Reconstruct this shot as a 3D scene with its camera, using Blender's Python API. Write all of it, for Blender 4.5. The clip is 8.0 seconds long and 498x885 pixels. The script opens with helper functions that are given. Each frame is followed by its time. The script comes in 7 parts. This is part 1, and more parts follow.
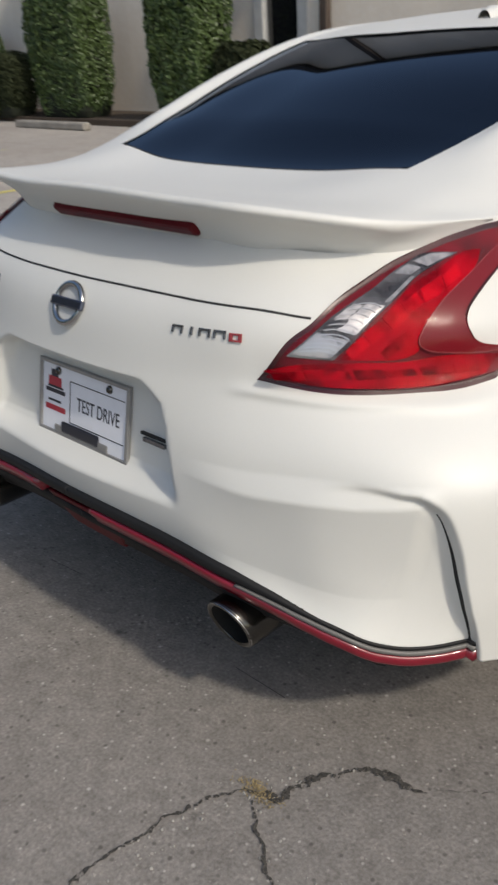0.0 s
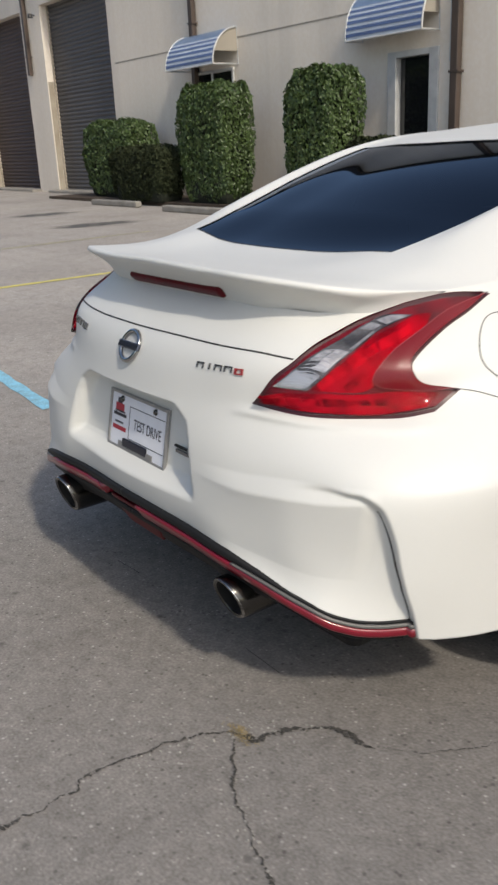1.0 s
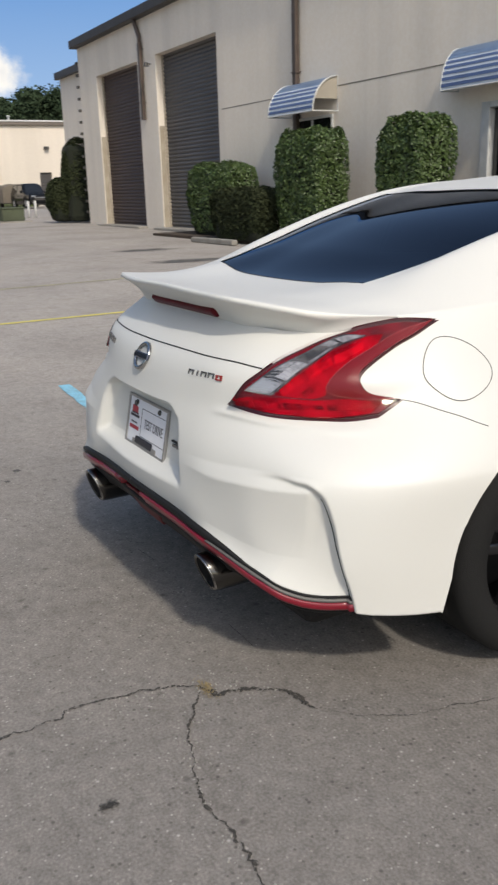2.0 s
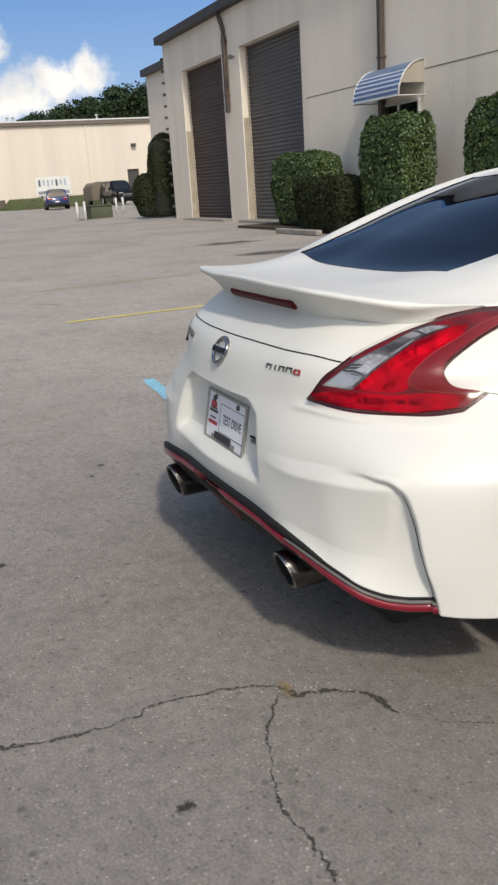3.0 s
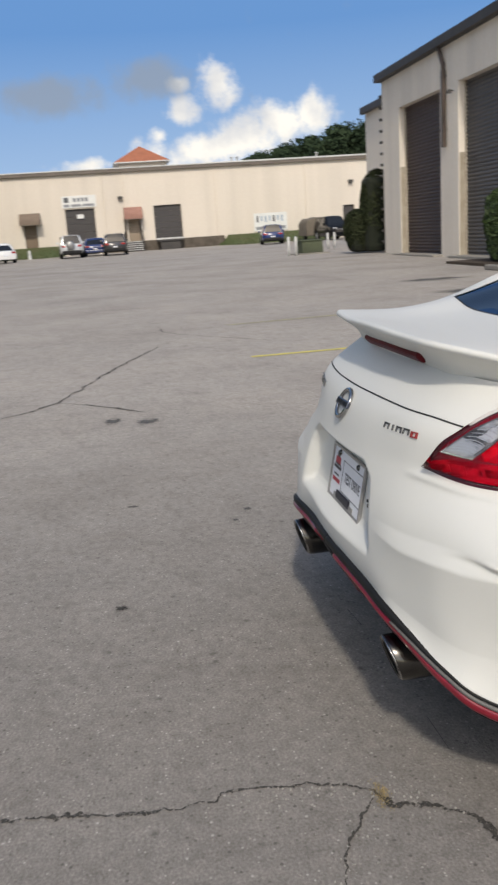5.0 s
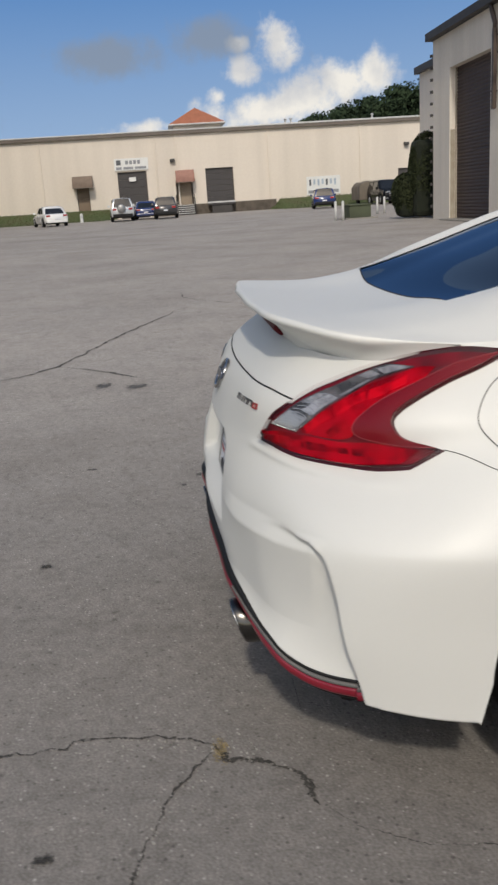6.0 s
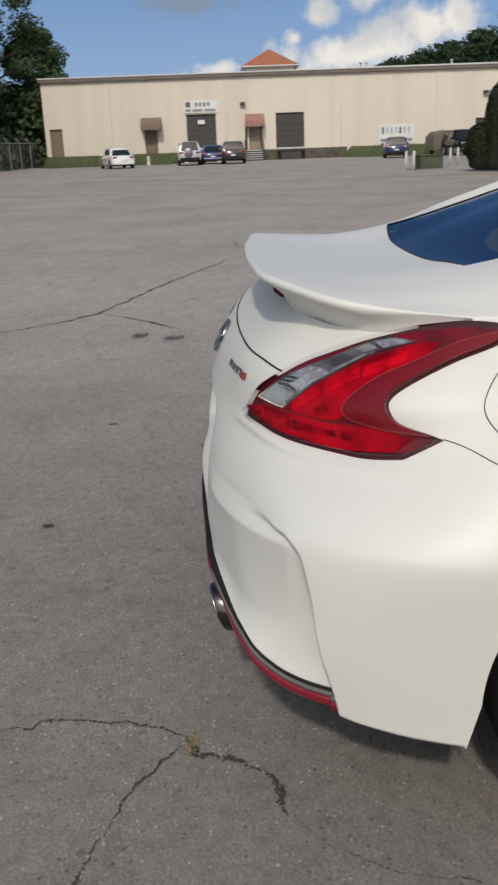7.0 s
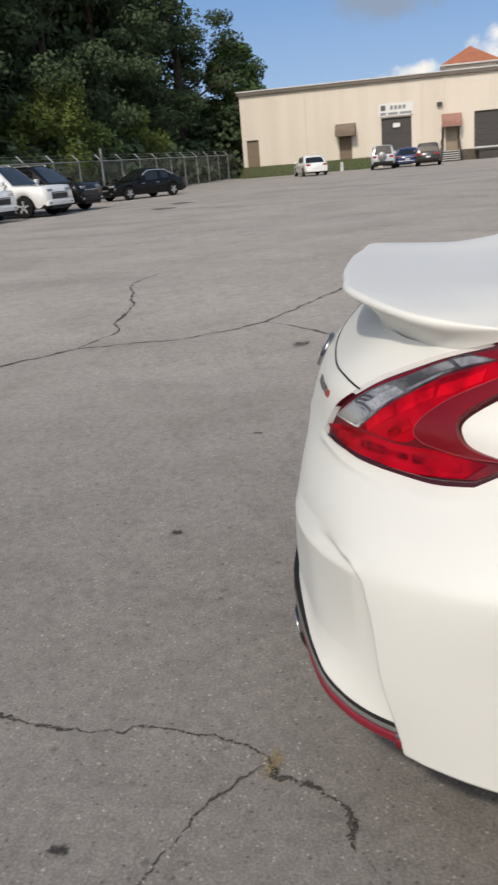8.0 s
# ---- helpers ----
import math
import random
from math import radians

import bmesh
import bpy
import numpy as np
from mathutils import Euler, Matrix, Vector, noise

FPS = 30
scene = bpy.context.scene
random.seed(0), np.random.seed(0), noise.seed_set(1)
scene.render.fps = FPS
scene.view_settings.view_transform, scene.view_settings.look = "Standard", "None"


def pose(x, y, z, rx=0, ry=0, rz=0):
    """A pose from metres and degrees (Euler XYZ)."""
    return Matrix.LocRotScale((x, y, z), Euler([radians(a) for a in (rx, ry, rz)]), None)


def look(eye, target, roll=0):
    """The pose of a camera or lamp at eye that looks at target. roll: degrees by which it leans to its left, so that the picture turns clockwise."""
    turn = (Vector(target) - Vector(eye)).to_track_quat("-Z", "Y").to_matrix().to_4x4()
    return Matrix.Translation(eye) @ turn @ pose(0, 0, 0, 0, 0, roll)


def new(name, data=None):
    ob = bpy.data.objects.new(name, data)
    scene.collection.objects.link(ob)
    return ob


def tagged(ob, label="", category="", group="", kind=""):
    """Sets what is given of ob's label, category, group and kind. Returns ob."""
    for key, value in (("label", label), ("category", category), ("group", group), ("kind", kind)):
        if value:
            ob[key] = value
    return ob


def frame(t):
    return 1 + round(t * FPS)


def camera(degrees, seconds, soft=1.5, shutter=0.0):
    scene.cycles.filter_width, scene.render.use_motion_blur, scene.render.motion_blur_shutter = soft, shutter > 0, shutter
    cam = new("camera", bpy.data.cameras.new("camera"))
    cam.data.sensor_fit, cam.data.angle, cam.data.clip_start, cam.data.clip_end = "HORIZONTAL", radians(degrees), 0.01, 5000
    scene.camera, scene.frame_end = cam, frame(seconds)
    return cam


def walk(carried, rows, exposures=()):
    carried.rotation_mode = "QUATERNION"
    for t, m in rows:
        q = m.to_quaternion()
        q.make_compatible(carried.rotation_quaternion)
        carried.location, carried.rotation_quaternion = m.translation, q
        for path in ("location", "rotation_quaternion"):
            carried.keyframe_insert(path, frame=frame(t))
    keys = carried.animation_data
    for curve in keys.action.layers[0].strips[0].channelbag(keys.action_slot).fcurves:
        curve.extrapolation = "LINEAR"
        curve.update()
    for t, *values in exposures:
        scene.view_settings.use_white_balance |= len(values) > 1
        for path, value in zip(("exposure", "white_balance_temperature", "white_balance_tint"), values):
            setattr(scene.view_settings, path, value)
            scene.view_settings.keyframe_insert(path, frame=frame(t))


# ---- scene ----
cam = camera(32.8, 8.0, soft=2.4, shutter=0.35)
PATH = [
    (0, (1.422, -1.032, 1.291), (0.13, 0.234, 0.437), -3.0),
    (0.5, (1.716, -1.069, 1.332), (0.228, 0.037, 0.58), -4.6),
    (1, (1.964, -1.144, 1.331), (0.426, -0.055, 0.661), -2.8),
    (1.2, (2.103, -1.141, 1.339), (0.541, -0.067, 0.705), -2.4),
    (2.3, (2.491, -1.06, 1.326), (0.765, -0.222, 0.76), -1.9),
    (2.5, (2.508, -1.048, 1.333), (0.758, -0.266, 0.764), -2.5),
    (3, (2.401, -1.042, 1.324), (0.634, -0.31, 0.738), -3.8),
    (3.5, (2.273, -1.074, 1.317), (0.51, -0.349, 0.712), -3.4),
    (4, (2.176, -1.107, 1.327), (0.439, -0.31, 0.739), -1.7),
    (4.5, (2.18, -0.936, 1.32), (0.359, -0.304, 0.785), -2.4),
    (5, (2.261, -0.739, 1.32), (0.342, -0.45, 0.839), -3.9),
    (5.2, (2.326, -0.675, 1.317), (0.397, -0.443, 0.841), -3.8),
    (6.3, (2.39, -0.145, 1.306), (0.484, -0.033, 0.709), -4.1),
    (6.5, (2.334, -0.12, 1.3), (0.437, -0.042, 0.67), -4.3),
    (7, (2.199, -0.08, 1.298), (0.309, -0.064, 0.643), -2.1),
    (7.5, (2.132, 0.064, 1.295), (0.243, -0.153, 0.673), -1.8),
    (8, (2.139, 0.144, 1.3), (0.285, -0.281, 0.682), -4.9),
]
walk(cam, [(t, look(eye, target, roll)) for t, eye, target, roll in PATH],
     [(0, 0.13, 6950, 8), (0.5, 0.05, 6950, 8), (1, 0.27, 6950, 8), (3, 0.26, 6950, 8), (4, 0.26, 6950, 8), (5, 0.18, 6950, 8), (6.5, -0.16, 6850, 8), (7.5, -0.10, 6850, 8), (8, 0.17, 6950, 8)])

# ---- world, sun, exposure ----
SUN_FROM = Vector((0.87, -0.135, 0.87)).normalized()
world = bpy.data.worlds.new("sky")
scene.world = world
world.use_nodes = True
wn = world.node_tree.nodes
sky = wn.new("ShaderNodeTexSky")
sky.sky_type = "NISHITA"
sky.sun_disc = False
sky.sun_elevation = math.asin(SUN_FROM.z)
sky.sun_rotation = math.atan2(SUN_FROM.x, SUN_FROM.y)
sky.air_density, sky.dust_density, sky.ozone_density = 1.0, 2.0, 1.1
wn["Background"].inputs["Strength"].default_value = 0.15
world.node_tree.links.new(sky.outputs[0], wn["Background"].inputs[0])
sun_data = bpy.data.lights.new("sun", "SUN")
sun_data.energy, sun_data.angle, sun_data.color = 2.02, radians(3.0), (1.0, 0.95, 0.88)
sun = new("sun", sun_data)
sun.matrix_world = look(SUN_FROM * 60, (0, 0, 0))


# ---- materials ----
def material(name, color=(0.5, 0.5, 0.5), rough=0.5, metal=0.0, coat=0.0, coat_rough=0.03, spec=0.5, vary=0.0, scale=6.0, fine=0.0,
             fine_scale=120.0, bump=0.0, bump_scale=90.0, dark=None, per_object=0.0, coords="Object", edge=(0.35, 0.7)):
    """A principled surface with broad stains (vary), fine grain (fine) and relief (bump)."""
    m = bpy.data.materials.new(name)
    m.use_nodes = True
    n, l = m.node_tree.nodes, m.node_tree.links
    b = n["Principled BSDF"]
    b.inputs["Base Color"].default_value = (*color, 1)
    b.inputs["Roughness"].default_value = rough
    b.inputs["Metallic"].default_value = metal
    b.inputs["Coat Weight"].default_value = coat
    b.inputs["Coat Roughness"].default_value = coat_rough
    b.inputs["Specular IOR Level"].default_value = spec
    tc = n.new("ShaderNodeTexCoord")
    out = None
    if vary or fine or per_object:
        rgb = n.new("ShaderNodeRGB")
        rgb.outputs[0].default_value = (*color, 1)
        out = rgb.outputs[0]
    low = dark or tuple(c * 0.35 for c in color)

    def blend(fac, amount, base, other):
        mul = n.new("ShaderNodeMath")
        mul.operation = "MULTIPLY"
        l.new(fac, mul.inputs[0])
        mul.inputs[1].default_value = amount
        mix = n.new("ShaderNodeMix")
        mix.data_type = "RGBA"
        l.new(mul.outputs[0], mix.inputs["Factor"])
        l.new(base, mix.inputs["A"])
        mix.inputs["B"].default_value = (*other, 1)
        return mix.outputs["Result"]

    def noise_of(s, detail=5.0, lo=0.35, hi=0.7):
        t = n.new("ShaderNodeTexNoise")
        t.inputs["Scale"].default_value = s
        t.inputs["Detail"].default_value = detail
        l.new(tc.outputs[coords], t.inputs["Vector"])
        r = n.new("ShaderNodeMapRange")
        r.inputs["From Min"].default_value, r.inputs["From Max"].default_value = lo, hi
        l.new(t.outputs["Fac"], r.inputs["Value"])
        return r.outputs["Result"]

    if vary:
        out = blend(noise_of(scale, 5.0, *edge), vary, out, low)
    if fine:
        out = blend(noise_of(fine_scale, 3.0, 0.4, 0.65), fine, out, tuple(min(1, c * 1.7) for c in color))
    if per_object:
        info = n.new("ShaderNodeObjectInfo")
        out = blend(info.outputs["Random"], per_object, out, low)
    if out:
        l.new(out, b.inputs["Base Color"])
    if bump:
        t = n.new("ShaderNodeTexNoise")
        t.inputs["Scale"].default_value = bump_scale
        t.inputs["Detail"].default_value = 6.0
        l.new(tc.outputs[coords], t.inputs["Vector"])
        bp = n.new("ShaderNodeBump")
        bp.inputs["Strength"].default_value = bump
        bp.inputs["Distance"].default_value = 0.01
        l.new(t.outputs["Fac"], bp.inputs["Height"])
        l.new(bp.outputs[0], b.inputs["Normal"])
    return m


def asphalt():
    m = material("old_asphalt", (0.22, 0.21, 0.20), 0.88, spec=0.3)
    n, l = m.node_tree.nodes, m.node_tree.links
    b = n["Principled BSDF"]
    tc = n["Texture Coordinate"]

    def tex(kind, s, detail=4.0):
        t = n.new(kind)
        t.inputs["Scale"].default_value = s
        if kind == "ShaderNodeTexNoise":
            t.inputs["Detail"].default_value = detail
        l.new(tc.outputs["Object"], t.inputs["Vector"])
        return t

    def ramp(src, stops):
        r = n.new("ShaderNodeValToRGB")
        while len(r.color_ramp.elements) < len(stops):
            r.color_ramp.elements.new(0.5)
        for e, (p, c) in zip(r.color_ramp.elements, stops):
            e.position, e.color = p, (c[0], c[1], c[2], 1)
        l.new(src, r.inputs[0])
        return r.outputs[0]

    def mix(a, bb, fac, mode="MIX"):
        x = n.new("ShaderNodeMix")
        x.data_type, x.blend_type = "RGBA", mode
        if isinstance(fac, float):
            x.inputs["Factor"].default_value = fac
        else:
            l.new(fac, x.inputs["Factor"])
        l.new(a, x.inputs["A"])
        l.new(bb, x.inputs["B"])
        return x.outputs["Result"]

    grain = ramp(tex("ShaderNodeTexNoise", 120.0, 6.0).outputs["Fac"], [(0.30, (0.183, 0.173, 0.164)), (0.52, (0.238, 0.226, 0.215)), (0.74, (0.298, 0.285, 0.272))])
    stones = tex("ShaderNodeTexVoronoi", 190.0)
    chip = ramp(stones.outputs["Color"], [(0.0, (0.80, 0.80, 0.80)), (0.90, (1.0, 1.0, 1.0)), (0.94, (1.35, 1.33, 1.30)), (0.98, (1.8, 1.8, 1.75))])
    col = mix(grain, chip, 0.6, "MULTIPLY")

    def flecks(size, inner, outer, share, color, amount=1.0):
        """Single stones or pits: round flecks in some of the cells of a mesh of that size."""
        cells = tex("ShaderNodeTexVoronoi", size)
        near = ramp(cells.outputs["Distance"], [(inner, (amount, amount, amount)), (outer, (0, 0, 0))])
        some = ramp(cells.outputs["Color"], [(share, (0, 0, 0)), (share + 0.06, (1, 1, 1))])
        pick = n.new("ShaderNodeRGB")
        pick.outputs[0].default_value = (*color, 1)
        return mix(col, pick.outputs[0], mix(near, some, 1.0, "MULTIPLY"))

    col = flecks(75.0, 0.14, 0.28, 0.74, (0.42, 0.41, 0.39), 0.9)
    col = flecks(46.0, 0.08, 0.26, 0.78, (0.45, 0.44, 0.42), 0.9)
    col = flecks(58.0, 0.16, 0.34, 0.70, (0.085, 0.08, 0.075), 0.7)
    col = flecks(21.0, 0.10, 0.30, 0.80, (0.075, 0.07, 0.066), 0.6)
    blots = ramp(tex("ShaderNodeTexNoise", 26.0, 8.0).outputs["Fac"], [(0.32, (0.86, 0.855, 0.85)), (0.5, (1, 1, 1)), (0.68, (1.10, 1.095, 1.09))])
    col = mix(col, blots, 1.0, "MULTIPLY")
    mid = ramp(tex("ShaderNodeTexNoise", 7.0, 6.0).outputs["Fac"], [(0.32, (0.92, 0.915, 0.91)), (0.48, (1, 1, 1)), (0.68, (1.05, 1.045, 1.04))])
    col = mix(col, mid, 1.0, "MULTIPLY")
    broad = ramp(tex("ShaderNodeTexNoise", 0.55, 5.0).outputs["Fac"], [(0.32, (0.87, 0.86, 0.85)), (0.5, (1, 1, 1)), (0.68, (1.09, 1.08, 1.07))])
    col = mix(col, broad, 1.0, "MULTIPLY")
    mp = n.new("ShaderNodeMapping")
    mp.inputs["Scale"].default_value = (0.16, 0.035, 1)
    mp.inputs["Rotation"].default_value = (0, 0, 0.25)
    l.new(tc.outputs["Object"], mp.inputs["Vector"])
    long_ = tex("ShaderNodeTexNoise", 2.2, 5.0)
    l.new(mp.outputs[0], long_.inputs["Vector"])
    bands = ramp(long_.outputs["Fac"], [(0.30, (0.86, 0.855, 0.85)), (0.46, (1, 1, 1)), (0.72, (1.04, 1.03, 1.02))])
    col = mix(col, bands, 1.0, "MULTIPLY")
    patch_ = ramp(tex("ShaderNodeTexNoise", 3.2, 6.0).outputs["Fac"], [(0.28, (0.87, 0.86, 0.85)), (0.45, (1, 1, 1)), (0.75, (1.05, 1.045, 1.04))])
    col = mix(col, patch_, 0.8, "MULTIPLY")
    # paler away from the coupe: glancing light, haze and vignetting put into the colour
    sep = n.new("ShaderNodeSeparateXYZ")
    l.new(tc.outputs["Object"], sep.inputs[0])
    wob = n.new("ShaderNodeMath")
    wob.operation = "MULTIPLY_ADD"
    l.new(tex("ShaderNodeTexNoise", 0.7, 4.0).outputs["Fac"], wob.inputs[0])
    wob.inputs[1].default_value = 3.0
    l.new(sep.outputs["X"], wob.inputs[2])
    far_light = n.new("ShaderNodeMapRange")
    far_light.interpolation_type = "SMOOTHSTEP"
    far_light.inputs["From Min"].default_value, far_light.inputs["From Max"].default_value = 2.2, -3.0
    l.new(wob.outputs[0], far_light.inputs["Value"])
    pale = ramp(far_light.outputs["Result"], [(0.0, (0.92, 0.90, 0.88)), (1.0, (1.53, 1.485, 1.435))])
    col = mix(col, pale, 1.0, "MULTIPLY")
    l.new(col, b.inputs["Base Color"])
    bp = n.new("ShaderNodeBump")
    bp.inputs["Strength"].default_value, bp.inputs["Distance"].default_value = 0.45, 0.006
    l.new(tex("ShaderNodeTexNoise", 140.0, 5.0).outputs["Fac"], bp.inputs["Height"])
    l.new(bp.outputs[0], b.inputs["Normal"])
    return m


def tinted_glass(name, tint, gloss=1.45, sheen=(1, 1, 1)):
    m = bpy.data.materials.new(name)
    m.use_nodes = True
    n, l = m.node_tree.nodes, m.node_tree.links
    n.remove(n["Principled BSDF"])
    clear, shine, fres, mix = n.new("ShaderNodeBsdfTransparent"), n.new("ShaderNodeBsdfGlossy"), n.new("ShaderNodeFresnel"), n.new("ShaderNodeMixShader")
    clear.inputs[0].default_value = (*tint, 1)
    shine.inputs["Color"].default_value = (*sheen, 1)
    shine.inputs["Roughness"].default_value = 0.015
    fres.inputs["IOR"].default_value = gloss
    l.new(fres.outputs[0], mix.inputs[0])
    l.new(clear.outputs[0], mix.inputs[1])
    l.new(shine.outputs[0], mix.inputs[2])
    l.new(mix.outputs[0], n["Material Output"].inputs[0])
    return m


PAINT = material("pearl_white_paint", (0.63, 0.625, 0.595), 0.6, metal=0.06, spec=0.4, coat=0.3, coat_rough=0.36, fine=0.05, fine_scale=900, vary=0.04, scale=2.5, dark=(0.66, 0.65, 0.61))
GAP = material("panel_gap", (0.012, 0.012, 0.012), 0.8)
BLACK = material("black_plastic", (0.010, 0.010, 0.011), 0.6, spec=0.3, vary=0.4, scale=8, fine=0.2, fine_scale=300)
GREY_TRIM = material("grey_ledge_trim", (0.11, 0.105, 0.10), 0.5, coat=0.12, coat_rough=0.3, fine=0.3, fine_scale=400)
RED_TRIM = material("red_gloss_trim", (0.20, 0.005, 0.018), 0.32, coat=0.5, coat_rough=0.12, vary=0.25, scale=12)
CHROME = material("polished_chrome", (0.48, 0.48, 0.48), 0.16, metal=1.0, vary=0.15, scale=20)
STEEL = material("brushed_steel", (0.10, 0.097, 0.093), 0.22, metal=1.0, vary=0.3, scale=25, fine=0.2, fine_scale=200)
SOOT = material("exhaust_soot", (0.008, 0.008, 0.008), 0.9, fine=0.3)
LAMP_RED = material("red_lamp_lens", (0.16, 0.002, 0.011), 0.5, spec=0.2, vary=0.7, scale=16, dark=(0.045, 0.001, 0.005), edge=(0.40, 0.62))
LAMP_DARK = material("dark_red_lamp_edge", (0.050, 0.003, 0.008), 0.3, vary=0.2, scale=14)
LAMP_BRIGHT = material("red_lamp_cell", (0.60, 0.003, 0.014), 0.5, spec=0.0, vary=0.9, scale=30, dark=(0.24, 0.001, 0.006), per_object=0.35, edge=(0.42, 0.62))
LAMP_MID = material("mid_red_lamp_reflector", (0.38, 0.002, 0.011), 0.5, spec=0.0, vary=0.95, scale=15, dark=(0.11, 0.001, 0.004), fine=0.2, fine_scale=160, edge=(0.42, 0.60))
# darker copy of the lamp cell red: shade inside the lamp put into colour
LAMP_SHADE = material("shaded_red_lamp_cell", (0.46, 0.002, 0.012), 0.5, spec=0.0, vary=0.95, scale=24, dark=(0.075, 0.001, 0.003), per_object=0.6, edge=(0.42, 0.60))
LAMP_HIGHLIGHT = material("lens_band_highlight", (0.38, 0.06, 0.07), 0.3, vary=0.3, scale=30)
LAMP_BAND = material("dark_red_lens_band", (0.175, 0.003, 0.011), 0.32, spec=0.25, vary=0.2, scale=10)
LAMP_CLEAR = material("clear_lamp_reflector", (0.26, 0.27, 0.29), 0.25, metal=0.6, vary=0.9, scale=18, dark=(0.07, 0.08, 0.095), fine=0.2, fine_scale=200, edge=(0.42, 0.58))
LAMP_FACET = material("silver_lamp_facet", (0.58, 0.585, 0.59), 0.25, metal=0.5, vary=0.6, scale=45, dark=(0.16, 0.165, 0.18), per_object=0.5, edge=(0.42, 0.60))
_n, _l = LAMP_CLEAR.node_tree.nodes, LAMP_CLEAR.node_tree.links
_w, _b = _n.new("ShaderNodeTexWave"), _n.new("ShaderNodeBump")
_w.bands_direction = "DIAGONAL"
_w.inputs["Scale"].default_value, _w.inputs["Distortion"].default_value = 170.0, 1.5
_b.inputs["Strength"].default_value, _b.inputs["Distance"].default_value = 0.6, 0.004
_l.new(_n["Texture Coordinate"].outputs["Object"], _w.inputs["Vector"])
_l.new(_w.outputs["Fac"], _b.inputs["Height"])
_l.new(_b.outputs[0], _n["Principled BSDF"].inputs["Normal"])
LAMP_COVER = tinted_glass("clear_lamp_cover", (0.97, 0.955, 0.955), 1.2)
FOG_RED = material("dark_wine_lens", (0.10, 0.002, 0.006), 0.45, spec=0.2, vary=0.4, scale=40)
TYRE = material("tyre_rubber", (0.010, 0.010, 0.010), 0.85, spec=0.25, fine=0.3, fine_scale=200, bump=0.3, bump_scale=300)
RIM = material("dark_alloy", (0.06, 0.06, 0.065), 0.3, metal=0.9, vary=0.3, scale=12)
REAR_GLASS = tinted_glass("tinted_rear_glass", (0.03, 0.036, 0.05), 1.5, (0.47, 0.53, 0.64))
CAR_GLASS = tinted_glass("car_window_glass", (0.10, 0.11, 0.12), 1.5)
SEAT = material("dark_seat_cloth", (0.03, 0.03, 0.032), 0.9, fine=0.4, fine_scale=300)
PLATE_WHITE = material("plate_white", (0.74, 0.75, 0.80), 0.35, vary=0.08, scale=25, fine=0.04)
PLATE_INK = material("plate_black_ink", (0.02, 0.02, 0.03), 0.5, vary=0.2, scale=60)
PLATE_RED = material("plate_red_ink", (0.42, 0.03, 0.05), 0.5, vary=0.25, scale=60)
PLATE_FRAME = material("plate_frame_grey", (0.34, 0.335, 0.33), 0.3, metal=0.6, vary=0.2, scale=30)
EMBLEM_BAR = material("brushed_emblem_bar", (0.10, 0.11, 0.15), 0.2, metal=0.8, vary=0.2, scale=60)
BADGE = material("badge_grey", (0.22, 0.22, 0.23), 0.25, metal=0.8, vary=0.3, scale=60)
BADGE_RED = material("badge_red", (0.28, 0.02, 0.02), 0.3, coat=1.0, vary=0.2, scale=60)
ASPHALT = asphalt()
CRACK = material("crack_shadowed_dirt", (0.050, 0.046, 0.041), 0.95, vary=0.5, scale=30, fine=0.5, fine_scale=150, bump=0.8)


def let_through(m, build):
    """Mixes a surface with nothing, by the factor that build() makes."""
    n, l = m.node_tree.nodes, m.node_tree.links
    clear, mix_ = n.new("ShaderNodeBsdfTransparent"), n.new("ShaderNodeMixShader")
    l.new(build(n, l), mix_.inputs[0])
    l.new(clear.outputs[0], mix_.inputs[1])
    l.new(n["Principled BSDF"].outputs[0], mix_.inputs[2])
    l.new(mix_.outputs[0], n["Material Output"].inputs[0])


def crumbled(n, l):
    t, r = n.new("ShaderNodeTexNoise"), n.new("ShaderNodeMapRange")
    t.inputs["Scale"].default_value, t.inputs["Detail"].default_value = 130.0, 4.0
    l.new(n["Texture Coordinate"].outputs["Object"], t.inputs["Vector"])
    r.inputs["From Min"].default_value, r.inputs["From Max"].default_value = 0.40, 0.50
    l.new(t.outputs["Fac"], r.inputs["Value"])
    return r.outputs[0]


def soft_edged(n, l):
    off, ln, t, add, r = n.new("ShaderNodeVectorMath"), n.new("ShaderNodeVectorMath"), n.new("ShaderNodeTexNoise"), n.new("ShaderNodeMath"), n.new("ShaderNodeMapRange")
    off.operation, ln.operation, add.operation = "MULTIPLY_ADD", "LENGTH", "MULTIPLY_ADD"
    off.inputs[1].default_value, off.inputs[2].default_value = (2, 2, 0), (-1, -1, 0)
    l.new(n["Texture Coordinate"].outputs["Generated"], off.inputs[0])
    l.new(off.outputs[0], ln.inputs[0])
    t.inputs["Scale"].default_value, t.inputs["Detail"].default_value = 5.0, 7.0
    l.new(n["Texture Coordinate"].outputs["Generated"], t.inputs["Vector"])
    l.new(t.outputs["Fac"], add.inputs[0])
    add.inputs[1].default_value = 1.5
    l.new(ln.outputs["Value"], add.inputs[2])
    r.interpolation_type = "SMOOTHSTEP"
    r.inputs["From Min"].default_value, r.inputs["From Max"].default_value, r.inputs["To Max"].default_value = 1.55, 0.85, 0.85
    l.new(add.outputs[0], r.inputs["Value"])
    return r.outputs[0]


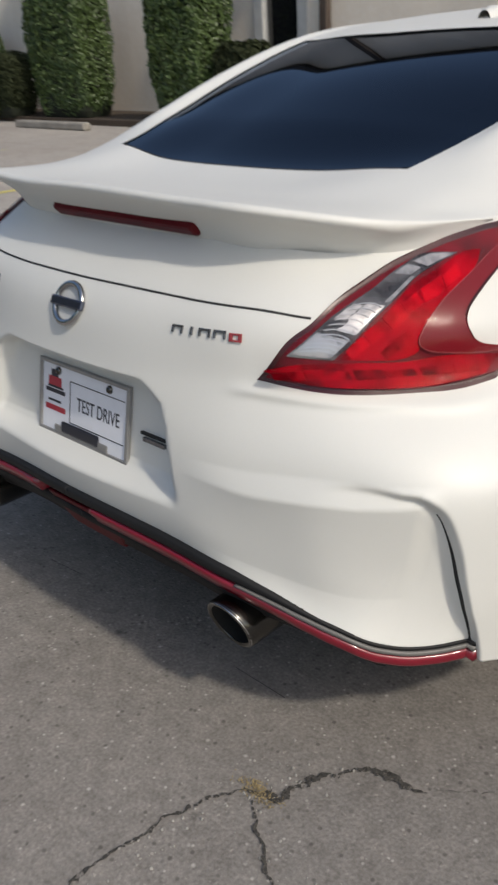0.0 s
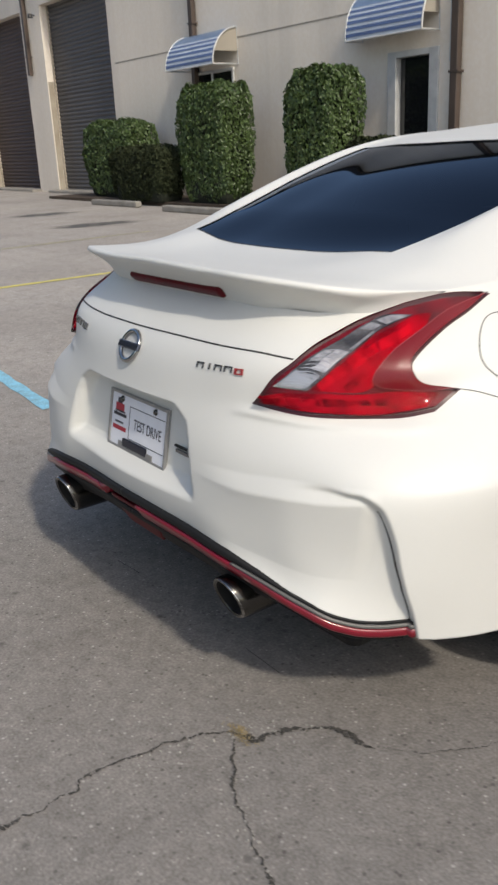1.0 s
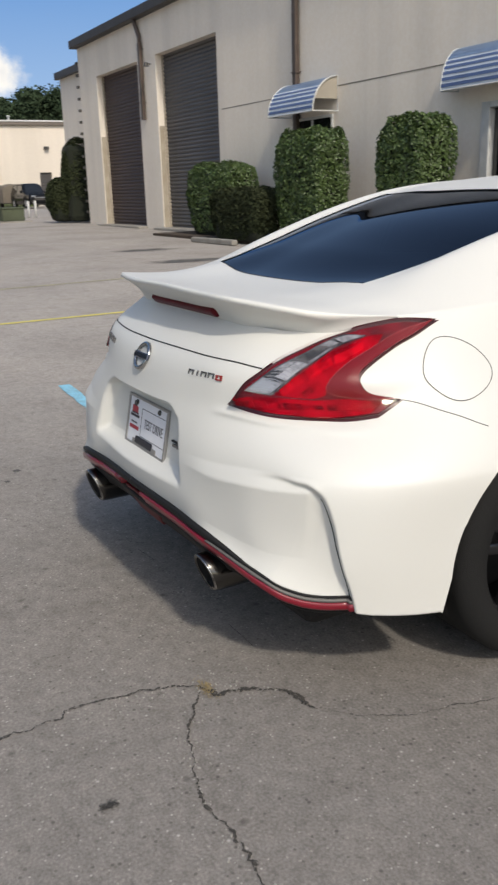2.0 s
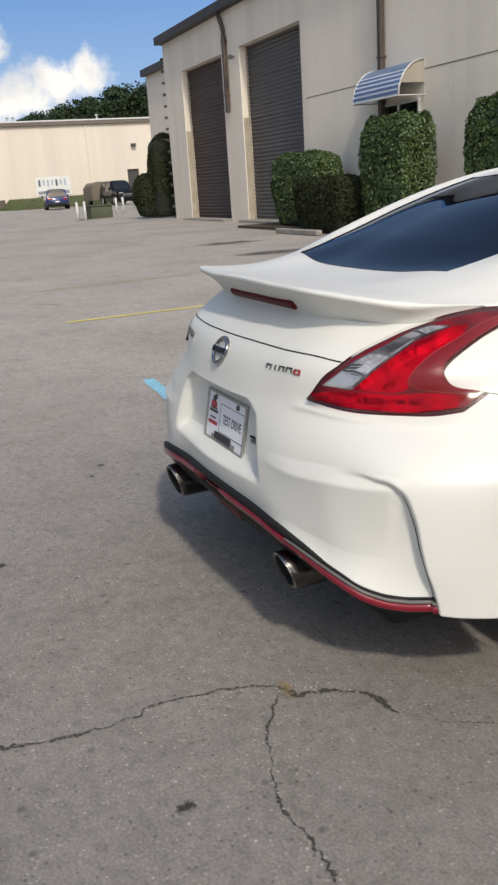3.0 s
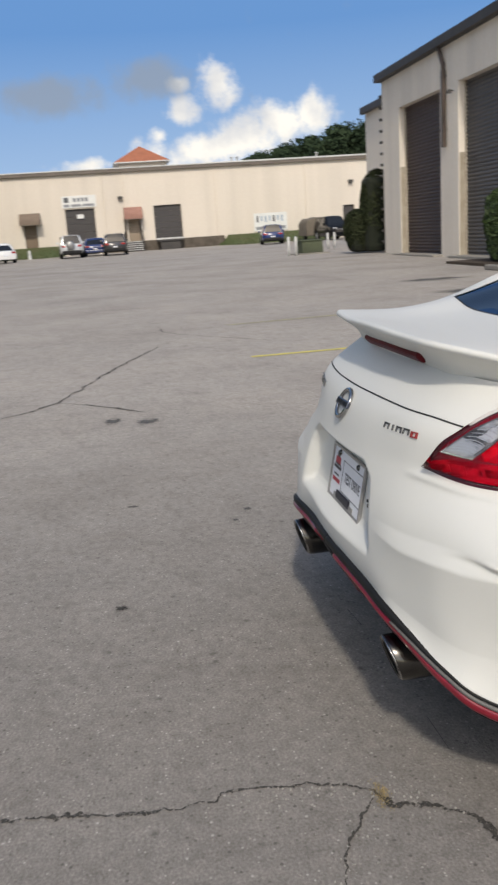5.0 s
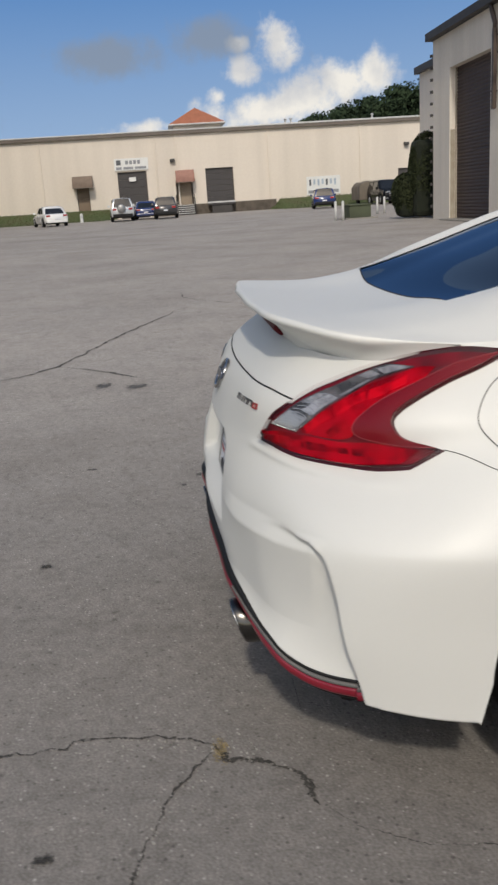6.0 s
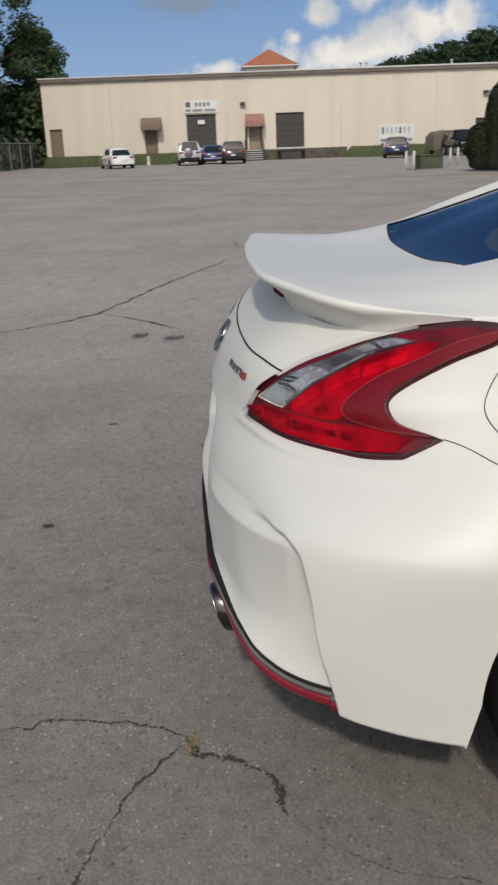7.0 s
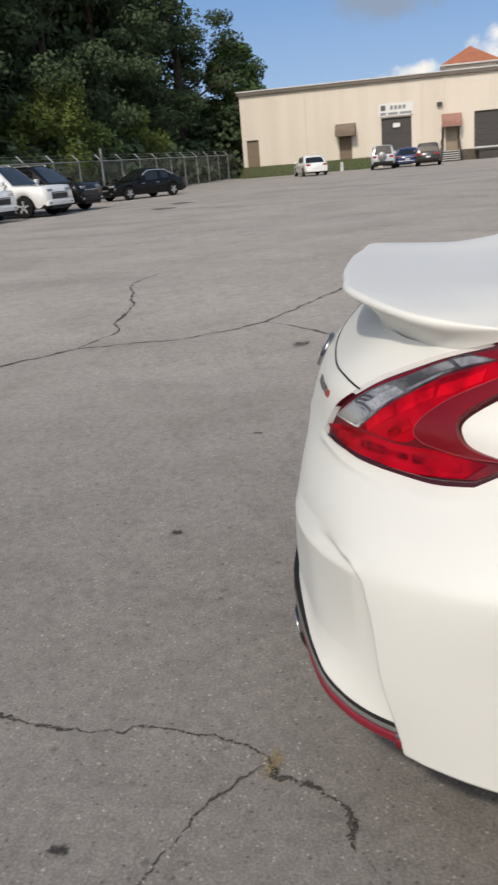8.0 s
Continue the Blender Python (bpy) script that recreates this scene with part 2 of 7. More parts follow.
let_through(CRACK, crumbled)
PIT = material("dark_pitted_asphalt", (0.045, 0.042, 0.038), 0.95, vary=0.5, scale=60, bump=0.8)
let_through(PIT, soft_edged)
MOSS = material("dry_moss", (0.28, 0.215, 0.11), 0.9, vary=0.5, scale=60, fine=0.3)
STAIN_SHADOW = material("oil_stain", (0.075, 0.071, 0.067), 0.8, vary=0.7, scale=9, dark=(0.17, 0.163, 0.155), bump=0.5)
let_through(STAIN_SHADOW, soft_edged)
YELLOW = material("worn_yellow_line", (0.62, 0.53, 0.12), 0.8, vary=0.45, scale=14, dark=(0.17, 0.16, 0.14), fine=0.3, fine_scale=90)
BLUE_LINE = material("worn_blue_line", (0.22, 0.50, 0.66), 0.8, vary=0.6, scale=12, dark=(0.16, 0.2, 0.22), fine=0.3, fine_scale=90)
PALE_LINE = material("faded_pale_line", (0.36, 0.33, 0.20), 0.85, vary=0.8, scale=9, dark=(0.165, 0.16, 0.15), fine=0.3)
WALL = material("beige_tilt_up_concrete", (0.80, 0.72, 0.62), 0.85, vary=0.22, scale=0.55, dark=(0.60, 0.535, 0.45), fine=0.10, fine_scale=14, bump=0.15, bump_scale=40)


def streaked(m, wide, low):
    """Faint rain streaks that run down a wall."""
    n, l = m.node_tree.nodes, m.node_tree.links
    b = n["Principled BSDF"].inputs["Base Color"]
    mp, t, r, x = n.new("ShaderNodeMapping"), n.new("ShaderNodeTexNoise"), n.new("ShaderNodeMapRange"), n.new("ShaderNodeMix")
    mp.inputs["Scale"].default_value = (wide, wide, wide * 0.05)
    t.inputs["Scale"].default_value, t.inputs["Detail"].default_value = 1.0, 7.0
    r.inputs["From Min"].default_value, r.inputs["From Max"].default_value, r.inputs["To Min"].default_value, r.inputs["To Max"].default_value = 0.36, 0.58, low, 1.03
    x.data_type, x.blend_type = "RGBA", "MULTIPLY"
    x.inputs["Factor"].default_value = 1.0
    l.new(n["Texture Coordinate"].outputs["Object"], mp.inputs["Vector"])
    l.new(mp.outputs[0], t.inputs["Vector"])
    l.new(t.outputs["Fac"], r.inputs["Value"])
    l.new(b.links[0].from_socket, x.inputs["A"])
    l.new(r.outputs[0], x.inputs["B"])
    l.new(x.outputs["Result"], b)


streaked(WALL, 1.1, 0.92)
RECESS = material("recess_render", (0.40, 0.36, 0.30), 0.9, vary=0.3, scale=1.0)
FASCIA = material("dark_roof_fascia", (0.055, 0.05, 0.047), 0.6, vary=0.4, scale=3)
ROOFING = material("roof_felt", (0.16, 0.155, 0.15), 0.9, vary=0.4, scale=0.8)
SHUTTER = material("grey_roller_shutter", (0.095, 0.092, 0.095), 0.5, vary=0.3, scale=1.6, fine=0.1, per_object=0.15)
SHUTTER_BROWN = material("brown_roller_shutter", (0.066, 0.044, 0.041), 0.55, vary=0.3, scale=1.6, fine=0.1, per_object=0.15)
RUST_FRAME = material("worn_door_frame", (0.40, 0.35, 0.28), 0.8, vary=0.7, scale=3, dark=(0.26, 0.21, 0.15), fine=0.2)
PIPE = material("brown_downspout", (0.085, 0.062, 0.05), 0.5, vary=0.4, scale=4)
AWN_BLUE = material("blue_awning_metal", (0.21, 0.30, 0.46), 0.35, metal=0.2, vary=0.2, scale=4)
AWN_LIGHT = material("pale_awning_stripe", (0.62, 0.68, 0.76), 0.4, vary=0.2, scale=4)
AWN_DARK = material("dark_awning_stripe", (0.10, 0.15, 0.30), 0.4, vary=0.2, scale=4)
WHITE_METAL = material("white_painted_metal", (0.58, 0.58, 0.57), 0.4, vary=0.25, scale=6)
DARK_GLASS = material("dark_window_glass", (0.012, 0.013, 0.014), 0.06, coat=0.5, vary=0.3, scale=2)
LEAF = material("hedge_leaf", (0.060, 0.094, 0.027), 0.45, spec=0.45, vary=0.5, scale=1.2, dark=(0.028, 0.055, 0.016), fine=0.35, fine_scale=16)
LEAF_CORE = material("hedge_inner_shade", (0.012, 0.016, 0.008), 0.95, vary=0.4, scale=5)
LEAF_DULL = material("dusty_hedge_leaf", (0.026, 0.032, 0.014), 0.75, spec=0.2, vary=0.5, scale=2.0, dark=(0.025, 0.035, 0.014), fine=0.3, fine_scale=16)
WOOD_BARK = material("bark", (0.10, 0.075, 0.055), 0.95, vary=0.5, scale=4, bump=0.8, bump_scale=12)
TREE_LEAF = material("tree_leaf", (0.062, 0.10, 0.038), 0.85, spec=0.15, vary=0.6, scale=0.35, dark=(0.018, 0.036, 0.014), fine=0.3, fine_scale=3)
PINE_LEAF = material("dark_conifer_needles", (0.066, 0.094, 0.050), 0.9, spec=0.1, vary=0.6, scale=0.3, dark=(0.036, 0.055, 0.031), fine=0.3, fine_scale=2)
HILL_LEAF = material("hill_wood_leaf", (0.034, 0.052, 0.028), 0.9, spec=0.1, vary=0.6, scale=0.15, dark=(0.018, 0.030, 0.017), fine=0.3, fine_scale=1.5)
LIGHT_LEAF = material("sunlit_young_leaf", (0.115, 0.145, 0.04), 0.8, spec=0.15, vary=0.5, scale=0.6, dark=(0.05, 0.08, 0.02))
GRASS = material("lawn_grass", (0.060, 0.085, 0.028), 0.9, vary=0.7, scale=0.8, dark=(0.085, 0.070, 0.038), fine=0.3, fine_scale=20)
FAR_WALL = material("cream_painted_wall", (0.66, 0.59, 0.51), 0.85, vary=0.15, scale=0.25, dark=(0.58, 0.51, 0.425), fine=0.05, fine_scale=5)
FAR_TRIM = material("brown_gutter", (0.15, 0.125, 0.105), 0.6, vary=0.3, scale=1)
streaked(FAR_WALL, 0.6, 0.955)
STONE = material("dock_stone", (0.12, 0.10, 0.08), 0.95, vary=0.7, scale=2.2, bump=0.7, bump_scale=6)
TERRACOTTA = material("terracotta_roof", (0.36, 0.13, 0.07), 0.8, vary=0.35, scale=1.2, fine=0.2, fine_scale=8)
AWN_BROWN = material("brown_canvas", (0.20, 0.15, 0.115), 0.85, vary=0.3, scale=3)
AWN_RUST = material("rust_canvas", (0.34, 0.18, 0.14), 0.85, vary=0.3, scale=3)
DOOR_TAN = material("tan_steel_door", (0.30, 0.235, 0.17), 0.6, vary=0.25, scale=2)
DOOR_BROWN = material("brown_steel_door", (0.20, 0.145, 0.10), 0.6, vary=0.2, scale=2)
DOCK_DOOR = material("dark_dock_door", (0.055, 0.05, 0.05), 0.6, vary=0.2, scale=2)
CONCRETE = material("kerb_concrete", (0.29, 0.27, 0.24), 0.9, vary=0.45, scale=3.5, fine=0.15, fine_scale=40, bump=0.3)
MULCH = material("planter_soil", (0.07, 0.05, 0.035), 0.98, vary=0.5, scale=6, bump=0.9, bump_scale=30)
GALV = material("galvanised_steel", (0.34, 0.34, 0.34), 0.45, metal=0.7, vary=0.3, scale=4)
# tree shade on the fence is put into this lowered base colour
SHADE_GALV = material("weathered_zinc_tree_shade", (0.36, 0.365, 0.365), 0.55, metal=0.35, vary=0.4, scale=5)
ALLOY = material("bright_alloy_wheel", (0.62, 0.63, 0.64), 0.35, metal=0.5, vary=0.15, scale=9)
GREEN_BOX = material("green_utility_paint", (0.085, 0.10, 0.06), 0.75, vary=0.4, scale=2.5)
TARP = material("tan_tarpaulin", (0.17, 0.145, 0.115), 0.9, vary=0.4, scale=1.5, bump=0.6, bump_scale=4)
SIGN_WHITE = material("sign_white", (0.72, 0.72, 0.70), 0.5, vary=0.12, scale=2)
SIGN_GREY = material("faded_sign_paint", (0.27, 0.28, 0.30), 0.6, vary=0.4, scale=5)
SIGN_PALE = material("faded_blue_sign_paint", (0.40, 0.47, 0.55), 0.6, vary=0.3, scale=4)
SIGN_INK = material("sign_dark_paint", (0.10, 0.105, 0.115), 0.6, vary=0.3, scale=6)
HEAD_GLASS = material("headlamp_glass", (0.62, 0.64, 0.66), 0.1, metal=0.6, coat=1.0, vary=0.4, scale=8)
TAIL_GLASS = material("tail_lamp_glass", (0.35, 0.01, 0.01), 0.15, coat=1.0, vary=0.3, scale=8)


# ---- helpers of this scene ----
def mesh_object(name, bm, mat, parent=None, label="", smooth=False):
    me = bpy.data.meshes.new(name)
    bm.to_mesh(me)
    bm.free()
    for mm in (mat if isinstance(mat, (list, tuple)) else [mat]):
        me.materials.append(mm)
    if smooth:
        me.polygons.foreach_set("use_smooth", [True] * len(me.polygons))
    ob = new(name, me)
    if parent:
        ob.parent = parent
    if label:
        ob["label"] = label
    return ob


def part(name, bm, mat, parent, label="", smooth=False):
    return mesh_object(name, bm, mat, parent, label, smooth)


def thing(name, at, label, category, group="", kind=""):
    ob = new(name)
    ob.matrix_world = at if isinstance(at, Matrix) else Matrix.Translation(at)
    return tagged(ob, label, category, group, kind)


def box(bm, x0, x1, y0, y1, z0, z1, bevel=0.0, m=None):
    mat = Matrix.Translation(((x0 + x1) / 2, (y0 + y1) / 2, (z0 + z1) / 2)) @ Matrix.Diagonal((x1 - x0, y1 - y0, z1 - z0, 1))
    vs = bmesh.ops.create_cube(bm, size=1, matrix=mat)["verts"]
    if bevel:
        es = list({e for v in vs for e in v.link_edges})
        got = bmesh.ops.bevel(bm, geom=es, offset=bevel, segments=2, affect="EDGES", profile=0.5)
        vs = list({v for f in got["faces"] for v in f.verts} | {v for v in vs if v.is_valid})
    if m:
        bmesh.ops.transform(bm, matrix=m, verts=vs)
    return vs


def boxed(*a, **k):
    bm = bmesh.new()
    box(bm, *a, **k)
    return bm


def grid_bm(P, flip=False, close_u=False, bm=None, keep=None):
    """A quad sheet from an array of points (rows, columns, 3)."""
    bm = bm or bmesh.new()
    nu, nv = P.shape[:2]
    vs = [[bm.verts.new(P[i, j]) for j in range(nv)] for i in range(nu)]
    for i in range(nu if close_u else nu - 1):
        for j in range(nv - 1):
            if keep is not None and not keep[i % nu, j]:
                continue
            i2 = (i + 1) % nu
            q = [vs[i][j], vs[i2][j], vs[i2][j + 1], vs[i][j + 1]]
            try:
                bm.faces.new(q[::-1] if flip else q)
            except ValueError:
                pass
    for v in [v for v in bm.verts if not v.link_faces]:
        bm.verts.remove(v)
    return bm


def lathe(profile, steps=40, m=None, bm=None):
    """Turns (radius, height) pairs round z."""
    a = np.linspace(0, 2 * math.pi, steps, endpoint=False)
    P = np.array([[(r * math.cos(t), r * math.sin(t), z) for r, z in profile] for t in a])
    bm2 = grid_bm(P, close_u=True)
    bmesh.ops.remove_doubles(bm2, verts=bm2.verts, dist=1e-5)
    if m:
        bmesh.ops.transform(bm2, matrix=m, verts=bm2.verts)
    return bm2


def spline(P, K, q):
    """Smooth curve through the points P at the knots K, at the places q."""
    P, K, q = np.asarray(P, float), np.asarray(K, float), np.asarray(q, float)
    h = np.diff(K)
    d = (P[1:] - P[:-1]) / h.reshape(-1, *([1] * (P.ndim - 1)))
    T = np.empty_like(P)
    T[0], T[-1] = d[0], d[-1]
    for i in range(1, len(P) - 1):
        T[i] = (d[i - 1] * h[i] + d[i] * h[i - 1]) / (h[i] + h[i - 1])
    k = np.clip(np.searchsorted(K, q, side="right") - 1, 0, len(h) - 1)
    shp = (-1, *([1] * (P.ndim - 1)))
    s = ((q - K[k]) / h[k]).reshape(shp)
    hh = h[k].reshape(shp)
    return ((2 * s**3 - 3 * s**2 + 1) * P[k] + (s**3 - 2 * s**2 + s) * hh * T[k]
            + (-2 * s**3 + 3 * s**2) * P[k + 1] + (s**3 - s**2) * hh * T[k + 1])


def smooth01(x, a, b):
    t = np.clip((x - a) / (b - a), 0, 1)
    return t * t * (3 - 2 * t)


def tube(points, radius, steps=10, bm=None, closed=False):
    bm = bm or bmesh.new()
    pts = [Vector(p) for p in points]
    rings = []
    for i, p in enumerate(pts):
        a, b = pts[max(i - 1, 0)], pts[min(i + 1, len(pts) - 1)]
        if closed:
            a, b = pts[i - 1], pts[(i + 1) % len(pts)]
        q = (b - a).to_track_quat("Z", "Y")
        rings.append([bm.verts.new(p + q @ Vector((math.cos(t) * radius, math.sin(t) * radius, 0)))
                      for t in [2 * math.pi * k / steps for k in range(steps)]])
    n = len(rings)
    for i in range(n if closed else n - 1):
        for k in range(steps):
            bm.faces.new([rings[i][k], rings[i][(k + 1) % steps], rings[(i + 1) % n][(k + 1) % steps], rings[(i + 1) % n][k]])
    if not closed:
        bm.faces.new(rings[0][::-1])
        bm.faces.new(rings[-1])
    return bm


def ground_z(x, y):
    d = math.hypot(x, y)
    z = 0.0045 * max(0.0, d - 3)
    return z


def text_mesh(name, words, size, mat, parent, m, depth=0.0006, label=""):
    cu = bpy.data.curves.new(name, "FONT")
    cu.body, cu.size, cu.align_x, cu.align_y, cu.extrude = words, size, "CENTER", "CENTER", depth
    tmp = bpy.data.objects.new(name, cu)
    scene.collection.objects.link(tmp)
    me = bpy.data.meshes.new_from_object(tmp.evaluated_get(bpy.context.evaluated_depsgraph_get()))
    bpy.data.objects.remove(tmp)
    me.transform(m)
    me.materials.append(mat)
    ob = new(name, me)
    ob.parent = parent
    if label:
        ob["label"] = label
    return ob


# ---- the white coupe: surfaces ----
# Cross rows of the upper shell, from the spoiler lip over the hatch and roof to the nose: centre, quarter, glass edge, ridge, pillar, shoulder.
def shell_row(y, c, ex, ez, rx, rz, mx, mz, sx, sz):
    return [(0, y, c), (0.54 * ex, y, c - 0.27 * (c - ez)), (ex, y, ez), (rx, y, rz), (mx, y, mz), (sx, y, sz)]


LIP = [(0, -0.050, 1.060), (0.25, -0.040, 1.054), (0.45, 0.008, 1.042), (0.545, 0.085, 1.024), (0.602, 0.200, 1.004), (0.655, 0.355, 0.988)]
UNDER = [(0, 0.030, 0.965), (0.25, 0.036, 0.965), (0.42, 0.070, 0.960), (0.51, 0.130, 0.953), (0.598, 0.225, 0.957), (0.655, 0.358, 0.985)]
DECK = [(0, 0.130, 1.036), (0.25, 0.140, 1.035), (0.44, 0.180, 1.031), (0.53, 0.245, 1.023), (0.602, 0.315, 1.006), (0.667, 0.395, 0.990)]
BASE = [(0, 0.350, 1.043), (0.25, 0.360, 1.046), (0.445, 0.390, 1.056), (0.525, 0.410, 1.050), (0.605, 0.430, 1.030), (0.690, 0.460, 0.990)]
ROWS = [LIP, DECK, BASE,
        shell_row(0.60, 1.130, 0.480, 1.106, 0.530, 1.116, 0.640, 1.058, 0.720, 0.997),
        shell_row(0.90, 1.226, 0.515, 1.192, 0.562, 1.204, 0.670, 1.095, 0.755, 1.000),
        shell_row(1.30, 1.308, 0.552, 1.286, 0.592, 1.290, 0.700, 1.125, 0.785, 0.985),
        shell_row(1.70, 1.352, 0.570, 1.332, 0.606, 1.322, 0.710, 1.130, 0.790, 0.965),
        shell_row(2.20, 1.366, 0.570, 1.336, 0.606, 1.318, 0.710, 1.120, 0.790, 0.945),
        shell_row(2.70, 1.262, 0.560, 1.205, 0.596, 1.185, 0.690, 1.060, 0.750, 0.935),
        shell_row(3.10, 1.000, 0.550, 0.972, 0.600, 0.958, 0.660, 0.945, 0.700, 0.920),
        shell_row(3.60, 0.870, 0.500, 0.860, 0.580, 0.852, 0.650, 0.840, 0.720, 0.815),
        shell_row(3.95, 0.765, 0.440, 0.750, 0.510, 0.742, 0.580, 0.725, 0.640, 0.690)]
ROW_K = [0.0, 0.20, 0.42, 0.65, 0.97, 1.38, 1.78, 2.28, 2.80, 3.28, 3.80, 4.17]
COL_K = [0.0, 0.25, 0.46, 0.54, 0.66, 0.76]
ROW_P = np.array(ROWS, float)


def mirrored_first(P, K):
    g = np.array(P[1:2], float).copy()
    g[..., 0] *= -1
    return np.concatenate([g, P]), np.concatenate([[-K[1]], K])


def shell(a, b):
    """Upper shell at row places a and column places b: an array (len(a), len(b), 3)."""
    rows = spline(ROW_P, ROW_K, a)
    P, K = mirrored_first(np.moveaxis(rows, 1, 0), COL_K)
    return np.moveaxis(spline(P, K, b), 0, 1)


# Rings of the lower body, from the bottom edge to the shoulder; the first six stations go round the rear corner, the rest along the flank.
HALF_Y = [0.30, 0.70, 1.10, 1.90, 2.60, 3.10, 3.60, 3.95]
HALF_W = [0.925, 0.945, 0.925, 0.885, 0.900, 0.910, 0.885, 0.760]
REAR = [
    [(0, -0.178, 0.430), (0.28, -0.163, 0.418), (0.466, -0.146, 0.396), (0.647, -0.100, 0.355), (0.738, -0.056, 0.324), (0.850, 0.092, 0.268), (0.917, 0.322, 0.241)],
    [(0, -0.192, 0.520), (0.30, -0.172, 0.505), (0.47, -0.155, 0.480), (0.650, -0.100, 0.455), (0.768, -0.028, 0.435), (0.868, 0.105, 0.430), (0.930, 0.335, 0.430)],
    [(0, -0.184, 0.620), (0.28, -0.162, 0.622), (0.46, -0.132, 0.627), (0.645, -0.064, 0.632), (0.782, 0.010, 0.614), (0.898, 0.190, 0.615), (0.940, 0.380, 0.615)],
    [(0, -0.150, 0.745), (0.27, -0.129, 0.745), (0.455, -0.074, 0.757), (0.598, 0.014, 0.760), (0.715, 0.165, 0.770), (0.795, 0.333, 0.787), (0.838, 0.455, 0.792)],
    [(0, -0.102, 0.862), (0.25, -0.087, 0.863), (0.43, -0.052, 0.864), (0.555, 0.030, 0.866), (0.688, 0.172, 0.853), (0.750, 0.340, 0.865), (0.782, 0.460, 0.875)],
]
SIDE_Z = [0.225, 0.430, 0.615, 0.795, 0.882]
STATION_K = [0.0, 0.27, 0.46, 0.63, 0.78, 0.96, 1.13]


def body_rings():
    side_rows = [np.array(r[5]) for r in ROWS[3:]]
    rings = []
    for k, rear in enumerate(REAR):
        pts = [np.array(p) for p in rear]
        for s in side_rows:
            w = np.interp(s[1], HALF_Y, HALF_W)
            lift = max(0.0, (s[1] - 3.3) * 0.16) * (SIDE_Z[k] - 0.22)
            x = (w - 0.02, w, w + 0.002, w - 0.42 * (w - s[0]), w - 0.72 * (w - s[0]))[k]
            pts.append(np.array((x, s[1] + 0.02, min(SIDE_Z[k] - lift, s[2] - 0.02 * (5 - k)))))
        rings.append(pts)
    rings.append([np.array(p) for p in UNDER] + [np.array(BASE[5])] + side_rows)
    return np.array(rings)


RINGS = body_rings()
BODY_K = STATION_K + [1.13 + (y - 0.44) for y in [r[5][1] for r in ROWS[3:]]]
RING_K = [0.0, 0.11, 0.22, 0.36, 0.47, 0.58]


def body(u, v):
    """Lower body without its pockets, at stations u and ring places v (arrays of one shape)."""
    u, v = np.asarray(u, float), np.asarray(v, float)
    shp = u.shape
    uu, vv = u.ravel(), v.ravel()
    P, K = mirrored_first(np.moveaxis(RINGS, 1, 0), BODY_K)
    R = spline(P, K, uu)                      # (n, rings, 3)
    out = np.empty((len(uu), 3))
    h = np.diff(RING_K)
    d = (R[:, 1:] - R[:, :-1]) / h[None, :, None]
    T = np.empty_like(R)
    T[:, 0], T[:, -1] = d[:, 0], d[:, -1]
    for i in range(1, 5):
        T[:, i] = (d[:, i - 1] * h[i] + d[:, i] * h[i - 1]) / (h[i] + h[i - 1])
    # the haunch turns more tightly at the third ring along the flank
    tight = 1 - 0.45 * smooth01(uu, 0.70, 0.95)
    T[:, 2] *= tight[:, None]
    k = np.clip(np.searchsorted(RING_K, vv, side="right") - 1, 0, 4)
    s = ((vv - np.array(RING_K)[k]) / h[k])[:, None]
    hh, i = h[k][:, None], np.arange(len(uu))
    out = ((2 * s**3 - 3 * s**2 + 1) * R[i, k] + (s**3 - 2 * s**2 + s) * hh * T[i, k]
           + (-2 * s**3 + 3 * s**2) * R[i, k + 1] + (s**3 - s**2) * hh * T[i, k + 1])
    return out.reshape(*shp, 3)


# the corner fin's edge: ring place over station, level at first and then down to the lower edge
FIN_U = [0.44, 0.615, 0.72, 0.776, 0.802, 0.833, 0.864, 0.908, 0.938, 0.953, 0.975]
FIN_V = [0.206, 0.2165, 0.221, 0.217, 0.202, 0.172, 0.140, 0.090, 0.040, 0.0, -0.06]
_fu = np.concatenate([np.linspace(0.44, 0.76, 60), np.linspace(0.762, 0.975, 120)])
_fv = spline(FIN_V, FIN_U, _fu)


# lower edge of the tail lamp, as ring place over station
FOOT_U = [0.42, 0.464, 0.546, 0.64, 0.733, 0.781, 0.844]
FOOT_V = [0.368, 0.367, 0.359, 0.348, 0.337, 0.334, 0.334]


def trim_edge(u):
    """Ring place at which the painted bumper ends and the lower trim begins."""
    return np.interp(u, [0, 0.2, 0.35, 0.45, 0.53, 0.60, 0.79, 0.86, 0.93, 0.96], [0.026, 0.028, 0.034, 0.038, 0.027, 0.010, 0.0, 0.010, 0.030, 0.036])


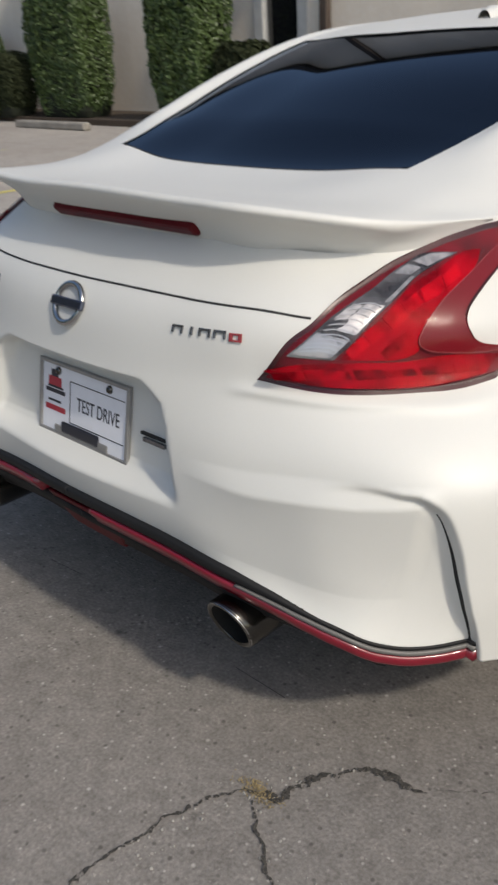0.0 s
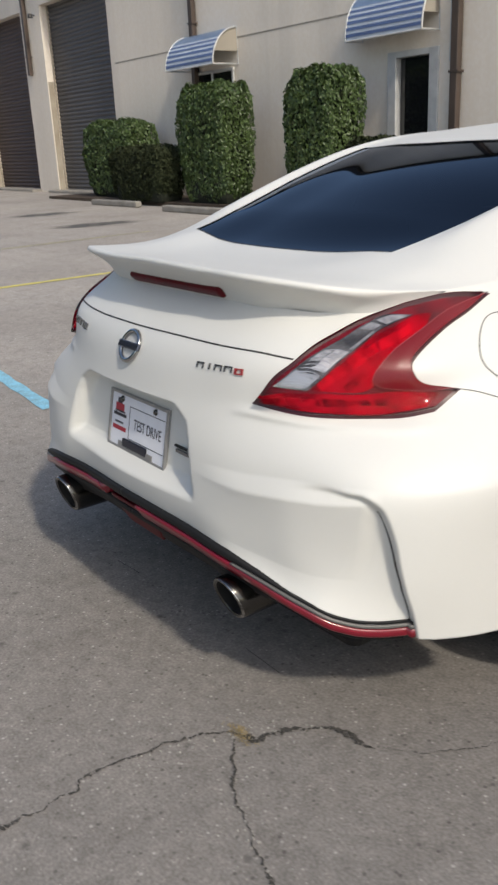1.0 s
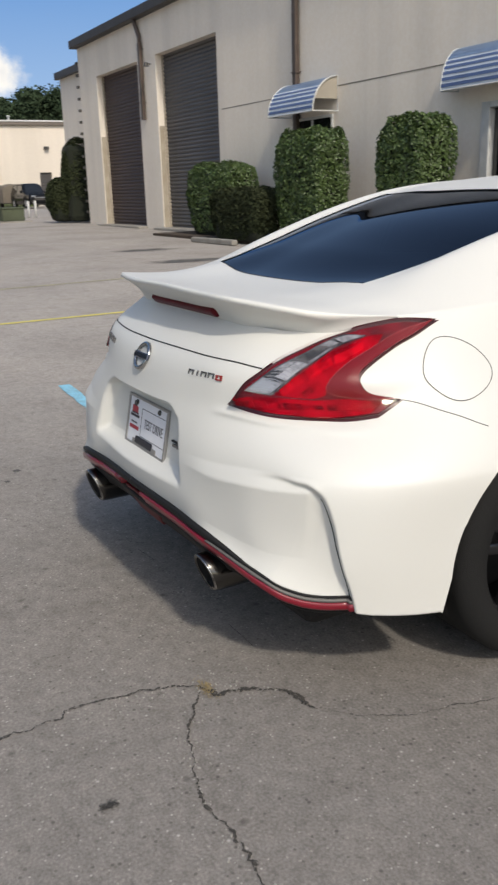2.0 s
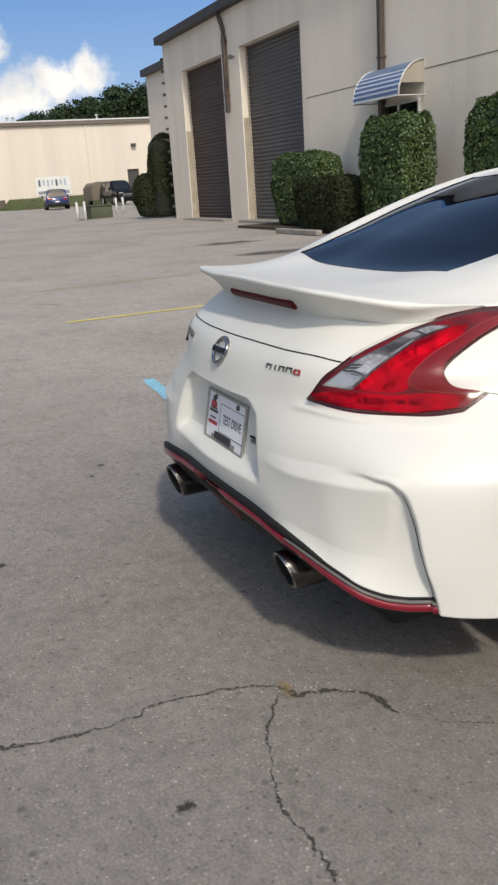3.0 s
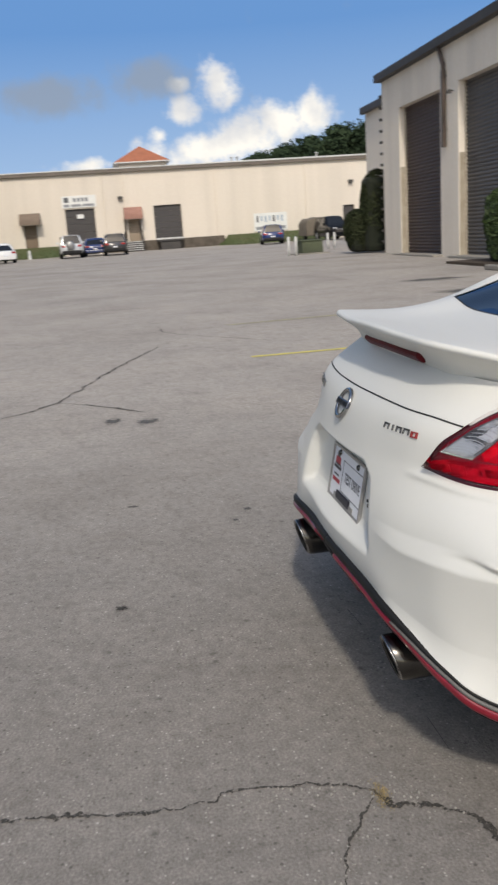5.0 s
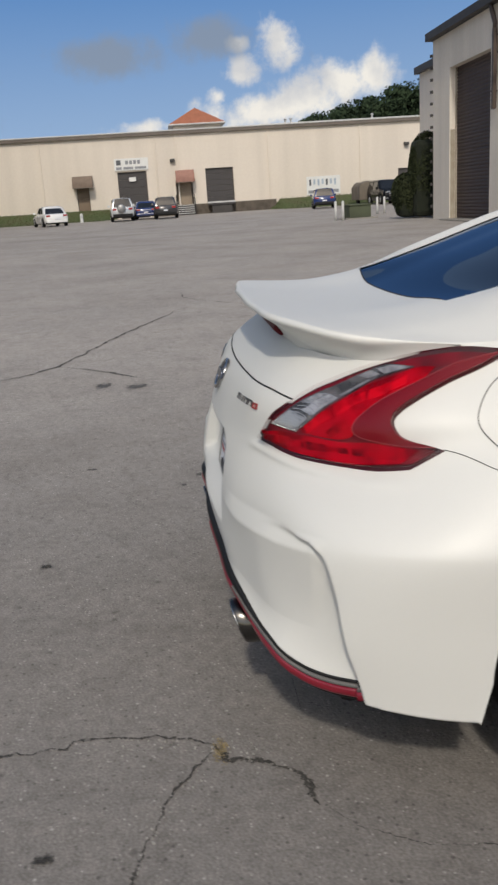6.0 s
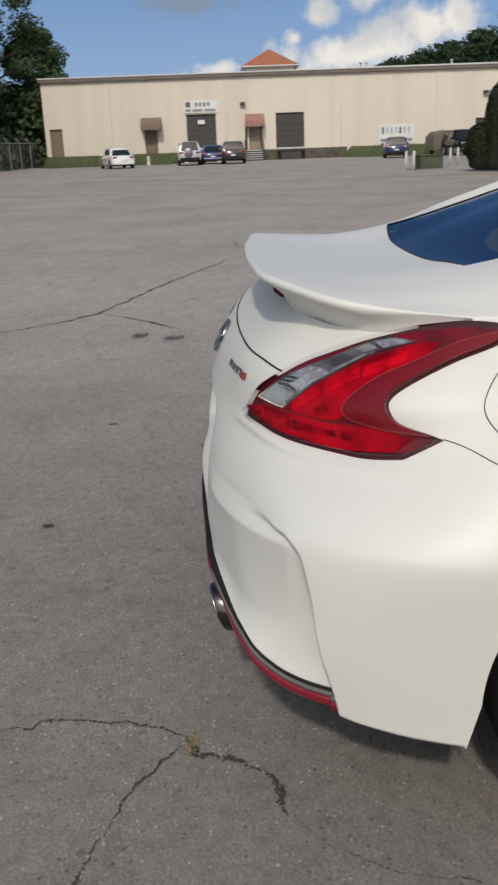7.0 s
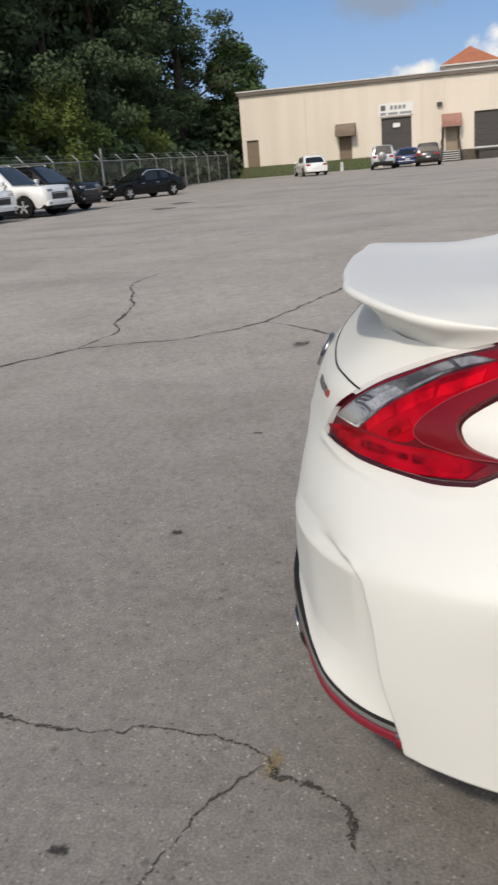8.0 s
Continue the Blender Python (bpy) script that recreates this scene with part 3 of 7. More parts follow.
def pocketed(u, v):
    """Lower body with the number-plate recess and the pocket behind the corner fin."""
    P = body(u, v)
    x, z = np.abs(P[..., 0]), P[..., 2]
    half = np.interp(z, [0.50, 0.53, 0.66, 0.70, 0.73], [0.350, 0.342, 0.306, 0.286, 0.240])
    inside = smooth01(half - x, 0.0, 0.036) * smooth01(z, 0.505, 0.540) * smooth01(0.737 - z, 0.0, 0.020)
    floor = np.interp(z, [0.50, 0.55, 0.72], [-0.165, -0.128, -0.096])
    P[..., 1] += np.where(u < 0.6, np.maximum(floor - P[..., 1], 0) * inside, 0)
    # soft shelf crease that runs into the fin
    crease = np.interp(u, [0.3, 0.5, 0.66, 0.755, 0.80], [0.191, 0.188, 0.192, 0.203, 0.206])
    rise = np.where(v < crease, np.clip(1 - (crease - v) / 0.12, 0, 1), np.clip(1 - (v - crease) / 0.026, 0, 1))
    rise = rise * 0.0130 * smooth01(u, 0.30, 0.55) * (1 - smooth01(u, 0.76, 0.80))
    # rolled edge of the bumper skin under the tail lamp
    foot = np.interp(u, FOOT_U, FOOT_V)
    rise = rise + 0.0055 * np.exp(-((v - foot + 0.016) / 0.010) ** 2) * smooth01(u, 0.40, 0.47) * (1 - smooth01(u, 0.80, 0.90))
    P[..., 0] += rise * 0.45
    P[..., 1] -= rise * 0.88
    uu, vv = np.broadcast_arrays(u, v)
    deep = np.zeros(P.shape[:-1])
    fade = np.where(uu < 0.80, 1.0, 0.0)
    k = (uu > 0.45) & (uu < 0.98) & (vv < 0.24)
    if k.any():
        a, b = uu[k], vv[k]
        below = b < np.interp(a, _fu, _fv)
        near = np.sqrt(((a[:, None] - _fu[None]) ** 2 + (b[:, None] - _fv[None]) ** 2).min(1))
        near = np.where(below, near, 0)
        fade[k] = smooth01(near, 0.0, 0.035)
        deep[k] = smooth01(near, 0.0, 0.012) * 0.024 * smooth01(a, 0.57, 0.78) * (1 - 0.6 * smooth01(near, 0.03, 0.25))
    # the panel below the crease is scooped, so that its lower edge flares out
    low = trim_edge(uu)
    way = np.clip((vv - low) / np.maximum(crease - low, 1e-3), 0, 1)
    scoop = 0.020 * 4 * way * (1 - way) * smooth01(uu, 0.30, 0.58) * fade
    P[..., 0] -= deep * 0.75 + scoop * 0.45
    P[..., 1] += deep * 0.66 + scoop * 0.88
    return P


def normals(P):
    du, dv = np.gradient(P, axis=0), np.gradient(P, axis=1)
    n = np.cross(du, dv)
    return n / np.maximum(np.linalg.norm(n, axis=-1, keepdims=True), 1e-9)


def on_body(u, v, off=0.0, surf=pocketed):
    """Points on the body, lifted along the outward normal."""
    u, v = np.atleast_1d(np.asarray(u, float)), np.atleast_1d(np.asarray(v, float))
    e = 0.004
    p = surf(u, v)
    n = np.cross(surf(u + e, v) - surf(u - e, v), surf(u, np.clip(v + e, 0, 0.58)) - surf(u, np.clip(v - e, 0, 0.58)))
    n /= np.maximum(np.linalg.norm(n, axis=-1, keepdims=True), 1e-9)
    return p + n * off, n


_su, _sv = np.meshgrid(np.linspace(0, 1.7, 480), np.linspace(0, 0.58, 200), indexing="ij")
_sp = body(_su, _sv)


def place_on_body(p):
    """The station and ring place of the body point that lies nearest to p."""
    i = np.argmin(((_sp - np.array(p)) ** 2).sum(-1))
    return _su.flat[i], _sv.flat[i]


def outline(points, steps=8, corners=()):
    """A closed outline on the body through the given places, smooth except at the corners."""
    uv = np.array([place_on_body(p) for p in points])
    n, res = len(uv), []
    for i in range(n):
        a, b = uv[i], uv[(i + 1) % n]
        ta = (b - uv[i - 1]) / 2 if i not in corners else (b - a)
        tb = (uv[(i + 2) % n] - a) / 2 if (i + 1) % n not in corners else (b - a)
        for s in np.arange(steps) / steps:
            res.append((2 * s**3 - 3 * s**2 + 1) * a + (s**3 - 2 * s**2 + s) * ta + (-2 * s**3 + 3 * s**2) * b + (s**3 - s**2) * tb)
    return np.array(res)


def inside_poly(q, poly):
    x, y = q
    c = False
    for (x0, y0), (x1, y1) in zip(poly, np.roll(poly, -1, axis=0)):
        if (y0 > y) != (y1 > y) and x < (x1 - x0) * (y - y0) / (y1 - y0) + x0:
            c = not c
    return c


def poly_gap(q, poly):
    a, b = poly, np.roll(poly, -1, axis=0)
    d = b - a
    t = np.clip(((q - a) * d).sum(1) / np.maximum((d * d).sum(1), 1e-12), 0, 1)
    return np.sqrt((((a + d * t[:, None]) - q) ** 2).sum(1).min())


def patch(poly, off, res=0.012, rim=0.006, side=1, dome=0.0, surf=pocketed):
    """A skin piece inside the outline, lifted off the body, with its edge turned down to the body."""
    from mathutils.geometry import delaunay_2d_cdt
    lo, hi = poly.min(0), poly.max(0)
    pts = [tuple(p) for p in poly]
    n = len(pts)
    gap = [0.0] * n
    for x in np.arange(lo[0] + res / 2, hi[0], res):
        for y in np.arange(lo[1] + res / 2, hi[1], res):
            q = np.array((x, y))
            if inside_poly(q, poly):
                g = poly_gap(q, poly)
                if g > res * 0.45:
                    pts.append((x, y))
                    gap.append(g)
    out = delaunay_2d_cdt([Vector(p) for p in pts], [(i, (i + 1) % n) for i in range(n)], [], 1, 1e-6)
    uv = np.array([tuple(p) for p in out[0]])
    lift = np.array([min([gap[k] for k in o], default=0.0) if o else 0.0 for o in out[3]])
    P, N = on_body(uv[:, 0], uv[:, 1], off, surf)
    P = P + N * (dome * smooth01(lift, 0.0, 0.03))[:, None]
    edge, _ = on_body(poly[:, 0], poly[:, 1], -rim, surf)
    bm = bmesh.new()
    flip = np.array((side, 1, 1))
    vs = [bm.verts.new(p * flip) for p in P]
    for f in out[2]:
        try:
            bm.faces.new([vs[i] for i in (f if side > 0 else f[::-1])])
        except ValueError:
            pass
    ring = {}
    for new_i, olds in enumerate(out[3]):
        for o in olds:
            if o < n:
                ring[o] = new_i
    down = [bm.verts.new(p * flip) for p in edge]
    rim_top = {i: bm.verts.new(P[k] * flip) for i, k in ring.items()}
    for i in range(n):
        j = (i + 1) % n
        if i in ring and j in ring and ring[i] != ring[j]:
            q = [rim_top[i], down[i], down[j], rim_top[j]]
            try:
                bm.faces.new(q if side > 0 else q[::-1])
            except ValueError:
                pass
    bmesh.ops.recalc_face_normals(bm, faces=bm.faces)
    return bm


def ribbon(P, N, width, lift=0.0, thick=0.0, closed=False):
    """A narrow band along the points P on a surface with the normals N."""
    P = np.asarray(P, float)
    T = np.gradient(P, axis=0)
    if closed:
        T = np.roll(P, -1, axis=0) - np.roll(P, 1, axis=0)
    S = np.cross(T, N)
    S /= np.maximum(np.linalg.norm(S, axis=1, keepdims=True), 1e-9)
    w = (np.asarray(width) * np.ones(len(P)))[:, None] / 2
    A, B = P + S * w + N * lift, P - S * w + N * lift
    if thick:
        rows = np.stack([A - N * thick, A, B, B - N * thick], axis=1)
    else:
        rows = np.stack([A, B], axis=1)
    bm = grid_bm(rows, close_u=closed)
    bmesh.ops.recalc_face_normals(bm, faces=bm.faces)
    return bm


# ---- the white coupe: parts ----
car = thing("coupe", (0, 0, 0), "pearl white sports coupe with ducktail spoiler and red lower trim", "car")
ARCH_Z, ARCH_R = 0.338, 0.368
ARCHES = (0.70, 3.25)


def car_lower_body():
    us = np.concatenate([np.arange(0, 0.42, 0.010), np.arange(0.42, 0.60, 0.006), np.arange(0.60, 0.98, 0.0028), np.arange(0.98, 1.9, 0.02), np.linspace(1.9, BODY_K[-1], 60)])
    vs = np.concatenate([np.linspace(0, 0.25, 96), np.linspace(0.254, 0.36, 28), np.linspace(0.365, 0.58, 36)])
    U, V = np.meshgrid(us, vs, indexing="ij")
    foot = np.where(U < 0.70, trim_edge(U), 0.0)
    P = pocketed(U, np.maximum(V, foot))
    keep = np.ones((len(us), len(vs)), bool)
    keep[:, :-1] &= V[:, 1:] > foot[:, 1:]
    for yc in ARCHES:
        dy, dz = P[..., 1] - yc, P[..., 2] - ARCH_Z
        low = (dz < 0) & (dy < 0)
        reach = np.where(low, ARCH_R - 0.22 * dz, ARCH_R)
        r = np.where(low, np.abs(dy), np.hypot(dy, dz))
        ins = (r < reach) & (P[..., 0] > 0.5)
        cell = ins[:-1, :-1] & ins[1:, :-1] & ins[:-1, 1:] & ins[1:, 1:]
        keep[:-1, :-1] &= ~cell
        f = np.where(ins, reach / np.maximum(r, 1e-6), 1.0)
        P[..., 1] = yc + dy * f
        P[..., 2] = ARCH_Z + dz * np.where(low, 1.0, f)
    # the lower edge turns in under the car
    roll = P[:, :1].copy()
    roll[..., 2] += 0.004
    roll[..., 0] *= 0.975
    roll[:, 0, 1] += 0.03 * (us < 0.98)
    P = np.concatenate([roll, P], axis=1)
    keep = np.concatenate([keep[:, :1], keep], axis=1)
    Q = P[1:][::-1].copy()
    Q[..., 0] *= -1
    k2 = np.concatenate([keep[:-1][::-1], keep])
    full = np.concatenate([Q, P])
    k2 = np.concatenate([k2, k2[-1:]])[: full.shape[0]]
    bm = grid_bm(full, keep=k2)
    bmesh.ops.recalc_face_normals(bm, faces=bm.faces)
    return bm


lower = part("body", car_lower_body(), PAINT, car, "", True)


def shell_piece(a, b, sides=(1, -1), off=0.0):
    """A piece of the upper shell; both halves joined when it reaches the middle."""
    P = shell(np.asarray(a), np.asarray(b))
    if off:
        P = P + normals(P) * off
    if b[0] == 0:
        Q = P[:, 1:][:, ::-1].copy()
        Q[..., 0] *= -1
        return grid_bm(np.concatenate([Q, P], axis=1))
    bm = bmesh.new()
    for s in sides:
        grid_bm(P * np.array((s, 1, 1)), bm=bm)
    return bm


def fixed(bm):
    bmesh.ops.remove_doubles(bm, verts=bm.verts, dist=0.0004)
    bmesh.ops.recalc_face_normals(bm, faces=bm.faces)
    return bm


GLASS_A = (0.42, 1.32)
WIND_A = (2.52, 3.22)
cols = np.concatenate([np.linspace(0, 0.46, 24), np.linspace(0.48, 0.76, 18)])
outer_cols = np.linspace(0.46, 0.76, 18)


def car_upper():
    bm = bmesh.new()

    def both(P):
        # the outer edge turns down behind the shoulder
        P = np.concatenate([P, P[:, -1:] + np.array((-0.004, 0, -0.025))], axis=1)
        grid_bm(P, bm=bm)
        grid_bm(P * np.array((-1, 1, 1)), bm=bm)

    # spoiler: under face, rounded lip, deck up to the glass
    lip = shell([0.0], cols)[0]
    und = spline(*mirrored_first(np.array(UNDER, float), COL_K), cols)
    fade = (1 - smooth01(cols, 0.60, 0.76))[:, None]
    lower_lip = lip + np.array((0, 0.006, -0.020)) * fade
    out_lip = lip + np.array((0, -0.007, -0.010)) * fade
    rows = [und + (lower_lip - und) * s + np.array((0, 0.012 * math.sin(s * math.pi), 0)) * fade for s in np.linspace(0, 1, 8)]
    rows.insert(0, und + np.array((0, 0.02, -0.022)))
    rows += [out_lip, lip]
    rows += list(shell(np.linspace(0.012, GLASS_A[0], 26), cols))
    both(np.array(rows))
    both(shell(np.linspace(*GLASS_A, 40), outer_cols))
    both(shell(np.linspace(GLASS_A[1], WIND_A[0], 26), cols))
    both(shell(np.linspace(*WIND_A, 20), outer_cols))
    both(shell(np.linspace(WIND_A[1], ROW_K[-1], 26), cols))
    nose = shell([ROW_K[-1]], cols)[0]
    low = body(np.full(30, BODY_K[-1]), np.linspace(0.58, 0, 30))
    steps = [nose]
    for s in np.linspace(0, 1, 10)[1:]:
        r = nose.copy()
        r[:, 2] = nose[:, 2] * (1 - s) + 0.22 * s
        r[:, 1] = nose[:, 1] + 0.27 * math.sin(min(1, s * 1.6) * math.pi / 2) * np.clip(1 - (nose[:, 0] / 0.80) ** 2, 0, 1)
        steps.append(r)
    both(np.array(steps))
    return fixed(bm)


part("roof_and_hatch", car_upper(), PAINT, car, "pearl white roof, hatch and ducktail spoiler", True)


def rear_glass():
    rows = spline(ROW_P, ROW_K, np.linspace(*GLASS_A, 44))
    s = np.linspace(-1, 1, 49)[None, :, None]
    mid, end = rows[:, None, 0], rows[:, None, 2]
    P = mid + (end - mid) * s * s
    P[..., 0] = rows[:, 2, 0][:, None] * s[..., 0]
    P[..., 2] -= 0.003
    return grid_bm(P)


part("rear_window", fixed(rear_glass()), REAR_GLASS, car, "dark tinted rear glass", True)
part("windscreen", fixed(shell_piece(np.linspace(*WIND_A, 16), np.linspace(0, 0.46, 16), off=-0.003)), CAR_GLASS, car, "windscreen glass", True)
for s in (1, -1):
    part("side_window", fixed(shell_piece(np.linspace(1.45, 2.75, 22), np.linspace(0.575, 0.735, 8), sides=(s,), off=0.004)), CAR_GLASS, car, "tinted side glass", True)


for sd in (1, -1):
    for a, b in ((np.full(24, GLASS_A[0]), np.linspace(0, 0.440, 24)), (np.full(24, GLASS_A[1]), np.linspace(0.45, 0, 24))):
        Q = np.array([shell([max(0, x - 0.004), x + 0.004], [max(0, y - 0.004), y, y + 0.004]) for x, y in zip(a, b)])
        N = np.cross(Q[:, 1, 1] - Q[:, 0, 1], Q[:, 0, 2] - Q[:, 0, 0])
        N /= np.linalg.norm(N, axis=1, keepdims=True)
        N *= np.sign(N[:, 2:3])
        part("window_seal", ribbon((Q[:, 0, 1] + Q[:, 1, 1]) / 2 * np.array((sd, 1, 1)), N * np.array((sd, 1, 1)), 0.004, 0.0012, 0.003), GAP, car, "thin black rubber window seal")

# dark underbody and wheel wells
part("underbody", boxed(-0.66, 0.66, 0.06, 4.0, 0.145, 0.34, 0.03), BLACK, car)
for yc in ARCHES:
    for s in (1, -1):
        a = np.linspace(-0.35, math.pi + 0.35, 26)
        P = np.array([[(s * x, yc + (ARCH_R + 0.004) * math.cos(t), ARCH_Z + (ARCH_R + 0.004) * math.sin(t)) for x in (0.52, 0.90)] for t in a])
        part("wheel_well", grid_bm(P), BLACK, car)


def wheel(x, y, s):
    w = part("wheel", lathe([(0.30, -0.10), (0.25, -0.115), (0.17, -0.11), (0.02, -0.11)], 36, pose(x, y, ARCH_Z - 0.005, 0, 90, 0)), BLACK, car)
    prof = [(0.235, -0.135), (0.29, -0.142), (0.325, -0.132), (0.335, -0.105), (0.336, 0.105), (0.325, 0.132), (0.29, 0.142), (0.24, 0.135), (0.235, 0.10), (0.235, -0.10)]
    part("tyre", lathe(prof, 56, pose(x, y, ARCH_Z, 0, 90, 0)), TYRE, w, "black low-profile tyre", True)
    bm = lathe([(0.238, 0.13), (0.228, 0.12), (0.222, 0.05), (0.222, -0.10)], 48, pose(0, 0, 0, 0, 90, 0))
    for k in range(5):
        for d in (-0.16, 0.16):
            t = k * 2 * math.pi / 5 + d
            box(bm, 0.085, 0.118, -0.016, 0.016, 0.04, 0.228, 0.006, Matrix.Rotation(t, 4, "X"))
    hub = lathe([(0.0, 0.125), (0.045, 0.122), (0.07, 0.10), (0.07, 0.06)], 24, pose(0, 0, 0, 0, 90, 0))
    me = bpy.data.meshes.new("tmp")
    hub.to_mesh(me)
    hub.free()
    bm.from_mesh(me)
    bmesh.ops.transform(bm, matrix=Matrix.Translation((x, y, ARCH_Z)) @ Matrix.Diagonal((s, 1, 1, 1)), verts=bm.verts)
    bmesh.ops.recalc_face_normals(bm, faces=bm.faces)
    part("rim", bm, RIM, w, "dark alloy rim", True)


for yc in ARCHES:
    for s in (1, -1):
        wheel(s * 0.785, yc, s)


# tail lamps
LAMP = [(0.463, -0.067, 0.767), (0.502, -0.035, 0.829), (0.530, 0.006, 0.864), (0.552, 0.080, 0.903), (0.577, 0.165, 0.935), (0.606, 0.238, 0.959), (0.640, 0.312, 0.975),
        (0.706, 0.455, 0.978), (0.703, 0.388, 0.945), (0.699, 0.308, 0.914), (0.699, 0.243, 0.882), (0.703, 0.202, 0.855), (0.713, 0.195, 0.833), (0.728, 0.215, 0.810), (0.768, 0.283, 0.790),
        (0.760, 0.210, 0.752), (0.726, 0.145, 0.744), (0.690, 0.101, 0.744), (0.610, 0.018, 0.748), (0.530, -0.037, 0.758)]
CLEAR = [(0.508, -0.034, 0.811), (0.572, 0.011, 0.805), (0.590, 0.040, 0.832), (0.608, 0.095, 0.873), (0.620, 0.165, 0.910), (0.628, 0.210, 0.927), (0.642, 0.257, 0.941),
         (0.606, 0.212, 0.942), (0.588, 0.158, 0.924), (0.577, 0.100, 0.899), (0.557, 0.040, 0.872), (0.534, -0.006, 0.842)]
BAND = [(0.698, 0.430, 0.969), (0.698, 0.385, 0.948), (0.694, 0.306, 0.918), (0.694, 0.243, 0.887), (0.698, 0.200, 0.858), (0.709, 0.191, 0.833), (0.724, 0.211, 0.812), (0.758, 0.268, 0.792),
        (0.730, 0.212, 0.796), (0.699, 0.162, 0.803), (0.672, 0.127, 0.811), (0.662, 0.121, 0.830), (0.666, 0.150, 0.860), (0.669, 0.198, 0.888), (0.673, 0.262, 0.916), (0.680, 0.335, 0.945)]
MID = [(0.576, 0.014, 0.803), (0.594, 0.040, 0.829), (0.612, 0.095, 0.870), (0.624, 0.165, 0.907), (0.646, 0.258, 0.938), (0.664, 0.295, 0.941), (0.672, 0.262, 0.917), (0.668, 0.190, 0.885),
       (0.664, 0.145, 0.857), (0.660, 0.118, 0.830), (0.664, 0.117, 0.811), (0.645, 0.088, 0.800), (0.605, 0.040, 0.801)]
FOOT = [(0.474, -0.057, 0.784), (0.524, -0.027, 0.797), (0.588, 0.025, 0.798), (0.650, 0.092, 0.795), (0.700, 0.165, 0.798), (0.745, 0.238, 0.788), (0.746, 0.197, 0.761), (0.690, 0.105, 0.755), (0.610, 0.022, 0.758), (0.530, -0.033, 0.767)]
CELL_ROWS = ((((0.592, 0.022, 0.808), (0.618, 0.085, 0.850), (0.640, 0.155, 0.886), (0.658, 0.240, 0.920)), 6, 0.0095, 0.15),
             (((0.632, 0.062, 0.806), (0.652, 0.110, 0.838)), 2, 0.009, 0.2),
             (((0.490, -0.048, 0.776), (0.560, -0.006, 0.779), (0.650, 0.085, 0.776), (0.735, 0.205, 0.775)), 8, 0.0085, -0.15))


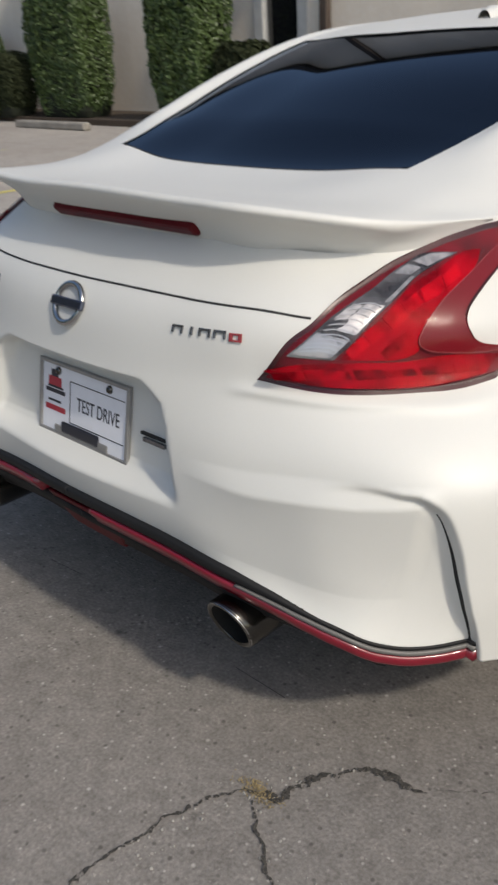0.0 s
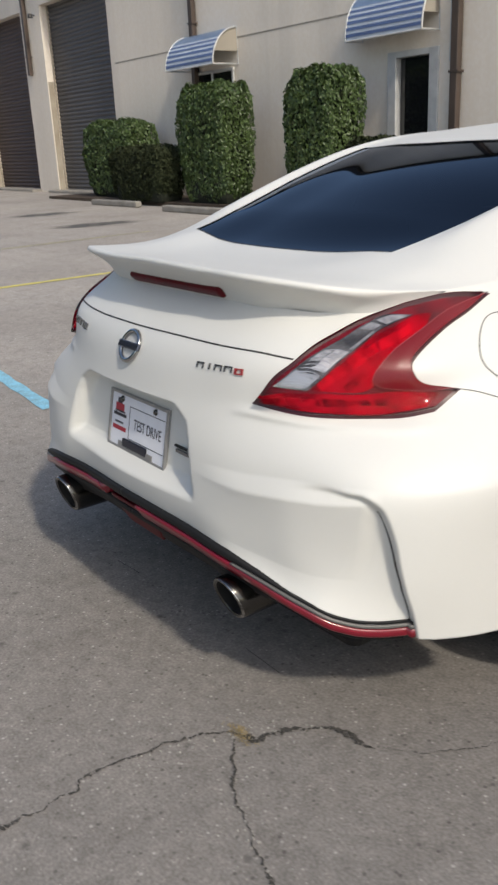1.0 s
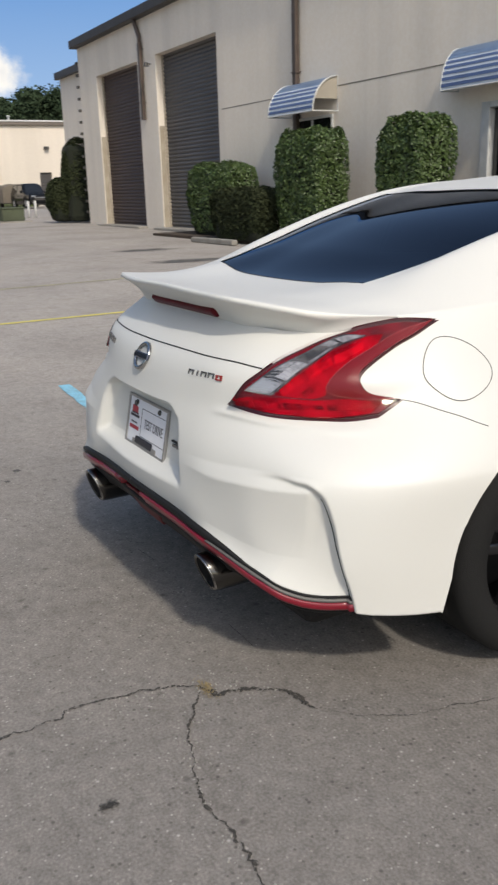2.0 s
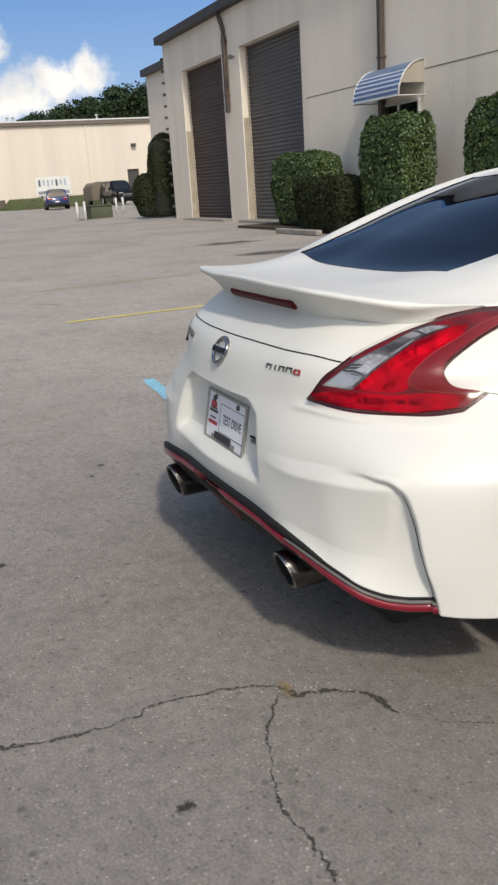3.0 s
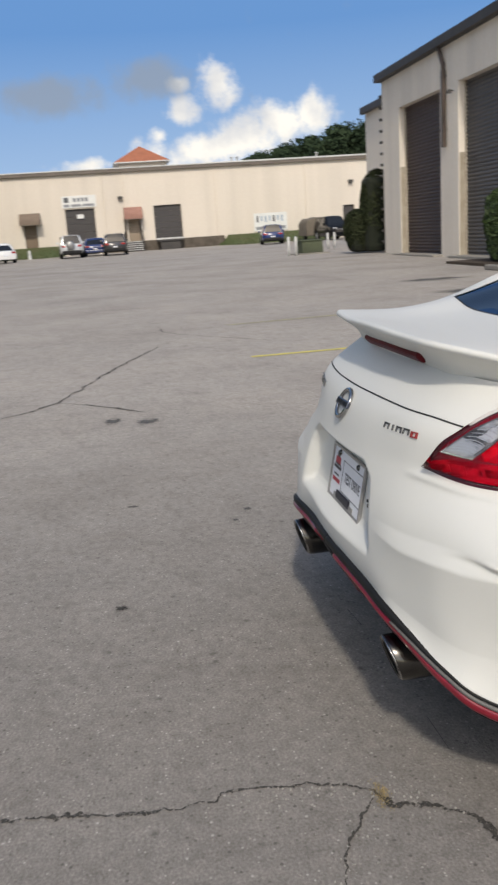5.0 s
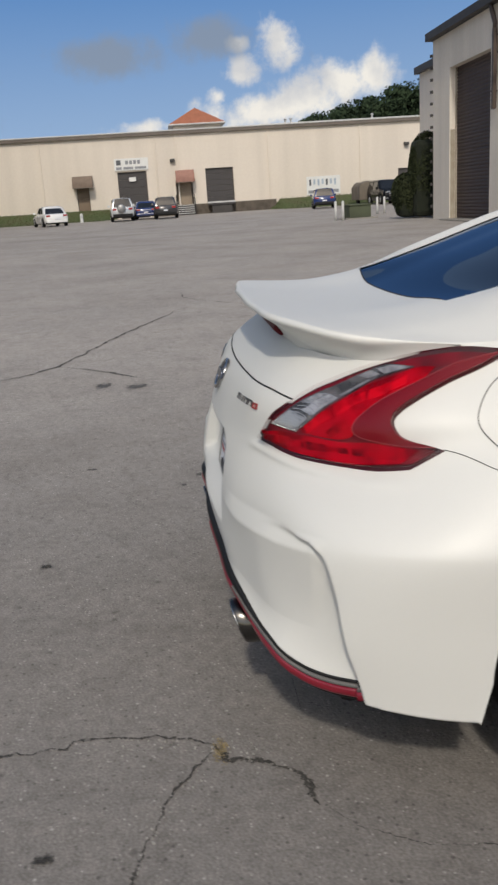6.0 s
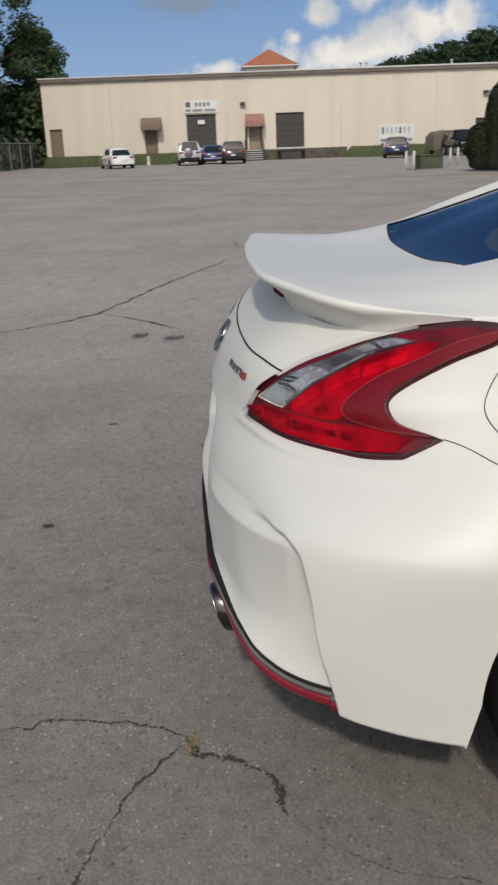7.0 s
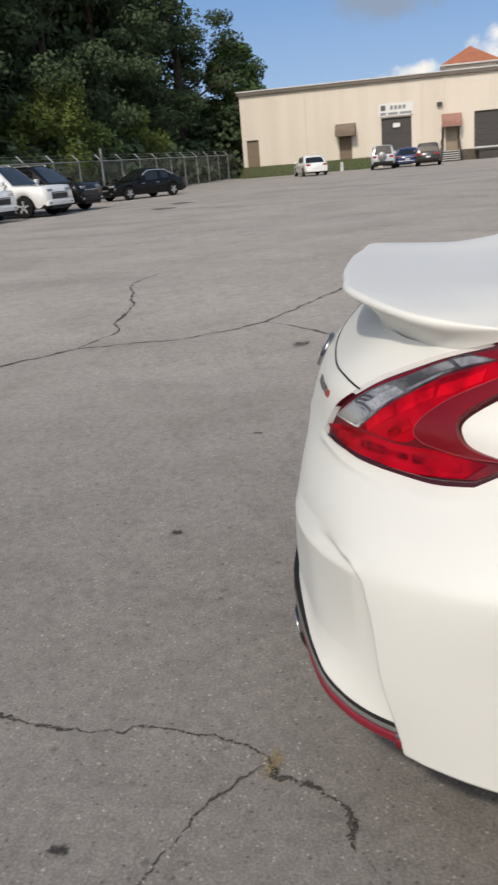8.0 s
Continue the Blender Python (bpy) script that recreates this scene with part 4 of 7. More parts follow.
def tail_lamp(side):
    shift = np.array((0.0 if side > 0 else 0.05, 0.0))
    poly = outline(LAMP, 10, (0, 7, 14, 15)) + shift
    lamp = part("tail_lamp", patch(poly, 0.0005, 0.008, 0.010, side, 0.0), LAMP_DARK, car, "red boomerang-shaped tail lamp", True)

    def shrink(p, d):
        area = ((np.roll(p[:, 0], -1) - p[:, 0]) * (np.roll(p[:, 1], -1) + p[:, 1])).sum()
        t = np.roll(p, -1, axis=0) - np.roll(p, 1, axis=0)
        n = np.stack([-t[:, 1], t[:, 0]], 1) / np.maximum(np.hypot(t[:, 0], t[:, 1]), 1e-6)[:, None]
        c = p + n * d * (1 if area < 0 else -1)
        return np.array([q for q in c if inside_poly(q, p) and poly_gap(q, p) > d * 0.93])

    inner = shrink(poly, 0.0085)
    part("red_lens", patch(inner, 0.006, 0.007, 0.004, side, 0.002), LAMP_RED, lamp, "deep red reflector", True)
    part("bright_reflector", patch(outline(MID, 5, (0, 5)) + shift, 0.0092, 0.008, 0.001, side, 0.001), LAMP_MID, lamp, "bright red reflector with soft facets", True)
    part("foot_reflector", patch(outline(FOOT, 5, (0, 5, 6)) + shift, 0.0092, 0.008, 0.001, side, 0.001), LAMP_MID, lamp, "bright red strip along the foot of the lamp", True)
    clear = outline(CLEAR, 5, (0, 1, 6)) + shift
    glass = part("clear_lens", patch(clear, 0.0108, 0.007, 0.002, side, 0.001), LAMP_CLEAR, lamp, "clear reversing lens with a silver reflector", True)

    def in_lens(t, w):
        """A place in the clear lens: t from its foot to its tip, w across it."""
        up, down = clear[5:31], np.concatenate([clear[30:], clear[:1]])[::-1]
        q = np.array([[np.interp(t, np.linspace(0, 1, len(e)), e[:, k]) for k in (0, 1)] for e in (down, up)])
        return q[0] * (1 - w) + q[1] * w

    for t0, t1, w0, w1 in ((0.02, 0.20, 0.06, 0.90), (0.24, 0.42, 0.42, 0.93), (0.30, 0.40, 0.10, 0.40), (0.44, 0.62, 0.80, 0.95), (0.63, 0.72, 0.12, 0.75), (0.75, 0.95, 0.15, 0.88)):
        ring_ = [in_lens(t0 + (t1 - t0) * p, w0 + (w1 - w0) * q) for p, q in ((0, 0), (0, 0.5), (0, 1), (0.5, 1), (1, 1), (1, 0.5), (1, 0), (0.5, 0))]
        part("lens_facet", patch(np.array(ring_), 0.0116, 0.006, 0.001, side, 0.0006), LAMP_FACET, glass, "", True)
    for k in range(11):
        t = 0.03 + 0.034 * k
        uv = np.array([in_lens(t + 0.05 * math.sin(q * 2.6), q) for q in np.linspace(0.16, 0.88, 8)])
        P, N = on_body(uv[:, 0], uv[:, 1], 0.0)
        part("rib", ribbon(P * np.array((side, 1, 1)), N * np.array((side, 1, 1)), 0.0017, 0.0132, 0.002), HEAD_GLASS, glass)
    for line, n, half, lean in CELL_ROWS:
        pts = np.array([place_on_body(p) for p in line]) + shift
        at_ = spline(pts, np.arange(len(pts)), np.linspace(0, len(pts) - 1, n + 1))
        for k in range(n):
            a0, a1 = at_[k], at_[k + 1]
            d = a1 - a0
            w = np.array((-d[1], d[0])) / max(np.hypot(*d), 1e-6) * half * (0.8 + 0.3 * ((k * 7) % 5) / 4)
            a0, a1 = a0 + d * 0.02, a1 - d * (0.02 + 0.12 * (k % 2))
            quad = np.array([a0 - w, a1 - w, a1 + w + d * lean, a0 + w + d * lean])
            quad = np.concatenate([[quad[i] * (1 - s) + quad[(i + 1) % 4] * s for s in (0, 0.5)] for i in range(4)])
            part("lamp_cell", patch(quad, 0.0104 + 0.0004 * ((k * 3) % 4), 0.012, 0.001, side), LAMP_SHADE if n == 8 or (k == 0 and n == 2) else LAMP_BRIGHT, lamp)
    part("lens_band", patch(outline(BAND, 5, (0, 7)) + shift, 0.0125, 0.007, 0.002, side, 0.001), LAMP_BAND, lamp, "smooth dark red band", True)
    # highlight along the band's inner edge, put in as a pale pink strip
    edge = np.array([place_on_body(p) for p in (BAND[7], *BAND[8:16], BAND[0])]) + shift
    q = spline(edge, np.arange(len(edge)), np.linspace(0, len(edge) - 1, 50))
    P, N = on_body(q[:, 0], q[:, 1], 0.0)
    part("band_edge", ribbon(P * np.array((side, 1, 1)), N * np.array((side, 1, 1)), 0.0010, 0.0142, 0.0015), LAMP_HIGHLIGHT, lamp, "thin pale strip painted as the band's highlight")
    part("lens_cover", patch(shrink(poly, 0.003), 0.0160, 0.008, 0.003, side, 0.0015), LAMP_COVER, lamp, "glossy clear outer cover", True)


for s in (1, -1):
    tail_lamp(s)


def gap_line(places, width=0.0016, name="panel_gap", closed=False):
    uv = np.array([place_on_body(p) for p in places])
    t = np.linspace(0, len(uv) - 1, len(uv) * 10)
    q = spline(uv, np.arange(len(uv)), t)
    P, N = on_body(q[:, 0], q[:, 1])
    for sd in (1, -1):
        m = np.array((sd, 1, 1))
        part(name, ribbon(P * m, N * m, width, 0.0012, 0.002), GAP, car)


gap_line([(0, -0.085, 0.889), (0.15, -0.082, 0.889), (0.30, -0.066, 0.886), (0.44, -0.035, 0.880), (0.525, 0.006, 0.868)], 0.004)
gap_line([(0.766, 0.282, 0.792), (0.815, 0.347, 0.773), (0.859, 0.405, 0.749), (0.895, 0.47, 0.725)])

# round fuel flap, set in the right flank
ring_t = np.linspace(0, 2 * math.pi, 60, endpoint=False)
fu, fv = 1.10 + 0.123 * np.cos(ring_t), 0.441 + 0.089 * np.sin(ring_t)
FP, FN = on_body(fu, fv)
flap = part("fuel_flap", patch(np.stack([fu, fv], 1)[:, :], 0.0008, 0.02, 0.003), PAINT, car, "round white fuel flap", True)
part("flap_gap", ribbon(FP, FN, 0.0018, 0.0018, 0.0012, True), GAP, flap)

# corner fin slots, dark gaps in the wall of the pocket beside the fin
for sd in (1, -1):
    uu = np.linspace(0.80, 0.950, 60)
    vv = np.clip(spline(FIN_V, FIN_U, uu), 0.003, 1)
    du, dv = np.gradient(uu), np.gradient(vv)
    inward = np.stack([dv, -du], 1) / np.hypot(du, dv)[:, None]
    width = 0.020 * (1 - 0.88 * smooth01(vv, 0.08, 0.20))
    P, N = on_body(uu + inward[:, 0] * 0.0105, np.clip(vv + inward[:, 1] * 0.0105, 0.001, 1))
    part("fin_slot", ribbon(P * np.array((sd, 1, 1)), N * np.array((sd, 1, 1)), width, 0.0010, 0.003), GAP, car, "narrow slot beside the corner fin")

# lower trim: grey band, red strip, black diffuser
us = np.linspace(0, 0.938, 120)
edge_v = trim_edge(us)
edge_v = np.convolve(np.pad(edge_v, 5, mode="edge"), np.ones(11) / 11, mode="valid")
EDGE = pocketed(us, edge_v)
edge_t = np.gradient(EDGE, axis=0)
out_n = np.stack([edge_t[:, 1], -edge_t[:, 0], np.zeros(len(us))], 1)
out_n /= np.linalg.norm(out_n, axis=1, keepdims=True)


def trim_band(x0, x1, top, bottom, lift, depth, side, middle=0.016, tuck=0.0):
    """A band below the body's lower edge; it stands further out towards the middle of the car and may tuck in at its foot there.
    top and bottom: pairs (middle, corner)."""
    k = (us >= x0) & (us <= x1)
    out = smooth01(us[k], 0.40, 0.64)
    lift = (lift + middle * (1 - smooth01(us[k], 0.38, 0.72)))[:, None]
    foot = lift - tuck * (1 - out)[:, None]
    E, N = EDGE[k] * np.array((side, 1, 1)), out_n[k] * np.array((side, 1, 1))
    t, b = np.zeros_like(E), np.zeros_like(E)
    t[:, 2], b[:, 2] = -(top[0] + (top[1] - top[0]) * out), -(bottom[0] + (bottom[1] - bottom[0]) * out)
    r = ((t - b)[:, 2:] * 0.2) * np.array((0, 0, 1))
    rows = np.stack([E - N * depth + t, E + N * (lift - 0.003) + t, E + N * lift + t - r, E + N * foot + b + r, E + N * (foot - 0.003) + b, E - N * depth + b], 1)
    bm = grid_bm(rows)
    for ring in (0, -1):
        bm.verts.ensure_lookup_table()
        n = rows.shape[1]
        ids = range(n) if ring == 0 else range(len(bm.verts) - n, len(bm.verts))
        bm.faces.new([bm.verts[i] for i in ids])
    bmesh.ops.recalc_face_normals(bm, faces=bm.faces)
    return bm


for sd in (1, -1):
    part("black_band", trim_band(0, 0.945, (0.001, 0.001), (0.022, 0.009), 0.003, 0.06, sd, 0.010), BLACK, car, "black upper edge of the valance", True)
    part("grey_band", trim_band(0.46, 0.945, (0.0225, 0.0095), (0.025, 0.0195), 0.006, 0.05, sd, 0.010), GREY_TRIM, car, "grey ledge of the valance", True)
    part("red_strip", trim_band(0.070 if sd > 0 else 0.13, 0.945, (0.0255, 0.020), (0.064, 0.041), 0.007, 0.05, sd, 0.008, 0.018), RED_TRIM, car, "glossy red lower lip", True)
    part("under_valance", trim_band(0, 0.93, (0.067, 0.042), (0.128, 0.060), -0.014, 0.06, sd, 0.0, 0.03), BLACK, car, "", True)


def diffuser():
    bm = bmesh.new()
    prof = [(-0.16, 0.395), (-0.125, 0.285), (0.125, 0.285), (0.16, 0.395)]
    f = [bm.verts.new((x, -0.130 + (0.395 - z) * 0.45, z)) for x, z in prof]
    b = [bm.verts.new((x, 0.12, z - 0.02)) for x, z in prof]
    bm.faces.new(f)
    for i in range(4):
        bm.faces.new([f[i], b[i], b[(i + 1) % 4], f[(i + 1) % 4]])
    bmesh.ops.bevel(bm, geom=list(bm.edges), offset=0.006, segments=2, affect="EDGES")
    bmesh.ops.recalc_face_normals(bm, faces=bm.faces)
    return bm


def fog_lamp():
    """A trapezoid lens that hangs in the middle of the diffuser."""
    bm = boxed(-0.5, 0.5, -0.5, 0.5, -0.5, 0.5, 0.08)
    for v in bm.verts:
        w = 0.225 + 0.06 * v.co.z
        v.co = Vector((v.co.x * w, -0.145 + v.co.y * 0.05 + 0.045 * (0.5 - v.co.z), 0.350 + v.co.z * 0.095))
    return bm


dif = part("diffuser", diffuser(), BLACK, car, "black centre diffuser")
part("fog_lamp", fog_lamp(), FOG_RED, dif, "dark red fog lamp")
for sd in (1, -1):
    part("rear_valance", boxed(*sorted((sd * 0.16, sd * 0.58)), 0.02, 0.30, 0.245, 0.345, 0.012), BLACK, car)


def exhaust(sd):
    yc, zc, rad = -0.148, 0.284, 1.10
    m = pose(sd * 0.441, yc, zc, 90, 0, 0) @ Matrix.Diagonal((rad, rad, -1, 1))

    def slanted(bm):
        """The mouth is cut so that its upper edge reaches further back."""
        for v in bm.verts:
            v.co.y -= 0.34 * (v.co.z - zc) * max(0.0, 1 - abs(v.co.y - yc) / 0.14)
        return bm

    tip = lathe([(0.042, 0.0), (0.0455, -0.004), (0.050, -0.003), (0.0525, 0.004), (0.0535, 0.02), (0.0525, 0.12), (0.046, 0.22)], 48, m)
    ex = part("exhaust_tip", slanted(tip), STEEL, car, "polished steel exhaust tip with a slanted mouth", True)
    part("inner_pipe", slanted(lathe([(0.0425, 0.001), (0.041, 0.03), (0.040, 0.16), (0.0, 0.161)], 36, m)), SOOT, ex, "sooty inner pipe", True)
    ring = tube([m @ Vector((0.0480 * math.cos(t), 0.0480 * math.sin(t), 0)) for t in np.linspace(0, 2 * math.pi, 48, endpoint=False)], 0.0036, 8, closed=True)
    part("rolled_edge", slanted(ring), CHROME, ex, "bright rolled edge", True)
    a = np.linspace(0.15, math.pi - 0.15, 20)
    P = np.array([[(sd * 0.445 + r * math.cos(t), y, 0.288 + r * math.sin(t)) for r, y in ((0.076, -0.088), (0.074, -0.095), (0.070, -0.088), (0.070, -0.03))] for t in a])
    part("heat_shield", grid_bm(P), BLACK, ex, "black shield round the tip", True)


for s in (1, -1):
    exhaust(s)

# third brake light under the spoiler lip
bl = boxed(-0.226, 0.226, -0.003, 0.03, -0.0125, 0.0125, 0.008)
bmesh.ops.transform(bl, matrix=pose(0.015, 0.013, 0.996, -42, 0, 0), verts=bl.verts)
part("brake_light", bl, FOG_RED, car, "slim dark red third brake light")

# emblem and badges
EM = pose(0.0, -0.118, 0.837, 62, 0, 0)
em = part("emblem", tube([EM @ Vector((0.042 * math.cos(t), 0.040 * math.sin(t), 0.004)) for t in np.linspace(0, 2 * math.pi, 48, endpoint=False)], 0.0068, 10, closed=True), CHROME, car, "round chrome maker's emblem", True)
part("emblem_bar", boxed(-0.052, 0.052, -0.010, 0.010, 0.002, 0.012, 0.003, EM), EMBLEM_BAR, em, "grey bar across the emblem")
part("emblem_disc", lathe([(0.038, 0.001), (0.0, 0.002)], 32, EM), WHITE_METAL, em, "pale ground of the emblem")


def badge(x0, x1, z, letters, mats, height=0.017):
    b = part("badge", boxed(x0, x1, 0, 0.001, -0.001, 0.001, 0.0), GAP, car)
    n = len(letters)
    w = (x1 - x0) / n
    first = True
    for k, (kind, mt) in enumerate(zip(letters, mats)):
        cx = x0 + (k + 0.5) * w
        u, v = place_on_body((abs(cx), np.interp(abs(cx), [0, 0.25, 0.46], [-0.118, -0.105, -0.064]), z))
        p, nn = on_body([u], [v], 0.0)
        nn = nn[0] * np.array((1 if cx > 0 else -1, 1, 1))
        p = p[0] * np.array((1 if cx > 0 else -1, 1, 1))
        m = Matrix.Translation(p) @ Vector(nn).to_track_quat("Z", "Y").to_matrix().to_4x4()
        bm = bmesh.new()
        h, ww = height / 2, w * 0.40
        if kind == "I":
            box(bm, -0.0025, 0.0025, -h, h, 0, 0.004, 0.0008)
        elif kind == "O":
            for xa, xb, ya, yb in ((-ww, ww, h * 0.5, h), (-ww, ww, -h, -h * 0.5), (-ww, -ww * 0.45, -h * 0.5, h * 0.5), (ww * 0.45, ww, -h * 0.5, h * 0.5)):
                box(bm, xa, xb, ya, yb, 0, 0.004, 0.0008)
        else:
            box(bm, -ww, -ww + 0.004, -h, h, 0, 0.004, 0.0008)
            box(bm, ww - 0.004, ww, -h, h, 0, 0.004, 0.0008)
            box(bm, -ww, ww, h - 0.0045, h, 0, 0.004, 0.0008)
        bmesh.ops.transform(bm, matrix=m, verts=bm.verts)
        part("badge_bar", bm, mt, b)
    return b


badge(0.286, 0.438, 0.836, "HIHHO", (BADGE, BADGE, BADGE, BADGE, BADGE_RED), 0.015)
badge(-0.43, -0.30, 0.836, "HHHO", (BADGE,) * 4, 0.02)

# number plate with its frame, a dealer's card in place of a number
PM = pose(0.0, -0.120, 0.610, 79, 0, 0)
plate = part("number_plate", boxed(-0.149, 0.149, -0.0735, 0.0735, 0.0, 0.003, 0.0, PM), PLATE_WHITE, car, "white dealer test drive plate")


def plate_frame():
    bm = bmesh.new()
    for r in ((-0.158, 0.158, 0.0735, 0.0825), (-0.158, 0.158, -0.0825, -0.0735), (-0.158, -0.149, -0.0735, 0.0735), (0.149, 0.158, -0.0735, 0.0735)):
        box(bm, r[0], r[1], r[2], r[3], -0.002, 0.008, 0.002, PM)
    return bm


part("plate_frame", plate_frame(), PLATE_FRAME, plate, "grey plate frame")
part("frame_lug", boxed(-0.098, 0.090, -0.074, -0.058, 0.003, 0.007, 0.002, PM), PLATE_FRAME, plate)
part("frame_badge", boxed(-0.072, 0.060, -0.070, -0.046, 0.0035, 0.0085, 0.008 * 0.5, PM), PLATE_INK, plate, "black frame badge")
for x0, x1, y0, y1 in ((-0.046, 0.140, 0.0465, 0.0485), (-0.046, 0.140, -0.0445, -0.0425), (-0.048, -0.046, -0.0445, 0.0485)):
    part("plate_line", boxed(x0, x1, y0, y1, 0.003, 0.0036, 0.0, PM), PLATE_INK, plate)
text_mesh("plate_lettering", "TEST DRIVE", 0.042, PLATE_INK, plate, PM @ Matrix.Translation((0.052, 0.002, 0.0032)) @ Matrix.Diagonal((0.68, 1.0, 1, 1)), 0.0005, "black block capitals")
for x0, x1, y0, y1, mt in ((-0.128, -0.080, 0.026, 0.046, PLATE_RED), (-0.118, -0.092, 0.046, 0.062, PLATE_INK), (-0.138, -0.066, 0.010, 0.019, PLATE_INK), (-0.130, -0.074, 0.021, 0.026, PLATE_INK), (-0.128, -0.080, -0.010, -0.005, PLATE_INK), (-0.138, -0.064, -0.030, -0.018, PLATE_RED)):
    part("plate_mark", boxed(x0, x1, y0, y1, 0.003, 0.0036, 0.0, PM), mt, plate)
for sx in (-0.09, 0.09):
    part("plate_screw", lathe([(0.0, 0.009), (0.006, 0.008), (0.009, 0.004), (0.009, 0.0)], 16, PM @ Matrix.Translation((sx, 0.062, 0.001))), STEEL, plate, "", True)
for x0, x1, y0, y1, mt in ((0.192, 0.266, -0.003, 0.003, GAP), (0.200, 0.264, -0.016, -0.007, BADGE)):
    part("tow_cover_mark", boxed(x0, x1, y0, y1, -0.004, 0.0035, 0.0008, PM), mt, car)

# roof aerial and two seats behind the glass
fin = bmesh.new()
P = np.array([[(w * math.cos(t), 1.40 + s * 0.16, 1.322 + 0.016 * s + h * max(0, math.sin(t))) for t in np.linspace(0, math.pi, 9)] for s, w, h in ((0, 0.02, 0.022), (0.25, 0.034, 0.03), (0.6, 0.034, 0.024), (1.0, 0.012, 0.012))])
grid_bm(P, bm=fin)
part("roof_aerial", fin, PAINT, car, "low white roof aerial", True)


def seat(x):
    st = part("seat", boxed(x - 0.23, x + 0.23, 1.75, 2.2, 0.35, 0.50, 0.06), SEAT, car, "dark seat", True)
    part("seat_back", boxed(x - 0.22, x + 0.22, -0.07, 0.07, 0.0, 0.62, 0.05, pose(0, 1.72, 0.45, 16, 0, 0)), SEAT, st, "", True)
    part("head_rest", boxed(x - 0.12, x + 0.12, -0.045, 0.045, 0.64, 0.80, 0.04, pose(0, 1.70, 0.45, 16, 0, 0)), SEAT, st, "", True)


for x in (-0.37, 0.37):
    seat(x)
part("luggage_floor", boxed(-0.60, 0.60, 0.30, 2.6, 0.60, 0.63, 0.005), SEAT, car)
for s in (1, -1):
    part("head_lamp", boxed(*sorted((s * 0.50, s * 0.72)), 3.86, 3.98, 0.58, 0.70, 0.02), HEAD_GLASS, car, "clear headlamp")
    part("door_mirror", boxed(*sorted((s * 0.80, s * 0.99)), 2.52, 2.63, 0.96, 1.08, 0.035), PAINT, car, "white door mirror", True)


# the car stands slightly askew: the far half of its tail reaches further back and a little higher
for ob in car.children_recursive:
    me = ob.data
    co = np.empty(len(me.vertices) * 3)
    me.vertices.foreach_get("co", co)
    co = co.reshape(-1, 3)
    co[:, 1] += 0.05 * co[:, 0] * smooth01(-co[:, 0], 0.16, 0.40) * (1 - smooth01(co[:, 2], 0.42, 0.74)) * (1 - smooth01(co[:, 1], 0.5, 1.2))
    co[:, 2] -= 0.028 * co[:, 0] * smooth01(-co[:, 0], 0.16, 0.42) * (1 - smooth01(co[:, 1], 0.9, 2.0)) * smooth01(co[:, 2], 0.2, 0.4)
    me.vertices.foreach_set("co", co.ravel())
    me.update()


# ---- ground ----
def ground_sheet():
    bm = bmesh.new()
    rad = [0.0] + list(np.geomspace(0.6, 2600, 60))
    P = np.array([[(r * math.cos(t), r * math.sin(t), ground_z(r, 0) if r < 90 else ground_z(90, 0)) for r in rad] for t in np.linspace(0, 2 * math.pi, 72, endpoint=False)])
    g = grid_bm(P, close_u=True)
    bmesh.ops.remove_doubles(g, verts=g.verts, dist=1e-4)
    bmesh.ops.recalc_face_normals(g, faces=g.faces)
    bm.free()
    return g


tagged(mesh_object("ground", ground_sheet(), ASPHALT, None, "", True), "worn grey asphalt parking lot", "ground", "", "structure")
NO = noise


def crack(points, width, name="crack", mat=None, jag=0.012, z=0.004, seed=0, step=0.018):
    """A jagged narrow strip of dark dirt that follows the points."""
    pts = [Vector((x, y, 0)) for x, y in points]
    line = []
    for a, b in zip(pts, pts[1:]):
        n = max(2, int((b - a).length / step))
        line += [a.lerp(b, k / n) for k in range(n)]
    line.append(pts[-1])
    rows, total = [], len(line)
    for i, p in enumerate(line):
        d = (line[min(i + 1, total - 1)] - line[max(i - 1, 0)]).normalized()
        side = Vector((-d.y, d.x, 0))
        fr = min(22.0, 0.22 / step)
        q = p + side * (NO.noise(Vector((p.x * fr + seed, p.y * fr, seed))) * jag + NO.noise(Vector((p.x * fr * 3.3, p.y * fr * 3.3 + seed, 3))) * jag * 0.6)
        w = width * (0.15 + 1.9 * abs(NO.noise(Vector((p.x * fr * 2.2, p.y * fr * 2.2, 7 + seed))))) * (0.3 + 0.7 * min(1, i / 6, (total - 1 - i) / 6))
        w2 = width * (0.15 + 1.9 * abs(NO.noise(Vector((p.x * fr * 3.1, p.y * fr * 3.1, 17 + seed))))) * (0.3 + 0.7 * min(1, i / 6, (total - 1 - i) / 6))
        f = 0.38 + 0.62 * smooth01(NO.noise(Vector((p.x * 9 + seed, p.y * 9, 31))), -0.28, 0.12)
        w, w2 = w * f, w2 * f
        h = ground_z(q.x, q.y) + z
        rows.append([(q.x + side.x * w, q.y + side.y * w, h), (q.x - side.x * w2, q.y - side.y * w2, h)])
    bm = grid_bm(np.array(rows))
    bmesh.ops.recalc_face_normals(bm, faces=bm.faces)
    for f in bm.faces:
        if f.normal.z < 0:
            f.normal_flip()
    return tagged(mesh_object(name, bm, mat or CRACK), "dark jagged crack in the asphalt", "crack", "cracks in the asphalt", "structure")


